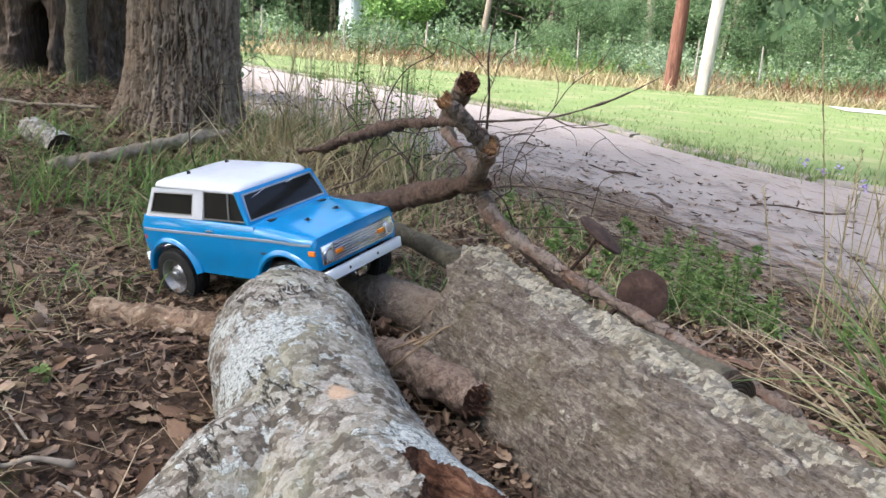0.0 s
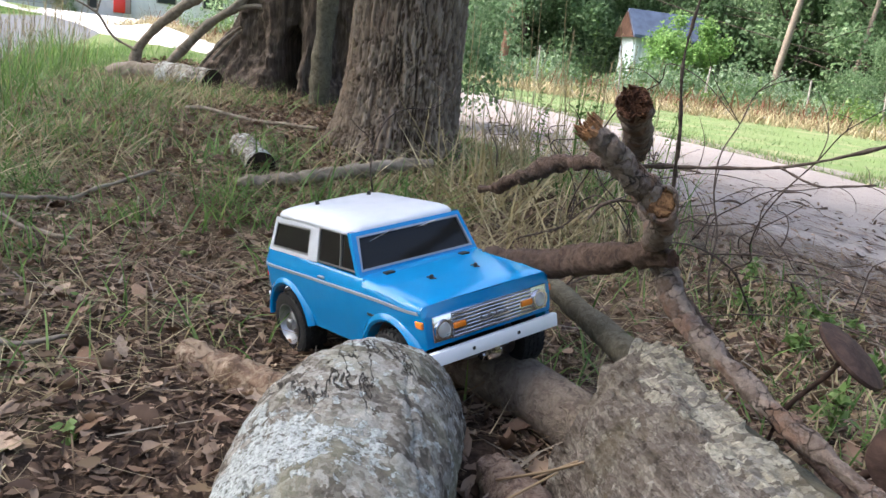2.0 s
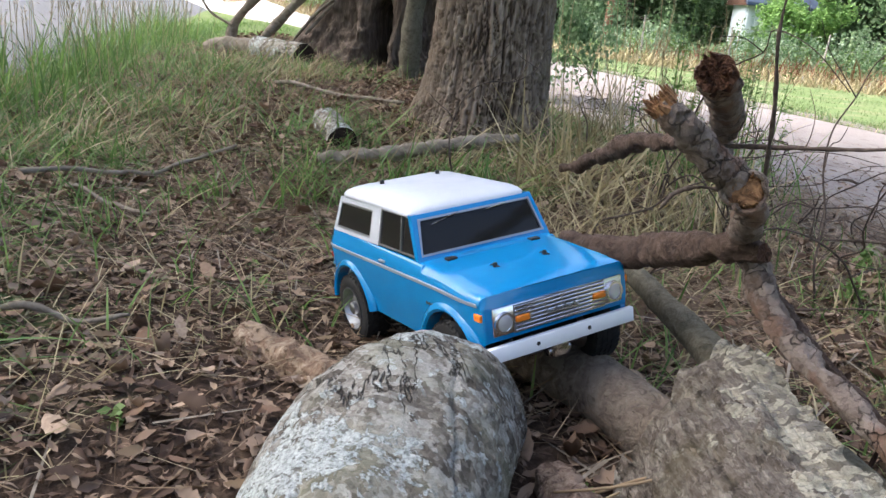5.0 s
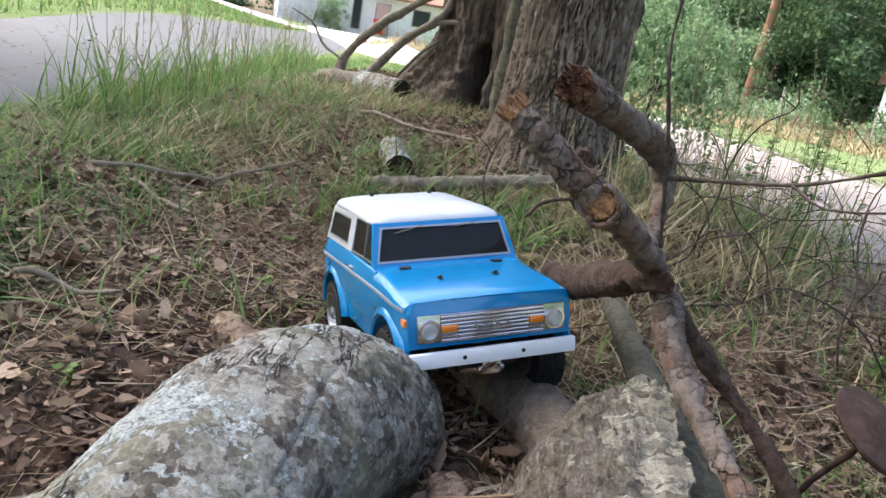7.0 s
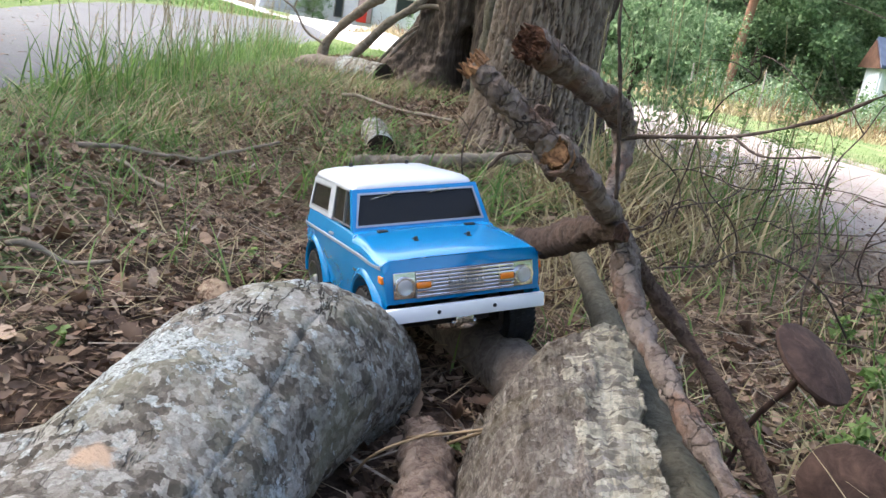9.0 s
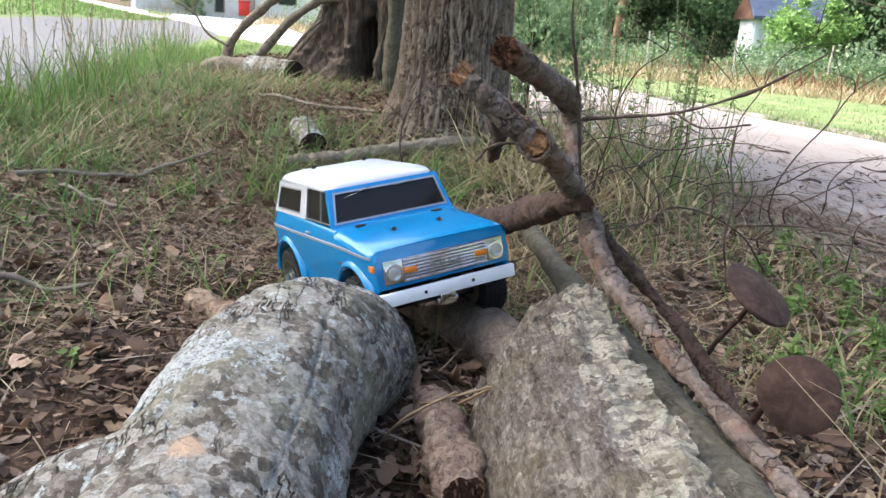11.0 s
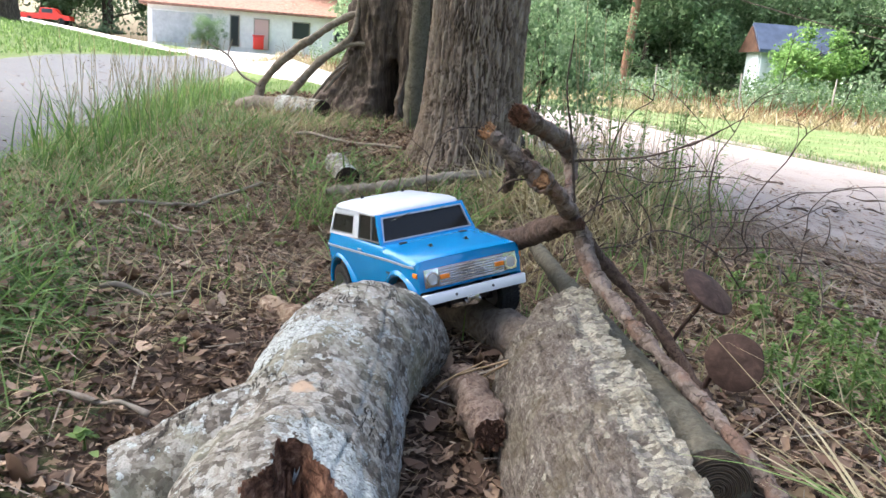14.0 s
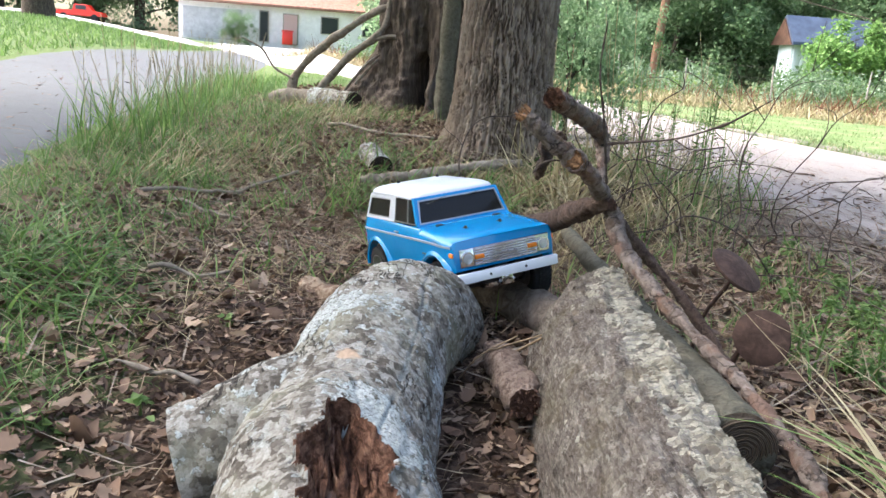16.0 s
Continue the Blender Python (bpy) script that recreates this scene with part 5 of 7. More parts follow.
# ---- litter, grass and weeds ----
def raw_np(name, V, F, material):
    """A mesh from arrays: V (n, 3), F (m, k)."""
    me = bpy.data.meshes.new(name)
    n, (m, k) = len(V), F.shape
    me.vertices.add(n)
    me.vertices.foreach_set("co", np.ascontiguousarray(V, np.float32).ravel())
    me.loops.add(m * k)
    me.loops.foreach_set("vertex_index", np.ascontiguousarray(F, np.int32).ravel())
    me.polygons.add(m)
    me.polygons.foreach_set("loop_start", np.arange(0, m * k, k, dtype=np.int32))
    me.polygons.foreach_set("loop_total", np.full(m, k, np.int32))
    me.polygons.foreach_set("use_smooth", np.ones(m, bool))
    me.update(calc_edges=True)
    me.materials.append(material)
    return me


rng = np.random.default_rng(7)


def turn(yaw, pitch, roll):
    """Rotation matrices (n, 3, 3)."""
    cy, sy, cp, sp, cr, sr = np.cos(yaw), np.sin(yaw), np.cos(pitch), np.sin(pitch), np.cos(roll), np.sin(roll)
    z, o = np.zeros_like(cy), np.ones_like(cy)
    Z = np.stack([np.stack([cy, -sy, z], -1), np.stack([sy, cy, z], -1), np.stack([z, z, o], -1)], -2)
    Y = np.stack([np.stack([cp, z, sp], -1), np.stack([z, o, z], -1), np.stack([-sp, z, cp], -1)], -2)
    X = np.stack([np.stack([o, z, z], -1), np.stack([z, cr, -sr], -1), np.stack([z, sr, cr], -1)], -2)
    return Z @ Y @ X


def leaf_field(P, size, yaw, pitch, roll, curl, rows=7, ratio=.5, jag=.3):
    """Curled lobed leaves, one at each place of P (n, 3)."""
    n = len(P)
    u = np.linspace(0, 1, rows)
    w = np.sin(np.pi * np.clip(u, .02, .99) ** .85) ** .7 * ratio / 2
    w[0], w[-1] = .012, .01
    L = np.zeros((n, rows, 3, 3))
    edge = 1 + rng.uniform(-jag, jag, (n, rows, 2)) + jag * .7 * np.where(np.arange(rows) % 2, 1, -1)[None, :, None]
    L[..., 0] = (u - .5)[None, :, None]
    L[:, :, 0, 1], L[:, :, 2, 1] = w * edge[..., 0], -w * edge[..., 1]
    L[..., 2] = curl[:, None, None] * (6 * L[..., 1] ** 2 + .8 * (L[..., 0]) ** 2) + rng.normal(0, .02, (n, rows, 3))
    L[:, :, :, 1] += (rng.normal(0, .25, n)[:, None] * (u - .5)[None] ** 2)[..., None]
    V = (L.reshape(n, -1, 3) * size[:, None, None]) @ turn(yaw, pitch, roll).transpose(0, 2, 1) + P[:, None]
    k = rows * 3
    a = np.array([[r * 3 + c, r * 3 + c + 1, r * 3 + c + 4, r * 3 + c + 3] for r in range(rows - 1) for c in range(2)])
    return V.reshape(-1, 3), (a[None] + (np.arange(n) * k)[:, None, None]).reshape(-1, 4)


def blade_field(P, length, width, yaw, lean, bend, seg=4, flat=0.0):
    """Tapered curving blades. lean: radians from upright at the foot; bend: added towards the tip."""
    n = len(P)
    u = np.linspace(0, 1, seg + 1)
    ang = lean[:, None] + bend[:, None] * u[None]
    step = length[:, None] / seg
    h = np.concatenate([np.zeros((n, 1)), np.cumsum(np.sin(ang[:, :-1]) * step, 1)], 1)
    z = np.concatenate([np.zeros((n, 1)), np.cumsum(np.cos(ang[:, :-1]) * step, 1)], 1)
    wd = width[:, None] * (1 - u[None] ** 1.5 * .93) / 2
    cx, sx = np.cos(yaw)[:, None], np.sin(yaw)[:, None]
    tw = yaw[:, None] + np.pi / 2 + rng.normal(0, .5, (n, 1))
    V = np.zeros((n, seg + 1, 2, 3))
    for i, s in ((0, 1), (1, -1)):
        V[:, :, i, 0] = P[:, None, 0] + h * cx + s * wd * np.cos(tw)
        V[:, :, i, 1] = P[:, None, 1] + h * sx + s * wd * np.sin(tw)
        V[:, :, i, 2] = P[:, None, 2] + z
    a = np.array([[r * 2, r * 2 + 1, r * 2 + 3, r * 2 + 2] for r in range(seg)])
    return V.reshape(-1, 3), (a[None] + (np.arange(n) * (seg + 1) * 2)[:, None, None]).reshape(-1, 4)


def on_ground(xy, lift=0.0):
    return np.array([(x, y, height(x, y) + lift) for x, y in xy])


def scatter(n, x0, x1, y0, y1, keep=None):
    out = []
    while len(out) < n:
        x, y = rng.uniform(x0, x1), rng.uniform(y0, y1)
        if keep is None or rng.random() < keep(x, y):
            out.append((x, y))
    return out


def stuff(name, V, F, material, label, category):
    return tagged(new(name, raw_np(name, V, F, material)), label, category, kind="stuff")


def patchy(x, y, f=4.0, seed=0):
    return .5 + .5 * noise.noise(Vector((x * f, y * f, seed)))


def bare(x, y):
    """Falls off on the patches of brown litter before the verge and between the trees."""
    d = min(math.hypot((x + .93) / .42, (y - 1.45) / .34), math.hypot((x + 1.15) / .32, (y - 2.7) / .5))
    return 1 - .97 * ss(1.15, .7, d + .35 * (patchy(x, y, 6, 51) - .5))


def off_paving(x, y):
    return 1.0 if drive_side(x, y) < .1 and lot_side(x, y) < .02 else 0.0


U = rng.uniform
# brown leaves
xy = scatter(16000, -1.25, 1.0, .28, 2.3, lambda x, y: off_paving(x, y) * (1.0 if y < 1.35 or x > .05 or bare(x, y) < .5 else .35 + .4 * patchy(x, y)))
n = len(xy)
V, F = leaf_field(on_ground(xy) + np.stack([np.zeros(n), np.zeros(n), U(.001, .014, n)], 1), (.009 + .022 * U(0, 1, n) ** 1.8) * (1 + .6 * (U(0, 1, n) > .95)), U(0, 6.3, n), rng.normal(0, .3, n), rng.normal(0, .4, n), rng.normal(.3, 1.1, n), 6, .38, .18)
stuff("leaf_litter", V, F, MAT["litter"], "curled brown dead leaves covering the ground", "leaf litter")
xy = scatter(8000, -2.8, -.2, .5, 4.2, lambda x, y: (y > 1.9 or x < -1.1) * off_paving(x, y) * max(.15 + .85 * patchy(x, y, 2.5, 6), 2.2 * (bare(x, y) < .5)) * ss(.1, -.5, lot_side(x, y)))
n = len(xy)
V, F = leaf_field(on_ground(xy) + np.stack([np.zeros(n), np.zeros(n), U(.002, .016, n)], 1), U(.016, .04, n), U(0, 6.3, n), rng.normal(0, .3, n), rng.normal(0, .35, n), rng.normal(.3, .9, n), 5, .4, .14)
stuff("leaf_litter", V, F, MAT["litter"], "sparse brown dead leaves under the trees", "leaf litter")
for cnt, mat, lo, hi in ((900, "litter", .02, .04), (300, "straw", .016, .032)):
    xy = scatter(cnt, -1.3, .95, .3, 2.2, lambda x, y: off_paving(x, y) * (1.0 if y < 1.25 else .4) * (.3 + .7 * patchy(x, y, 6, 12)))
    V, F = leaf_field(on_ground(xy) + np.stack([np.zeros(cnt), np.zeros(cnt), U(.008, .02, cnt)], 1), U(lo, hi, cnt), U(0, 6.3, cnt), rng.normal(0, .22, cnt), rng.normal(0, .25, cnt), rng.normal(.1, .3, cnt), 9, .5, .17)
    stuff("leaf_litter", V, F, MAT[mat], "larger lobed dead leaves on top of the litter", "leaf litter")
# chips and crumbs
xy = scatter(25000, -1.2, 1.0, .28, 2.2, lambda x, y: off_paving(x, y) * (1.0 if y < 1.5 else .5))
n = len(xy)
V, F = leaf_field(on_ground(xy) + np.stack([np.zeros(n), np.zeros(n), U(.0, .012, n)], 1), U(.008, .028, n), U(0, 6.3, n), rng.normal(0, .3, n), rng.normal(0, .4, n), rng.normal(0, 1, n), 4, .2, .2)
stuff("bark_chips", V, F, MAT["chips"], "dark crumbled bark chips and leaf scraps", "bark chips")
xy = scatter(10000, .2, 2.1, .5, 2.8, lambda x, y: off_paving(x, y) * (x > .9 or rng.random() < .4))
n = len(xy)
V, F = leaf_field(on_ground(xy) + np.stack([np.zeros(n), np.zeros(n), U(.0, .012, n)], 1), U(.009, .03, n), U(0, 6.3, n), rng.normal(0, .3, n), rng.normal(0, .4, n), rng.normal(0, 1, n), 4, .28, .15)
stuff("leaf_litter", V, F, MAT["straw"], "pale dry leaf scraps towards the drive", "leaf litter")
# lying straw and pine needles
xy = scatter(26000, -2.6, 1.1, .6, 4.2, lambda x, y: off_paving(x, y) * (.14 if y < 1.05 else .3 + .7 * patchy(x, y, 3, 4) if y > 1.3 else .35) * (.35 if x > .08 else 1.0))
n = len(xy)
V, F = blade_field(on_ground(xy) + np.stack([np.zeros(n), np.zeros(n), U(.003, .022, n)], 1), U(.04, .13, n), U(.001, .0024, n), U(0, 6.3, n), rng.normal(1.5, .12, n), rng.normal(0, .4, n), 4)
stuff("dry_straw", V, F, MAT["straw"], "matted dry straw and pine needles", "straw")
# small twigs among the litter
xy = scatter(420, -1.2, 1.1, .4, 2.6, off_paving)
V, F = [], []
n = 420
V, F = blade_field(on_ground(xy) + np.stack([np.zeros(n), np.zeros(n), U(.008, .02, n)], 1), U(.05, .2, n), U(.0025, .005, n), U(0, 6.3, n), rng.normal(1.52, .06, n), rng.normal(0, .15, n), 4)
stuff("twig_litter", V, F, MAT["grey"], "small dead twigs strewn on the ground", "twigs")
# dead twigs and leaf scraps blown onto the drive
xy = []
while len(xy) < 4200:
    a, s = U(-2.5, 5), -.1 + 1.7 * U(0, 1) ** 2.2
    if rng.random() < .25 + .75 * (patchy(a * 1.5, s * 6, 1, 9) > .5):
        xy.append(drive_xy(a, s))
P = np.array([(x, y, height(x, y, False) + .016) for x, y in xy])
n = len(P)
V, F = blade_field(P, U(.02, .16, n), U(.003, .012, n), U(-.5, .5, n) + 2.2 + np.pi * (U(0, 1, n) > .5), rng.normal(1.53, .03, n), rng.normal(0, .1, n), 3)
stuff("drive_twigs", V, F, MAT["chips"], "dead twigs and scraps strewn over the drive", "twigs")
xy = []
while len(xy) < 4200:
    a, s = U(-2.5, 4), -.25 + 1.3 * U(0, 1) ** 2.4
    xy.append(drive_xy(a, s))
P = np.array([(x, y, height(x, y, False) + U(.014, .02)) for x, y in xy])
n = len(P)
V, F = leaf_field(P, U(.014, .036, n), U(0, 6.3, n), rng.normal(0, .15, n), rng.normal(0, .2, n), rng.normal(.2, .8, n), 5, .3, .12)
stuff("drive_litter", V, F, MAT["chips"], "dark leaf scraps drifted along the drive's edge", "leaf litter")
for k in range(8):
    a, s = U(-1.4, 2.5), U(.15, 1.5)
    q, l = U(1.7, 3.0), U(.12, .38)
    x0, y0 = drive_xy(a, s)
    p = [(x0 + l * f * math.cos(q), y0 + l * f * math.sin(q), height(x0, y0, False) + .022 + .006 * math.sin(7 * f + k), .005 * (1.1 - .6 * f)) for f in np.linspace(0, 1, 6)]
    t = thing("dead_stick", "dark dead stick lying on the drive", "stick", None, "sticks on the drive")
    part("stem", log_mesh("stem", p, 26, 7, MAT["twig"], MAT["twig"], rough_bark(.004, 14, .001, 60)), None, t)


# shredded dark twigs washed along the drive's near edge
for mat, cnt in (("chips", 2000), ("grey", 2200)):
    a, s = U(-1.6, 1.2, cnt), -.3 + .55 * U(0, 1, cnt) ** 1.2
    P = np.array([(x, y, height(x, y) + U(.006, .022)) for x, y in map(drive_xy, a, s)])
    V, F = blade_field(P, U(.03, .14, cnt), U(.003, .009, cnt), rng.normal(2.3, .6, cnt) + np.pi * (U(0, 1, cnt) > .5), rng.normal(1.5, .1, cnt), rng.normal(0, .2, cnt), 4)
    stuff("twig_drift", V, F, MAT[mat], "drift of shredded twigs along the drive's edge", "twigs")
# short mixed grass between the branch and the drive
for mat, cnt in (("grass", 800), ("drygrass", 700)):
    P = on_ground(scatter(cnt, -.15, .95, 1.15, 2.5, lambda x, y: off_paving(x, y) * (x < .45 or mat == "drygrass") * ss(-.2, -.5, drive_side(x, y)) * (.1 + .9 * ss(.35, .65, patchy(x, y, 4, 17)))))
    V, F = blade_field(P, U(.03, .12, cnt), U(.002, .0045, cnt), U(0, 6.3, cnt), np.abs(rng.normal(.8, .45, cnt)), U(.2, 1.6, cnt), 5)
    stuff("mixed_grass", V, F, MAT[mat], "short green and dry grass beside the branch", "grass")


def verge(x, y):
    q = lot_side(x, y)
    return off_paving(x, y) * ss(-.8, -.1, q)


# green grass of the verge, short and tall
xy = scatter(17000, -4.6, -.4, .3, 5.6, lambda x, y: verge(x, y) * (.08 + .92 * ss(.35, .7, patchy(x, y, 4, 2))) + off_paving(x, y) * .26 * bare(x, y) * (y > 1.15) * ss(.45, .7, patchy(x, y, 4.5, 3)))
n = len(xy)
V, F = blade_field(on_ground(xy), U(.03, .13, n), U(.002, .0045, n), U(0, 6.3, n), np.abs(rng.normal(.8, .45, n)), U(.3, 2.0, n), 5)
stuff("verge_grass", V, F, MAT["grass"], "uncut green grass of the verge", "grass")
xy = scatter(5500, -3.2, -.45, .5, 3.4, lambda x, y: off_paving(x, y) * bare(x, y) * ss(-1.7, -.4, lot_side(x, y)) * (.3 + .7 * patchy(x, y, 3, 8)))
n = len(xy)
V, F = blade_field(on_ground(xy, .004), U(.04, .12, n), U(.0016, .0032, n), U(0, 6.3, n), np.abs(rng.normal(1.2, .3, n)), U(.1, .5, n), 4)
stuff("dry_verge_grass", V, F, MAT["drygrass"], "pale dry grass mixed into the verge", "grass")


# short lying grass between the tree and the verge
for mat, cnt in (("grass", 3600), ("straw", 4200)):
    P = on_ground(scatter(cnt, -2.2, -.35, 1.45, 3.2, lambda x, y: off_paving(x, y) * bare(x, y) * ss(.3, .62, patchy(x, y, 3.2, 21)) * ss(1.4, 1.7, y)), .004)
    V, F = blade_field(P, U(.04, .12, cnt), U(.002, .0042, cnt), U(0, 6.3, cnt), np.abs(rng.normal(1.1, .35, cnt)), U(.1, 1.0, cnt), 4)
    stuff("lying_grass", V, F, MAT[mat], "short lying green and straw-coloured grass before the tree", "grass")


# broad limp blades in swathes, with bare litter between them
for mat, cnt, seed in (("grass", 2200, 41), ("drygrass", 1300, 43)):
    P = on_ground(scatter(cnt, -2.3, -.4, 1.3, 3.0, lambda x, y: off_paving(x, y) * bare(x, y) * ss(.48, .66, patchy(x, y, 2.4, seed)) * ss(1.3, 1.6, y)), .006)
    V, F = blade_field(P, U(.07, .19, cnt), U(.003, .0062, cnt), rng.normal(1.0, 1.3, cnt), np.abs(rng.normal(1.05, .3, cnt)), U(.2, 1.2, cnt), 5)
    stuff("limp_grass", V, F, MAT[mat], "swathes of limp long grass lying over dead leaves", "grass")


def tuft(name, label, x, y, n, r, length, mat, lean=.5, width=.004, group="", heads=0, toward=None, spread=3.15):
    t = thing(name, label, "grass", Matrix.Translation((x, y, height(x, y) - .004)), group)
    P = np.stack([rng.normal(0, r, n), rng.normal(0, r, n), np.zeros(n)], 1)
    yaw = U(0, 6.3, n) if toward is None else toward + U(-spread, spread, n)
    V, F = blade_field(P, length * U(.45, 1.1, n), width * U(.6, 1.2, n), yaw, np.abs(rng.normal(lean, .3, n)), U(.2, 1.2, n), 6)
    k = len(F) // n
    for i in range(3):
        a, b = n * i // 3, n * (i + 1) // 3
        part("foliage", raw_np("foliage", V[a * 14:b * 14], F[a * k:b * k] - a * 14, MAT[mat]), None, t)
    for k in range(heads):
        a, g = U(0, 6.3), U(.05, .3)
        h = length * U(1.0, 1.55)
        d = Vector((math.cos(a) * g, math.sin(a) * g, 1)).normalized()
        b = Vector((rng.normal(0, r), rng.normal(0, r), 0))
        tip = b + d * h
        st = part("seed_stalk", log_mesh("seed_stalk", [(*b, .0012), (*(b + d * h * .5 + Vector((0, 0, .01))), .001), (*tip, .0007)], 8, 5, MAT["drygrass"], MAT["drygrass"]), None, t)
        m = 26
        Q = np.array([tip - d * h * .3 * i / m for i in range(m)])
        V, F = blade_field(Q, U(.008, .02, m), np.full(m, .002), U(0, 6.3, m), U(.2, .9, m), U(0, .5, m), 2)
        part("seed_head", raw_np("seed_head", V, F, MAT["drygrass"]), None, st)
    return t


# tall seeding grass along the lot's edge
for k in range(30):
    a = .13 * k + U(-.1, .1)
    q = U(-.38, -.03)
    x, y = -1.95 + .784 * -q - .62 * a * .95 - .0, 1.7 + .62 * -q + .784 * a * .95
    tuft("tall_grass", "tall green seeding grass on the verge", x, y, 44, .08, U(.2, .32), "grass", .35, .006, "tall grass of the verge", 4)
for x, y, n in ((-.76, .8, 120), (-.85, .87, 120), (-.73, .91, 70), (-.97, .95, 130), (-.9, .76, 110)):
    tuft("grass_clump", "bright green clump of long lying grass", x, y, int(n * .8), .05, .19, "grass", 1.2, .007, "grass clumps in the litter")
for x, y, n in ((-.91, 1.31, 40), (-1.1, 1.4, 40), (-.8, 1.69, 60), (-.98, 1.6, 50), (-.86, 1.8, 60), (-1.25, 1.65, 60), (-.55, 1.5, 25)):
    tuft("grass_tuft", "small green grass tuft among dead leaves", x, y, n, .035, .12, "grass", .6, .004, "grass tufts in the litter")
# dry and green grass at the foot of the tree
for k in range(15):
    x, y = U(-.55, -.1), U(1.95, 2.75)
    tuft("dry_grass_clump", "straw-coloured dry grass clump at the tree's foot", x, y, 50, .06, U(.16, .3), "drygrass", .8, .006, "dry grass by the tree", 1)
for k in range(3):
    x, y = U(-.5, -.3), U(2.3, 2.9)
    tuft("green_grass_clump", "green weedy grass clump beside the tree", x, y, 40, .07, U(.16, .3), "grass", .6, .006, "green grass by the tree", 1)
for k in range(7):
    x, y = U(-.45, -.1), U(1.45, 1.95)
    tuft("dry_grass_clump", "straw-coloured dry grass clump at the tree's foot", x, y, 70, .05, U(.1, .2), "drygrass", .9, .003, "dry grass by the tree")
for k in range(10):
    tuft("thicket_grass", "thin olive and straw-coloured stalks in the thicket by the tree", U(-.5, .02), U(2.35, 3.3), 42, .07, U(.28, .46), "drygrass" if k % 7 else "grass", .4, .0035, "thicket by the tree", 2)
# long grass reaching over the pole, and the tall stand beside it
for x, y, n, l in ((.56, .78, 11, .36), (.62, .86, 12, .38), (.6, .7, 10, .34), (.52, .72, 6, .3)):
    tuft("long_grass", "long green and yellow grass blades arching over the pole", x, y, n, .03, l, "drygrass", .75, .0052, "long grass by the pole", 0, 2.7, .7)
    tuft("long_grass", "long green and yellow grass blades arching over the pole", x + .03, y, n, .03, l * .85, "grass", .8, .0065, "long grass by the pole", 0, 2.5, .9)
for k in range(9):
    tuft("tall_grass", "tall thin seeding grass by the pole", U(.72, 1.0), U(1.0, 1.55), 10, .05, U(.25, .4), "drygrass", .25, .003, "tall grass by the pole", 3)
for k in range(5):
    tuft("tall_grass", "tall thin seeding grass by the pole", U(.78, 1.15), U(1.1, 1.9), 22, .06, U(.14, .26), "grass", .5, .006, "tall grass by the pole", 1)


def weed(x, y, h, n, size, label, group, feathery=True):
    t = thing("weed", label, "weed", Matrix.Translation((x, y, height(x, y) - .003)), group)
    lean = Vector((U(-.15, .15), U(-.15, .15), 1)).normalized()
    top = lean * h
    part("stem", log_mesh("stem", [(0, 0, 0, .0022), (*(top * .5), .0018), (*top, .0008)], 10, 6, MAT["weed"], MAT["weed"]), None, t)
    f = U(.15, 1, n) ** .8
    yaw = U(0, 6.3, n)
    r = size * (1.25 - f) * U(.2, 1.0, n) * 1.6
    P = np.outer(f, np.array(top)) + np.stack([np.cos(yaw) * r, np.sin(yaw) * r, rng.normal(0, .006, n) - .2 * r], 1)
    V, F = leaf_field(P, size * U(.35, .8, n), yaw, U(-.5, .4, n), rng.normal(0, .4, n), rng.normal(.2, .5, n), 4, .3 if feathery else .6, .2)
    part("foliage", raw_np("foliage", V, F, MAT["weed"]), None, t)
    return t


for k in range(30):
    weed(U(.34, .62), U(1.22, 1.62), U(.05, .15), 120, .02, "feathery bright green weed beside the rusty discs", "weeds by the rusty discs")
for k in range(16):
    weed(U(-.5, .0), U(2.2, 3.0), U(.22, .5), 70, .03, "thin upright green weed beside the big tree", "weeds by the tree")
for k in range(30):
    weed(U(.15, .85), U(1.2, 2.1), U(.03, .07), 50, .025, "low green weed among leaves and twigs", "low weeds by the rusty discs", False)
for x, y in ((-.688, 1.185), (-.665, 1.356), (-.44, .9), (-.58, 1.3), (-.8, 1.12), (-.36, .66), (-.5, .62), (-.42, .56), (-.3, 1.32), (-.95, 1.2), (-.02, 1.04), (-.75, 1.5), (-.5, 1.6)):
    weed(x, y, U(.012, .03), 9, .026, "small green seedling in the leaf litter", "seedlings in the litter", False)


# ---- brambles, sticks ----
def wander(p, d, n, step, wob, sag):
    pts = [Vector(p)]
    d = Vector(d).normalized()
    for i in range(n):
        d = (d + Vector((rng.normal(0, wob), rng.normal(0, wob), rng.normal(0, wob) - sag))).normalized()
        pts.append(pts[-1] + d * step)
    return pts


t = thing("bramble", "tangle of thin dark leafless bramble stems beside the tree", "bramble")
for k in range(30):
    x, y = U(-.5, .35), U(1.75, 3.0)
    d = (U(-.3, 1.0), U(-.6, .3), U(.5, 1.4))
    p = wander((x, y, height(x, y)), d, 9, U(.04, .085), .34, .13)
    p = [Vector((v.x, v.y, max(v.z, height(v.x, v.y) + .003))) for v in p]
    part("stem", log_mesh("stem", [(*v, .0021 - .00016 * i) for i, v in enumerate(p)], 34, 6, MAT["twig"], MAT["twig"]), None, t)
    for i in (3, 5, 6, 7):
        if rng.random() < .65:
            q = wander(p[i], (U(-1, 1), U(-1, 1), U(-.2, 1)), 3, U(.025, .05), .3, .05)
            part("side_twig", log_mesh("side_twig", [(*v, .0012 - .00022 * e) for e, v in enumerate(q)], 10, 5, MAT["twig"], MAT["twig"]), None, t)
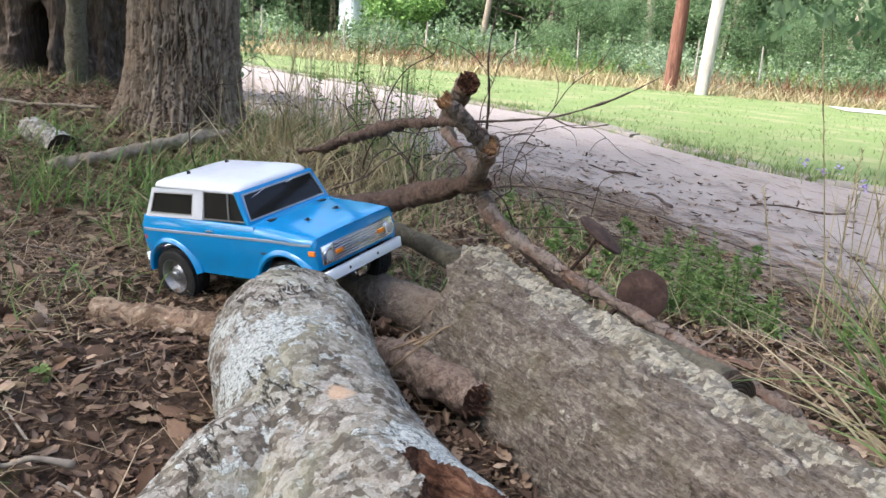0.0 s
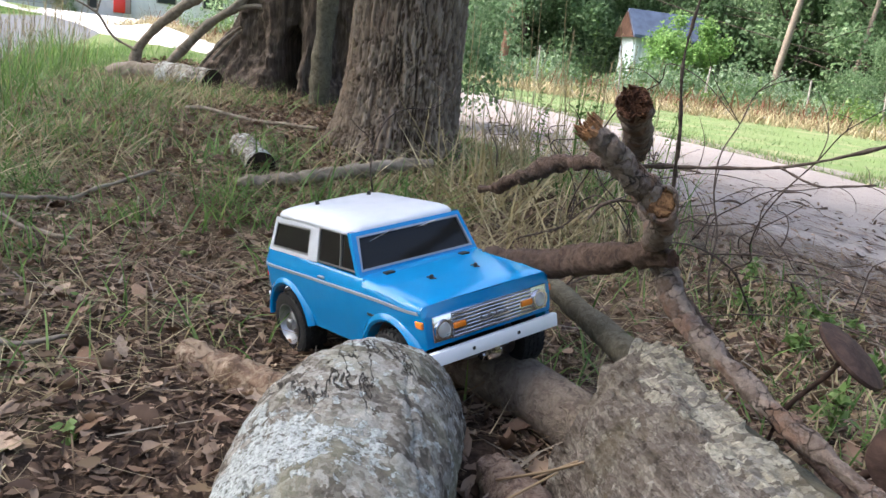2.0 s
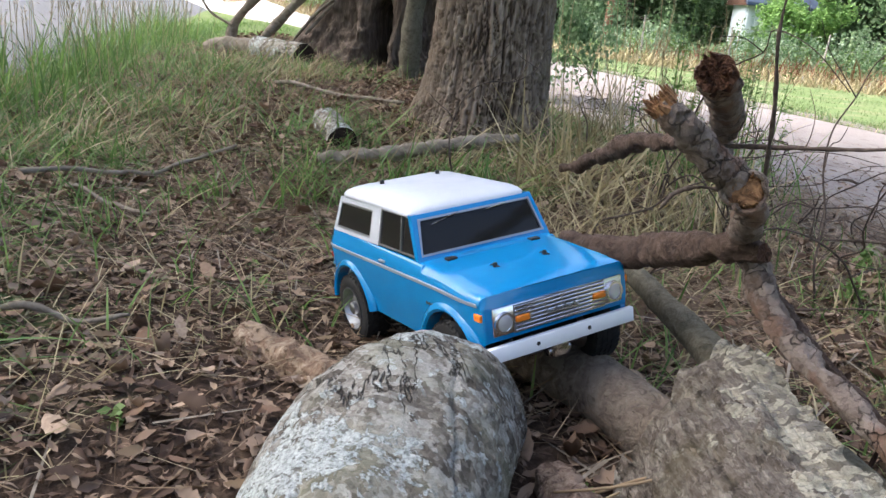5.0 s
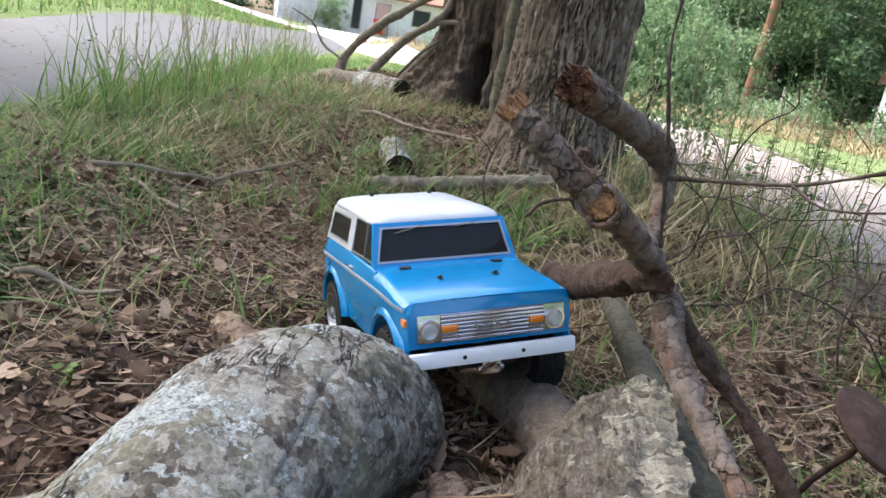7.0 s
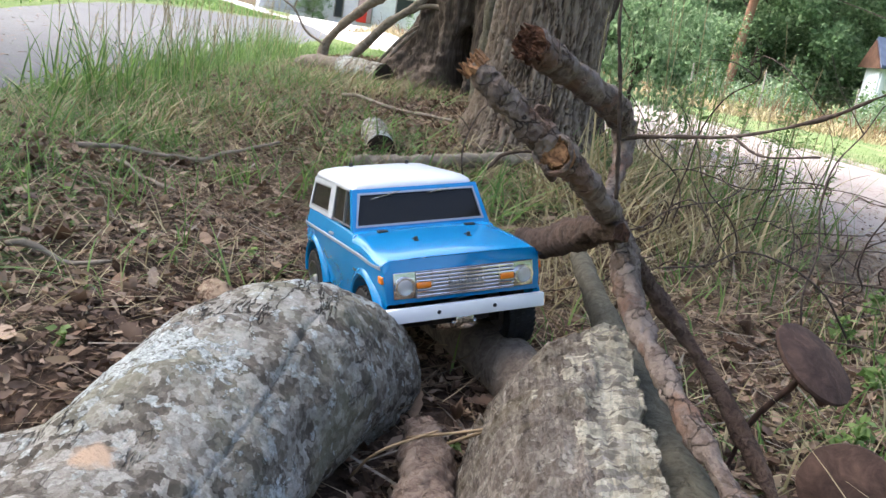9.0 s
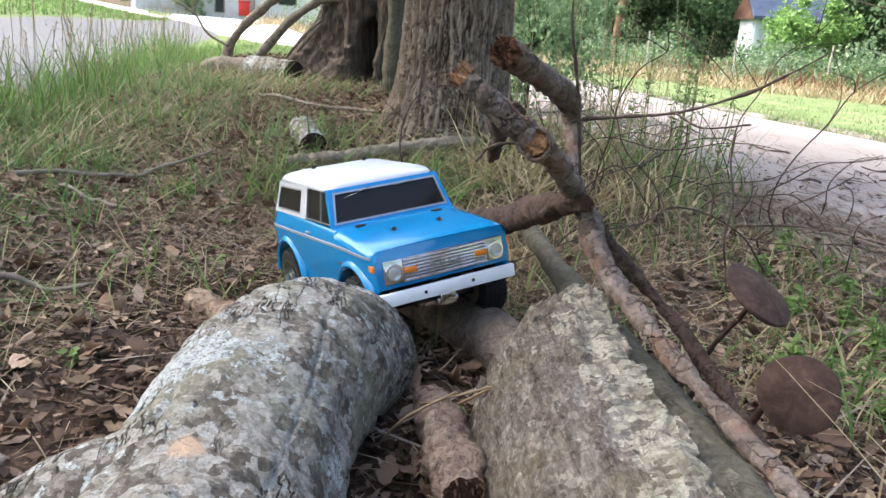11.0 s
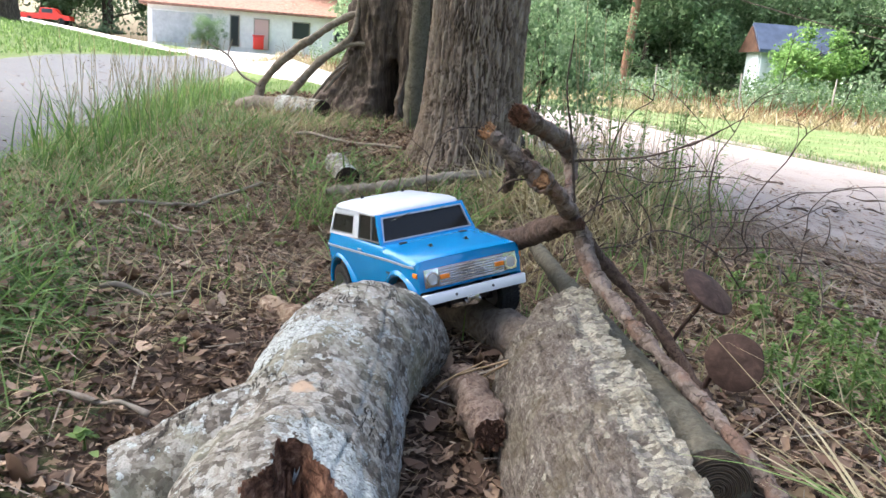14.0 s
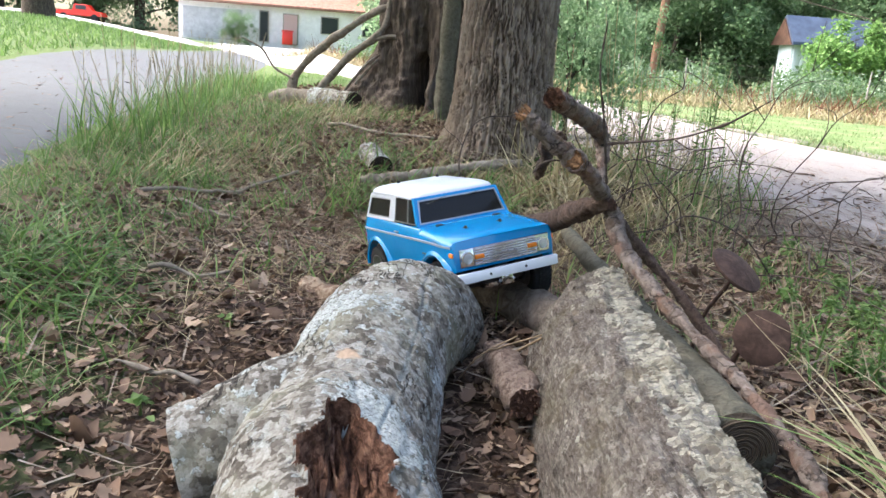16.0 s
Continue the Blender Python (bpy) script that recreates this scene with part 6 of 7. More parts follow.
for a, b, h, r in (((.12, 1.75), (.75, 1.35), .07, .0014), ((.1, 2.2), (.95, 1.75), .09, .0013), ((.3, 1.9), (1.1, 1.55), .05, .0015), ((.2, 2.0), (.6, 2.3), .05, .0014)):
    p = [(a[0] + (b[0] - a[0]) * f, a[1] + (b[1] - a[1]) * f + .03 * math.sin(9 * f), height(a[0] + (b[0] - a[0]) * f, a[1] + (b[1] - a[1]) * f) + .012 + h * math.sin(math.pi * min(1, f * 1.05)), r * (1.2 - .6 * f)) for f in np.linspace(0, 1, 7)]
    t = thing("bent_twig", "thin dark twig arching over the ground", "twig", None, "arching twigs")
    part("stem", log_mesh("stem", p, 40, 6, MAT["twig"], MAT["twig"], rough_bark(.002, 20, .0005, 90)), None, t)
for a, b, r in (((-1.225, 1.385), (-1.07, 1.81), .0052), ((-1.14, 1.42), (-.9, 1.39), .0045), ((-.72, .98), (-.6, 1.06), .004), ((-.34, .74), (-.46, .7), .004), ((-1.5, 2.5), (-1.0, 2.45), .006)):
    p = [(a[0] + (b[0] - a[0]) * f, a[1] + (b[1] - a[1]) * f, height(a[0] + (b[0] - a[0]) * f, a[1] + (b[1] - a[1]) * f) + .024 + .005 * math.sin(8 * f), r * (1.1 - .4 * f)) for f in np.linspace(0, 1, 16)]
    t = thing("stick", "grey dead stick lying on the leaf litter", "stick", None, "sticks in the litter")
    part("stem", log_mesh("stem", p, 30, 8, MAT["grey"], MAT["grey"], rough_bark(.002, 30, .0005, 90)), None, t)
t = thing("dead_vine", "thin dry vine looping in the gap between the logs", "vine")
for p in ([(.0, 1.0, .05, .0015), (.05, .99, .09, .0015), (.075, .96, .1, .0014), (.08, .92, .06, .001)], [(-.03, .98, .05, .0014), (.03, .97, .085, .0013), (.09, 1.0, .11, .0012), (.12, 1.05, .1, .001)], [(-.05, .93, .02, .0014), (-.01, .91, .07, .0013), (.03, .93, .1, .001)]):
    part("tendril", log_mesh("tendril", p, 24, 6, MAT["straw"], MAT["straw"]), None, t)
xy = [(-1.95 - .784 * q - .62 * a, 1.7 - .62 * q + .784 * a) for a, q in zip(U(-3, 9, 900), .05 + 2.6 * U(0, 1, 900) ** 1.5)]
n = len(xy)
V, F = leaf_field(np.array([(x, y, height(x, y, False) + .018) for x, y in xy]), U(.015, .045, n), U(0, 6.3, n), rng.normal(0, .1, n), rng.normal(0, .12, n), rng.normal(.1, .5, n), 5, .3, .12)
stuff("lot_litter", V, F, MAT["chips"], "dead leaves and scraps blown over the paved lot", "leaf litter")
V, F = blade_field(np.array([(x, y, height(x, y, False) + .02) for x, y in xy[:420]]), U(.04, .16, 420), U(.005, .011, 420), U(0, 6.3, 420), rng.normal(1.53, .03, 420), rng.normal(0, .3, 420), 3)
stuff("lot_twigs", V, F, MAT["chips"], "short dark twigs scattered over the paved lot", "twigs")
# larger single leaves on top of the litter
shapes = []
for k in range(6):
    V, F = leaf_field(np.zeros((1, 3)), np.array([1.0]), np.zeros(1), np.zeros(1), np.zeros(1), np.array([U(-.35, .5)]), 9, U(.42, .58), .17)
    me = raw_np("fallen_leaf", V, F, None)
    me.materials.clear()
    shapes.append(me)


def m_leaf_single():
    m, nt, b = nodes_of("single_dead_leaf", .65, spec=.25)
    c = ramp(nt, rnd(nt, False), (0.0, (.075, .042, .025)), (.5, (.18, .105, .062)), (.82, (.3, .2, .13)), (1.0, (.48, .38, .28)))
    c = mix(nt, ramp(nt, nz(nt, coord(nt), 7, 5), (.35, 0.0), (.8, .6)), c, (.1, .06, .04))
    col(nt, b, c)
    return m


SINGLE = m_leaf_single()
for me in shapes:
    me.materials.append(SINGLE)
for x, y in scatter(200, -.95, .75, .38, 1.6, lambda x, y: 1.0 if y < 1.1 else .4):
    ob = new("fallen_leaf", shapes[int(U(0, 6))])
    ob.parent = ground
    s = U(.024, .048)
    ob.matrix_local = pose(x, y, height(x, y) + U(.012, .02), math.degrees(rng.normal(0, .3)), math.degrees(rng.normal(0, .3)), U(0, 360)) @ Matrix.Diagonal((s, s, s, 1))


# ---- beyond: drive edge, lawn, weeds, fence, woods, buildings ----
xy = []
while len(xy) < 26000:
    a = U(-4, 13)
    x, y = drive_xy(a, drive_width(a) - .04 + 7 * U(0, 1) ** 2.2)
    if U(0, 1) < .12 + .88 * ss(.4, .62, patchy(x, y, 1.3, 31)):
        xy.append((x, y))
P = on_ground(xy)
n = len(P)
V, F = blade_field(P, U(.015, .04, n), U(.004, .008, n), U(0, 6.3, n), np.abs(rng.normal(.6, .3, n)), U(.1, .9, n), 2)
stuff("lawn_grass", V, F, MAT["lawn"], "mown bright green lawn beyond the drive", "lawn")
xy = []
while len(xy) < 26000:
    a = U(0, 22.5)
    q = 2.15 + min(6, (24.5 - a) * .9) * U(0, 1)
    xy.append((-1.95 - .784 * q - .62 * a, 1.7 - .62 * q + .784 * a))
P = on_ground(xy)
n = len(P)
V, F = blade_field(P, U(.04, .12, n), U(.01, .022, n), U(0, 6.3, n), np.abs(rng.normal(.7, .4, n)), U(.1, .9, n), 2)
stuff("lawn_grass", V, F, MAT["grass"], "green lawn patch beyond the paved lot", "lawn")

# longer ragged grass hanging over the far edge of the drive
xy = []
while len(xy) < 9000:
    a = U(-3, 9)
    if U(0, 1) < ss(.42, .62, patchy(a, 0, 2.6, 5)):
        xy.append(drive_xy(a, drive_width(a) + .03 + rng.normal(0, .07)))
for mat, some in (("lawn", xy[:4500]), ("grass", xy[4500:7500]), ("drygrass", xy[7500:])):
    n = len(some)
    V, F = blade_field(on_ground(some), U(.03, .085, n), U(.003, .007, n), U(0, 6.3, n), np.abs(rng.normal(.6, .35, n)), U(.1, 1.2, n), 3)
    stuff("edge_grass", V, F, MAT[mat], "ragged grass growing over the kerb of the drive", "grass")

# kerb along the far side of the drive
CONC = m_paving("old_kerb_concrete", (.12, .108, .092), (.21, .19, .165), (.3, .275, .245))
for k in range(9):
    a0 = -3 + 1.35 * k
    bm = bmesh.new()
    o, nn, d = Vector((.3, 2.75, 0)), Vector((.76, .65, 0)), Vector((-.65, .76, 0))
    rings = []
    for i in range(7):
        a = a0 + 1.3 * i / 6
        c = o + d * a + nn * (drive_width(a) - drive_bend(a) + .02 + .05 * noise.noise(Vector((a * 1.7, 0, 0))))
        z = height(c.x, c.y, False)
        rings.append([c + nn * w + Vector((0, 0, z + h + .006 * noise.noise(Vector((a * 9, w * 40, 1))))) for w, h in ((-.06, -.05), (-.06, .005), (-.045, .018), (.045, .022), (.06, .012), (.06, -.05))])
    loft(bm, rings)
    tagged(part("kerb", bm, CONC), "low worn concrete kerb stone edging the drive", "kerb", "kerb stones of the drive")


def far_ground(x, y):
    return height(x, y, False)


ROADMAT = m_paving("bright_concrete_road", (.38, .36, .33), (.5, .48, .45), (.6, .58, .55))
near = [(-3.2, 5.6), (-4.66, 6.2), (-8.1, 9.57), (-12.6, 13.7), (-18.4, 18.7), (-20.2, 17.2), (-19, 13), (-21, 11), (-30, 9)]
far = [(-3.4, 9), (-5.5, 11), (-10, 15), (-16, 24), (-26, 37), (-38, 42), (-52, 44), (-64, 44), (-75, 35)]
bm = bmesh.new()
rows = []
for i in range(65):
    k = min(7, i // 8)
    f = i / 8 - k
    p, q = Vector(near[k]).lerp(Vector(near[k + 1]), f), Vector(far[k]).lerp(Vector(far[k + 1]), f)
    row = []
    for j in range(13):
        v = p.lerp(q, (j / 12) ** 1.5)
        row.append(bm.verts.new((v.x, v.y, far_ground(v.x, v.y) + (.03 if 0 < j < 12 and 0 < i < 64 else -.12))))
    rows.append(row)
for r0, r1 in zip(rows[:-1], rows[1:]):
    for j in range(12):
        bm.faces.new((r0[j], r1[j], r1[j + 1], r0[j + 1]))
bmesh.ops.recalc_face_normals(bm, faces=bm.faces)
if sum(f.normal.z for f in bm.faces) < 0:
    bmesh.ops.reverse_faces(bm, faces=bm.faces)
tagged(part("road_far", bm, ROADMAT), "bright pale road beyond the lawn patch", "road", kind="structure")
bm = bmesh.new()
rows = []
for i in range(21):
    f = i / 20
    x, y = 5.6 + 12 * f, 11.3 - 2.4 * f
    rows.append([bm.verts.new((x + dx * .2, y + dx, far_ground(x, y + dx) + .012)) for dx in (-.5, 0, .5)])
for r0, r1 in zip(rows[:-1], rows[1:]):
    for j in range(2):
        bm.faces.new((r0[j], r1[j], r1[j + 1], r0[j + 1]))
bmesh.ops.recalc_face_normals(bm, faces=bm.faces)
tagged(part("pavement_path", bm, ROADMAT), "pale path crossing the lawn", "path", kind="structure")


def utility_pole(name, label, a, b, r, mat):
    t = thing(name, label, "pole")
    a, b = Vector(a), Vector(b)
    top = a + (b - a).normalized() * 8.5
    part("shaft", log_mesh("shaft", [(*(a - Vector((0, 0, .3))), r), (*a.lerp(top, .5), r * .92), (*top, r * .8)], 40, 20, mat, mat, rough_bark(.008, 4, .004, 20)), None, t)
    return t


utility_pole("utility_pole", "pale whitish bare pole standing on the lawn", (4.01, 12.36, -.04), (4.06, 12.35, 1.3), .098, m_bark("pale_pole", (.25, .225, .19), (.42, .39, .345), (.55, .52, .47), 25, (1, 1, .15), .004))
utility_pole("utility_pole", "red-brown wooden utility pole on the lawn", (3.71, 12.97, -.07), (3.72, 12.98, 1.3), .108, m_bark("red_brown_pole", (.045, .022, .016), (.14, .064, .044), (.25, .135, .1), 30, (1, 1, .12), .006))
utility_pole("utility_pole", "leaning red-brown wooden pole at the wood's edge", (-6.35, 24.1, .3), (-6.2, 24.13, 2.7), .13, m_bark("brown_pole", (.14, .07, .045), (.26, .14, .09), (.36, .22, .16), 14, (1, 1, .12), .006))
for k, (a, b, sag) in enumerate((((-6.2, 24.1, 3.6), (4, 22.5, 1.1), .2), ((-1, 26, 2.7), (12, 20, 1.2), .2), ((-1, 26, 2.5), (12, 20, 1.0), .2))):
    pts = [(*Vector(a).lerp(Vector(b), f).xy, a[2] + (b[2] - a[2]) * f - sag * math.sin(math.pi * f), .012) for f in np.linspace(0, 1, 9)]
    t = thing("power_line", "thin dark overhead cable before the woods", "cable", None, "overhead cables")
    part("cable", log_mesh("cable", pts, 40, 6, MAT["twig"], MAT["twig"]), None, t)


# weedy strip with a wire fence
def kite_field(P, size, g):
    """Small folded-flat leaves far off: one kite at each place, turned every way."""
    n = len(P)
    L = np.array([(-.5, 0, 0), (.0, .3, .04), (.5, 0, 0), (.0, -.3, .04)])
    R = turn(g.uniform(0, 6.3, n), g.normal(.35, .75, n), g.normal(0, .8, n))
    V = (L[None] * size[:, None, None]) @ R.transpose(0, 2, 1) + P[:, None]
    return V.reshape(-1, 3), np.arange(4 * n).reshape(n, 4)


def weedbed(name, label, n, mat, place, h0, h1, w, lean=.2, leafy=0):
    xy = [place() for _ in range(n)]
    P = on_ground(xy)
    if not leafy:
        V, F = blade_field(P, U(h0, h1, n), U(w * .5, w * 1.3, n), U(0, 6.3, n), np.abs(rng.normal(lean, .15, n)), U(.1, .8, n), 3)
    else:
        # leaves up and down each plant
        tall = np.repeat((h0 + (h1 - h0) * np.array([ss(.3, .72, patchy(x, y, .6, 3)) for x, y in xy]) * U(.5, 1.3, n)), leafy)
        Q = np.repeat(P, leafy, 0)
        m = len(Q)
        f = U(.05, 1, m)
        r = .16 * (1.15 - f)
        yaw = U(0, 6.3, m)
        Q = Q + np.stack([np.cos(yaw) * r * U(.2, 1, m), np.sin(yaw) * r * U(.2, 1, m), tall * f], 1)
        V, F = kite_field(Q, w * 1.5 * U(.5, 1.3, m), rng)
    stuff(name, V, F, MAT[mat], label, "weeds")


def band(y0, y1, seed=0):
    def f():
        while True:
            x, y = U(-13, 11), U(0, 1)
            if not seed or rng.random() < ss(.38, .62, patchy(x, y * 4, .55, seed * 5)):
                return x, y0 + (y1 - y0) * y - .16 * x
    return f


MAT["paleweed"] = m_foliage("pale_grey_green_weeds", (.13, .2, .11), (.22, .3, .18), (.34, .42, .29), .7, .35)
weedbed("tall_weeds", "rank green weeds along the fence", 2200, "leaf", band(15.6, 20, 1), .2, .85, .055, .2, 26)
weedbed("tall_weeds", "pale grey-green feathery weeds along the fence", 2600, "paleweed", band(15.2, 18.8, 2), .2, .75, .04, .2, 24)
weedbed("tall_weeds", "bright green weeds along the fence", 1500, "weed", band(15.0, 18.5, 3), .15, .6, .045, .2, 22)
weedbed("dock_stalks", "russet dead dock stalks along the fence", 3600, "redweed", band(14.2, 17.2, 4), .15, .6, .022, .5)
weedbed("dry_fringe", "pale dry grass fringe below the weeds", 13000, "drygrass", band(12.9, 15.8), .1, .36, .02, .7)
RUBBLE = plain("pale_rubble", (.3, .28, .25), .9, 0, .2, .25, 12)
bm = bmesh.new()
for k in range(70):
    x = U(-12, 8)
    y = 14.6 - .16 * x + U(-.3, .5)
    r = bmesh.ops.create_icosphere(bm, subdivisions=1, radius=U(.03, .09), matrix=Matrix.Translation((x, y, far_ground(x, y) + .03)) @ pose(0, 0, 0, U(0, 90), U(0, 90), U(0, 360)) @ Matrix.Diagonal((1.4, 1, .6, 1)))
    for v in r["verts"]:
        v.co += Vector((.03, .02, .03)) * noise.noise(v.co * 9)
tagged(part("rubble", bm, RUBBLE), "pale broken rubble lying along the fence", "rubble", kind="stuff")
FP = plain("grey_fence_wood", (.3, .275, .24), .9, 0, .2, .3, 20)
WIRE = plain("rusty_wire", (.09, .07, .06), .8, .2)
fence = thing("wire_fence", "old wire fence with thin pale wooden posts", "fence")
last = None
for k in range(15):
    x = -11 + 1.55 * k + U(-.4, .4)
    y = 15.6 - .16 * x
    z = far_ground(x, y)
    bm = bmesh.new()
    cyl(bm, (x, y, z - .2), (x + U(-.06, .06), y, z + U(.75, .95)), .017, .014, 8, bevel=.004)
    part("post", bm, FP, fence)
    if last:
        for h in (.3, .55, .75):
            bm = bmesh.new()
            cyl(bm, (last[0], last[1], last[2] + h), (x, y, z + h), .0018, .0018, 4)
            part("wire", bm, WIRE, fence)
    last = (x, y, z)


# ---- trees ----
def crown_mesh(name, n, c, r, leaf, mat, clumps, seed, low=.0):
    """Leaves in clumps of uneven size round the limbs' ends, with gaps between."""
    g = np.random.default_rng(seed)
    cen = g.normal(0, .55, (clumps, 3))
    cen /= np.maximum(1, np.linalg.norm(cen, axis=1))[:, None]
    cen = cen * np.array(r) + np.array(c)
    k = g.integers(0, clumps, n)
    rad = g.uniform(.12, .34, clumps)[k][:, None] * np.array(r)
    d = g.normal(0, .5, (n, 3)) * rad
    P = cen[k] + d
    P[:, 2] = np.maximum(P[:, 2], low)
    V, F = kite_field(P, leaf * g.uniform(.5, 1.3, n), g)
    return raw_np(name, V, F, mat), cen


def tree(name, label, height_, r, leaves, leaf, mat, seed, trunk_r, low, trunk_mat, base=.25):
    t = thing(name, label, "tree")
    me, cen = crown_mesh("crown", leaves, (0, 0, low + (height_ - low) * .5), (r, r, (height_ - low) * .62), leaf, mat, 46, seed, base)
    part("trunk", log_mesh("trunk", [(0, 0, -.3, trunk_r * 1.4), (0, 0, .4, trunk_r), (.1, .05, height_ * .45, trunk_r * .7), (.05, .1, height_ * .9, trunk_r * .2)], 30, 14, trunk_mat, trunk_mat, rough_bark(.02, 2, .01, 8)), None, t)
    for i in range(0, 24, 3):
        p = Vector(cen[i])
        z = max(low * .6 + .4, p.z * .6)
        part("limb", log_mesh("limb", [(0, 0, z, trunk_r * .4), (*Vector((0, 0, z)).lerp(p, .5), trunk_r * .25), (*p, trunk_r * .08)], 10, 7, trunk_mat, trunk_mat), None, t)
    part("crown", me, None, t)
    return t


protos = [tree("wood_tree", "leafy dark green tree of the wood's edge", 11, 3.4, 20000, .22, MAT["leafdark"], 11, .16, 1.2, MAT["old"]),
          tree("wood_tree", "leafy mid-green tree of the wood's edge", 9, 3.0, 20000, .19, MAT["leaf"], 12, .13, .6, MAT["old"]),
          tree("wood_tree", "tall dark tree standing deep in the wood", 14, 4.2, 14000, .3, MAT["leafdark"], 13, .2, .8, MAT["old"]),
          tree("shrub", "bushy bright green shrub before the wood", 2.6, 1.5, 14000, .075, MAT["leaf"], 14, .04, .2, MAT["old"], .05)]


def put(proto, x, y, s, turn_):
    return copy_thing(proto, pose(x, y, far_ground(x, y), 0, 0, turn_) @ Matrix.Diagonal((s, s, s, 1)))


spots = []
for k in range(15):
    x = -17 + 2.9 * k
    spots.append((0 if x > 4 and k % 2 else 1, x + U(-.8, .8), 30 - .12 * x + U(-1.5, 1.5), U(.5, .68)))
for k in range(15):
    x = -26 + 4.4 * k
    spots.append((2 if k % 3 else 0, x + U(-1, 1), 37 - .1 * x + U(-2, 2), U(.7, .95)))
for k in range(14):
    x = -34 + 6 * k
    spots.append((2, x + U(-1, 1), 47 - .1 * x + U(-2, 2), U(1.0, 1.4)))
for k in range(16):
    a = radians(100 + 4.2 * k)
    d = U(72, 92)
    spots.append((2 if k % 2 else 1, d * math.cos(a) - 4, d * math.sin(a), U(1.1, 1.6)))
for k in range(7):
    spots.append((2 if k % 2 else 0, 17 + 3 * k + U(-1, 1), 21 - 3.4 * k + U(-1, 1), U(.9, 1.2)))
# unseen trees behind the camera, added for reflections in the paint
for k in range(9):
    a = radians(190 + 17 * k)
    spots.append((k % 3, 26 * math.cos(a), 26 * math.sin(a), U(.9, 1.2)))
for k in range(10):
    x = -12 + 2.6 * k
    spots.append((1, x + U(-.6, .6), 27.6 - .12 * x + U(-.5, .5), U(.36, .5)))
for k in range(15):
    # behind the house
    spots.append((k % 3, -80 + 3.4 * k + U(-1, 1), 44 + 2.0 * k + U(-2, 2), U(1.0, 1.35)))
used = set()
for kind, x, y, s in spots:
    if kind in used:
        put(protos[kind], x, y, s, U(0, 360))
    else:
        used.add(kind)
        protos[kind].matrix_world = pose(x, y, far_ground(x, y), 0, 0, 40)
first = True
for k in range(15):
    x = -13 + 1.75 * k + U(-.5, .5)
    y = 19.6 - .14 * x + U(-1.0, 1.6)
    if -5.2 < x < 1.2:
        continue
    if first:
        protos[3].matrix_world, first = pose(x, y, far_ground(x, y), 0, 0, 0), False
    else:
        put(protos[3], x, y, U(.5, 1.0), U(0, 360))
for k in range(13):
    x = -17 + 2.8 * k
    put(protos[3], x + U(-.6, .6), 30.5 - .12 * x + U(-1, 1), U(1.2, 1.8), U(0, 360))

# tall leafy understorey that closes the wood's edge behind the shed and the fence
ug = np.random.default_rng(77)
for k in range(17):
    x = -14 + 1.9 * k + ug.uniform(-.5, .5)
    put(protos[3], x, (26.9 if -5.6 < x < 1.6 else 25.2) - .12 * x + ug.uniform(-.5, .5), ug.uniform(1.5, 2.2), ug.uniform(0, 360))


def bare_trunk(x, y, r, label, mat, lean=0.0):
    t = thing("bare_tree", label, "tree")
    z = far_ground(x, y)
    part("trunk", log_mesh("trunk", [(x, y, z - .2, r * 1.25), (x, y, z + 1, r), (x + lean, y, z + 6, r * .8), (x + lean * 1.8, y, z + 11, r * .4)], 30, 14, mat, mat, rough_bark(.02, 2, .01, 8)), None, t)


bare_trunk(-17.9, 12.4, .33, "dark trunk standing on the lawn patch", MAT["old"])
for x, y, r, l in ((1.2, 22.5, .09, .6), (5.4, 21.5, .1, -.3), (7.6, 22, .1, .9), (3.0, 23, .06, .5), (9.5, 19, .13, .5), (-9.5, 25, .12, -.4)):
    bare_trunk(x, y, r, "slender grey trunk at the wood's edge", MAT["grey"], l)

# unseen crown of the big tree overhead, set sunward to half-shade the mound
me, cen = crown_mesh("crown", 7300, (-4.0, .7, 5.0), (3.7, 3.6, 1.3), .22, MAT["leaf"], 84, 21, 3.4)
over = bpy.data.objects["tree"]
part("crown", me, None, over, "unseen leafy crown high overhead, placed to shade the mound")
for i in range(0, 20, 2):
    p = Vector(cen[i])
    part("limb", log_mesh("limb", [(-.62, 2.53, 3.0 + .03 * i, .06), (*(Vector((-.62, 2.53, 3.3)).lerp(p, .5) + Vector((0, 0, .15))), .04), (*p, .012)], 16, 10, MAT["trunk"], MAT["trunk"], rough_bark(.008, 6, .003, 20)), None, over)


# ---- house, shed, pickup ----
def m_boards(name, c):
    m, nt, b = nodes_of(name, .7, spec=.3)
    v = coord(nt)
    cc = ramp(nt, nz(nt, v, 3, 5, .7), (.3, tuple(x * .82 for x in c)), (.7, c))
    col(nt, b, cc)
    return m


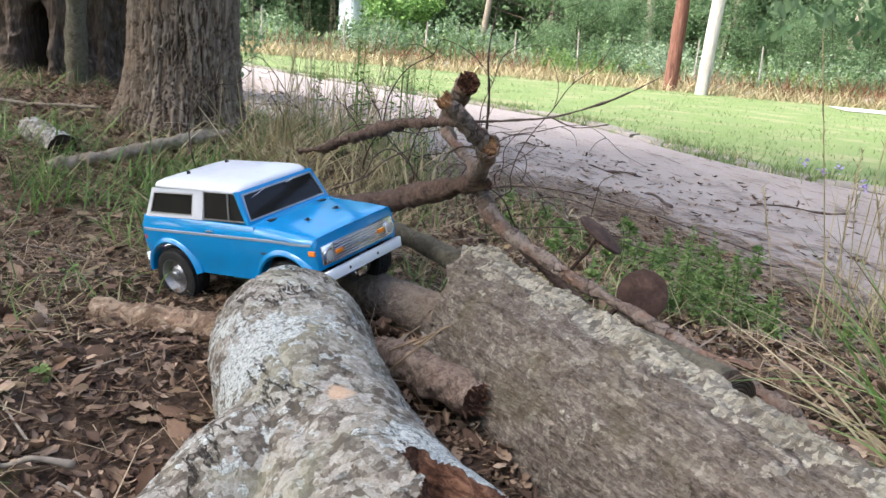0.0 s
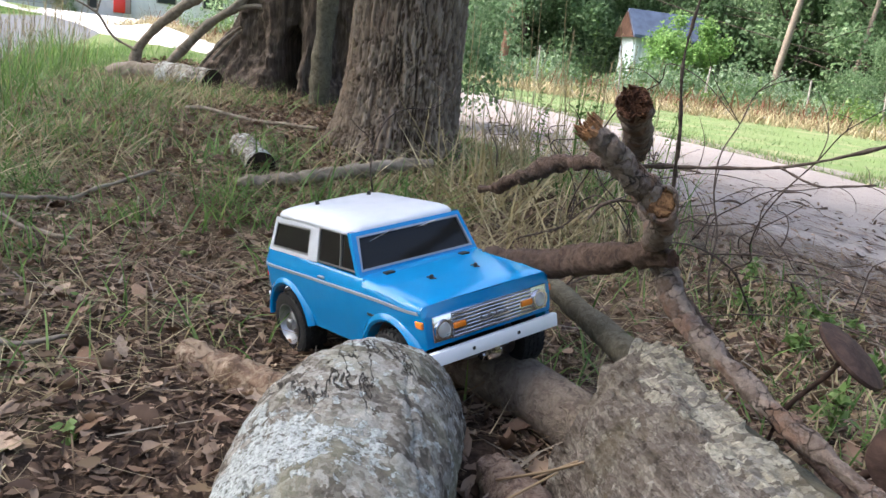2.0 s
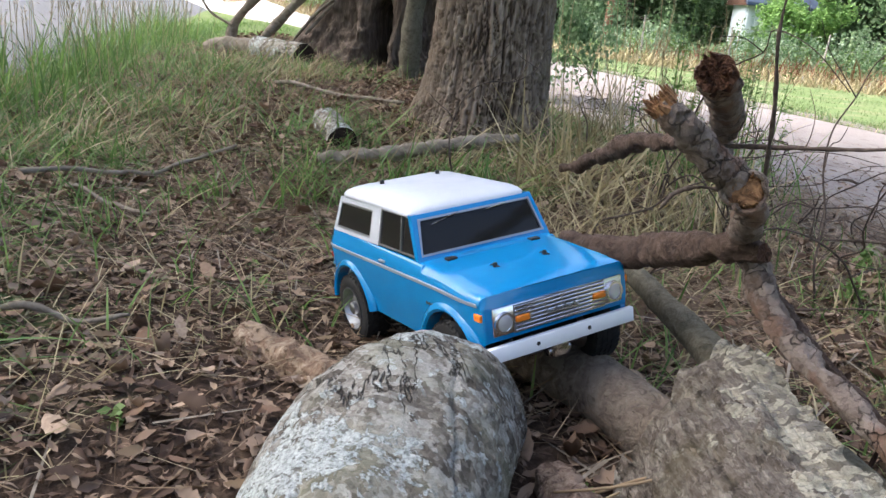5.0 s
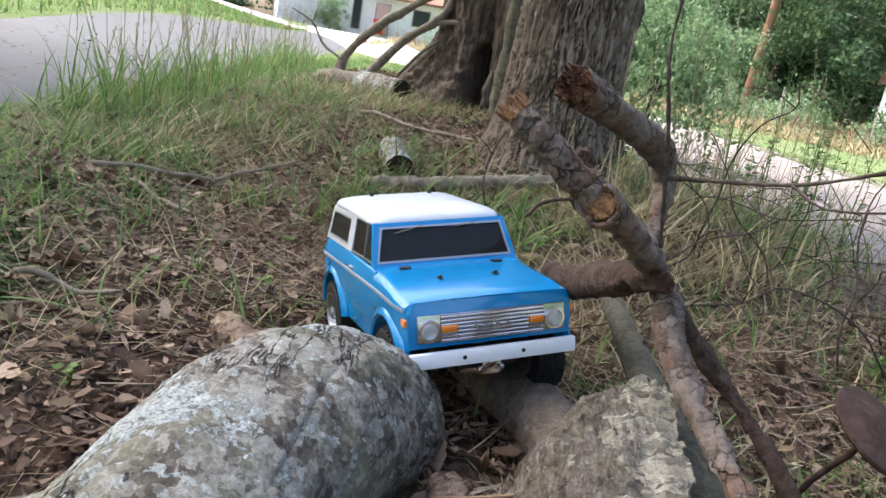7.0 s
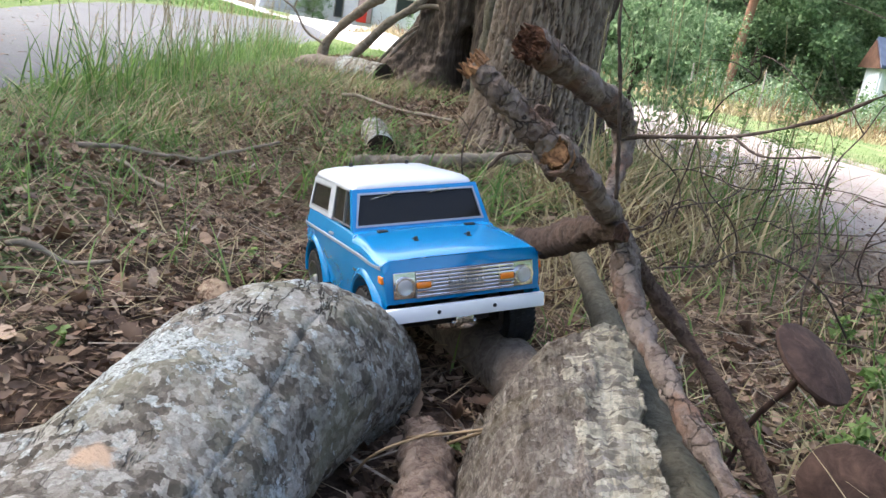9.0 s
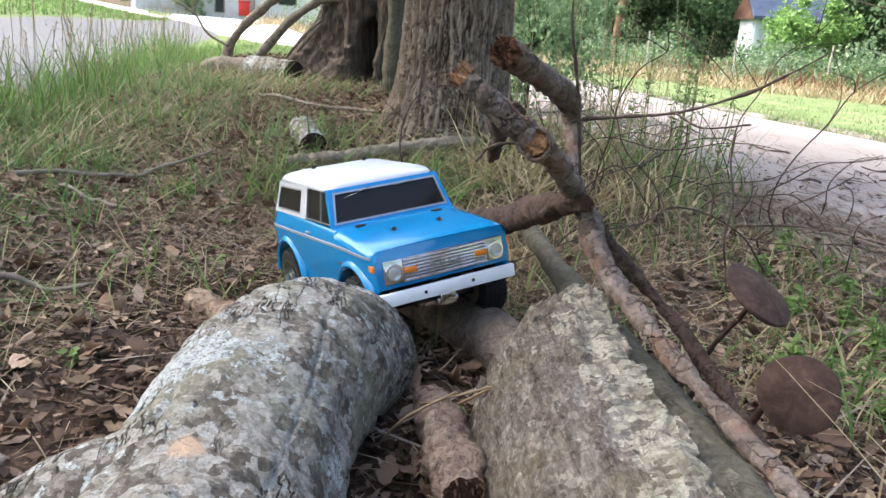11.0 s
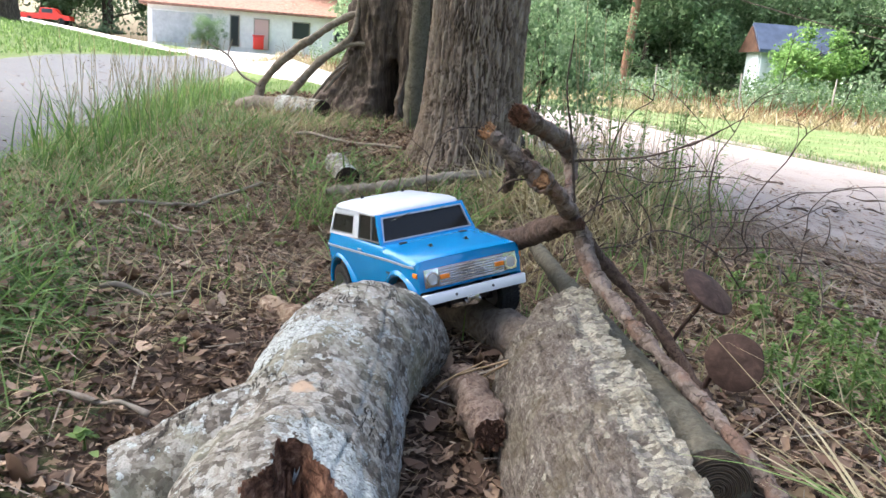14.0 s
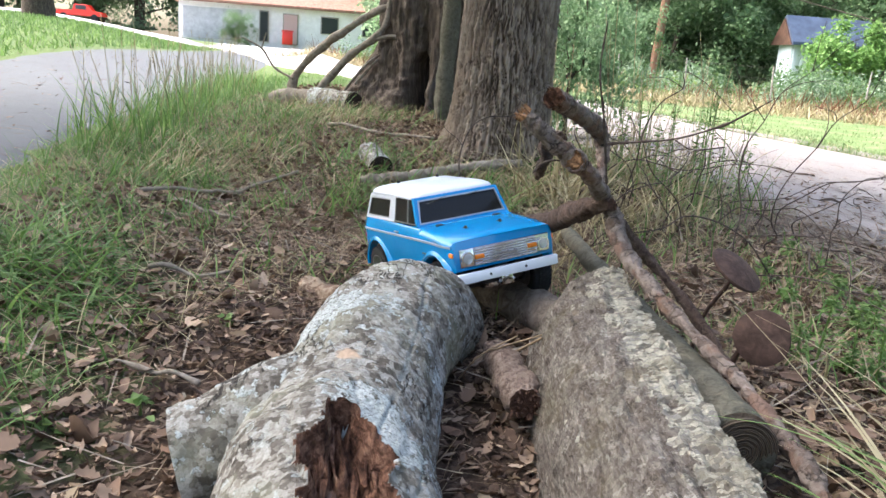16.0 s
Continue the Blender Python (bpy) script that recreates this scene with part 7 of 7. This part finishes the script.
def house():
    m = Matrix.Translation((-43.5, 40.0, .5)) @ pose(0, 0, 0, 0, 0, 41)
    t = thing("house", "long low white house with a red-brown roof", "house", m)
    WH, DK = m_boards("white_siding", (.86, .86, .84)), plain("dark_window_glass", (.03, .035, .04), .1)
    RF = m_bark("red_brown_shingles", (.16, .08, .06), (.28, .15, .11), (.38, .23, .18), 4, (1, 1, 1), .02)
    # local x runs along the front, y away from the viewer
    bm = bmesh.new()
    box(bm, 0, 17, 0, 7, -.4, 2.5)
    w = part("wall", bm, WH, t)
    bm = bmesh.new()
    for k in range(13):
        box(bm, -.02, 17.02, -.03, 0.005, .05 + k * .19, .07 + k * .19)
    part("siding", bm, WH, w)
    bm = bmesh.new()
    loft(bm, [[(x, -.6, 2.45), (x, -.6, 2.6), (x, 3.5, 4.1), (x, 7.6, 2.6), (x, 7.6, 2.45)] for x in (-.5, 8, 17.5)])
    part("roof", bm, RF, t, "red-brown shingle roof")
    for x0, x1, z0, z1, nm in ((.3, 4.2, 0, 2.1, "garage_door"), (5.4, 5.9, .1, 2.1, "shutter"), (7.0, 7.9, 0, 2.0, "door"), (9.6, 10.7, .9, 2.0, "window"), (12.5, 13.7, .9, 2.0, "window")):
        bm = bmesh.new()
        box(bm, x0 - .08, x1 + .08, -.09, .02, z0, z1 + .08, .01)
        fr = part(nm, bm, FP if nm != "garage_door" else WH, t)
        bm = bmesh.new()
        box(bm, x0, x1, -.11, -.085, z0 + .04, z1)
        part("panel" if nm in ("garage_door", "door") else "pane", bm, {"garage_door": plain("grey_garage_panel", (.4, .41, .42), .6, 0, .4, .2, 3), "door": plain("pinkish_door", (.5, .35, .32), .6)}.get(nm, DK), fr)
    return t, m


hs, hm = house()
t = thing("red_cabinet", "bright red metal cabinet standing before the house", "cabinet", hm)
bm = bmesh.new()
box(bm, 6.9, 7.6, -1.6, -1.0, .0, .85, .03)
part("body", bm, plain("bright_red_paint", (.65, .03, .02), .4), t)
bm = bmesh.new()
box(bm, 6.85, 7.65, -1.65, -.95, .85, .95, .02)
part("top", bm, plain("dull_red_paint", (.5, .04, .03), .5), t)
put(protos[3], -39.6, 41.6, .8, 80)


def pickup():
    t = thing("pickup_truck", "red pickup truck parked on the far road", "car", Matrix.Translation((-54.5, 40.6, 1.2)) @ pose(0, 0, 0, 0, 0, 38) @ Matrix.Diagonal((.7, .7, .7, 1)))
    RED, G = plain("red_car_paint", (.6, .03, .02), .25, 0, .6), plain("car_glass", (.03, .03, .035), .08)
    bm = bmesh.new()
    prof = [(-2.5, .5), (-2.5, 1.0), (-.6, 1.05), (-.4, 1.65), (.9, 1.65), (1.4, 1.05), (2.4, .95), (2.5, .5)]
    loft(bm, [[(x, y, z if abs(y) < .9 else z * .97) for x, z in prof] for y in (-.95, -.85, .85, .95)])
    part("body", bm, RED, t)
    bm = bmesh.new()
    box(bm, -.3, .8, -.97, .97, 1.1, 1.55, .05)
    part("side_window", bm, G, t)
    for x in (-1.5, 1.6):
        for y in (-.85, .85):
            bm = bmesh.new()
            cyl(bm, (x, y - .12, .37), (x, y + .12, .37), .37, .37, 20, bevel=.04)
            part("wheel", bm, RUBBER, t)


pickup()


MAT["vine"] = m_foliage("bright_vine_leaves", (.1, .2, .05), (.2, .35, .1), (.33, .48, .18), .5, .5)


def shed():
    m = Matrix.Translation((-2.5, 23.4, .0)) @ pose(0, 0, 0, 0, 0, 34)
    t = thing("shed", "small weathered shed with pale wall and slate-blue roof, overgrown by vines", "shed", m)
    WL, BR = m_boards("pale_blue_white_boards", (.72, .78, .8)), plain("dark_brown_boards", (.1, .055, .038), .9, 0, .2, .3, 5)
    for k in range(6):
        bm = bmesh.new()
        box(bm, -.05, 0, k * .12, k * .12 + .113, -.2, 1.45 - .015 * (k % 2), .006)
        part("board", bm, WL, t)
    for k in range(9):
        bm = bmesh.new()
        box(bm, k * .22, k * .22 + .21, -.04, 0, -.2, 1.45 - .015 * (k % 2), .006)
        part("board", bm, WL, t)
    bm = bmesh.new()
    box(bm, .0, 1.98, .0, .72, -.2, 1.44)
    part("wall", bm, BR, t)
    bm = bmesh.new()
    loft(bm, [[(x, -.22, 1.38), (x, -.22, 1.46), (x, .36, 2.15), (x, .94, 1.46), (x, .94, 1.38)] for x in (-.15, 1.0, 2.2)])
    part("roof", bm, plain("slate_blue_roofing", (.085, .11, .165), .6, .2, .4, .25, 4), t, "slate-blue metal roof")
    bm = bmesh.new()
    loft(bm, [[(x, -.21, 1.37), (x, .36, 2.06), (x, .93, 1.37)] for x in (-.19, -.152)])
    part("gable_board", bm, BR, t, "dark brown gable boards")
    bm = bmesh.new()
    box(bm, 1.4, 1.8, -.07, -.03, .25, .75, .01)
    part("window", bm, plain("pale_window", (.6, .66, .68), .2), t)
    tv = tree("vine_shrub", "bright green vine heap covering the shed", 3.1, 1.35, 12000, .16, MAT["vine"], 31, .05, .4, MAT["old"], .05)
    tv.matrix_world = pose(-1.05, 22.6, -.05, 0, 0, 0) @ Matrix.Diagonal((.72, .6, .58, 1))


shed()

# leafy bush behind the bramble, hanging sprays, purple flowers
tv = tree("leafy_bush", "bright green leafy bush beyond the bramble", 1.25, .62, 6500, .05, MAT["leaf"], 41, .02, .15, MAT["old"], .02)
tv.matrix_world = pose(-1.62, 5.3, far_ground(-1.62, 5.3), 0, 0, 0) @ Matrix.Diagonal((.7, .7, .9, 1))
copy_thing(tv, pose(-2.85, 6.9, far_ground(-2.85, 6.9), 0, 0, 120) @ Matrix.Diagonal((.75, .75, .9, 1)))
for x, y, z, n in ((1.53, 3.75, 1.17, 120), (1.76, 3.75, 1.2, 170), (1.93, 3.75, 1.19, 170), (2.12, 3.7, 1.16, 160)):
    t = thing("hanging_spray", "drooping spray of green leaves hanging from above", "branch", None, "hanging leaf sprays")
    part("stem", log_mesh("stem", [(x, y, z + 1.4, .006), (x + .04, y, z + .5, .004), (x, y + .03, z - .35, .002), (x + .05, y, z - .75, .001)], 24, 6, MAT["twig"], MAT["twig"]), None, t)
    f = U(0, 1, n)
    P = np.stack([x + rng.normal(0, .16, n) * (1 - .6 * f), y + rng.normal(0, .16, n), z + .6 - f * 1.2], 1)
    V, F = leaf_field(P, U(.05, .1, n), U(0, 6.3, n), U(.3, 1.2, n), rng.normal(0, .4, n), rng.normal(.2, .4, n), 5, .45, .15)
    part("foliage", raw_np("foliage", V, F, MAT["leaf"]), None, t)
PURPLE = m_foliage("purple_petals", (.3, .22, .5), (.4, .32, .62), (.55, .46, .72), .6, .3)
for k in range(9):
    x, y = 1.75 + U(-.25, .35), 3.15 + U(-.35, .3)
    t = thing("flower", "small purple wildflower at the drive's edge", "flower", Matrix.Translation((x, y, height(x, y, False))), "purple flowers")
    h = U(.05, .11)
    part("stem", log_mesh("stem", [(0, 0, 0, .0015), (.005, 0, h, .001)], 6, 5, MAT["weed"], MAT["weed"]), None, t)
    m = 14
    V, F = leaf_field(np.stack([rng.normal(0, .012, m), rng.normal(0, .012, m), h + rng.normal(0, .01, m)], 1), U(.012, .022, m), U(0, 6.3, m), U(-.8, .3, m), rng.normal(0, .4, m), rng.normal(.3, .4, m), 3, .6, .1)
    part("blossom", raw_np("blossom", V, F, PURPLE), None, t)
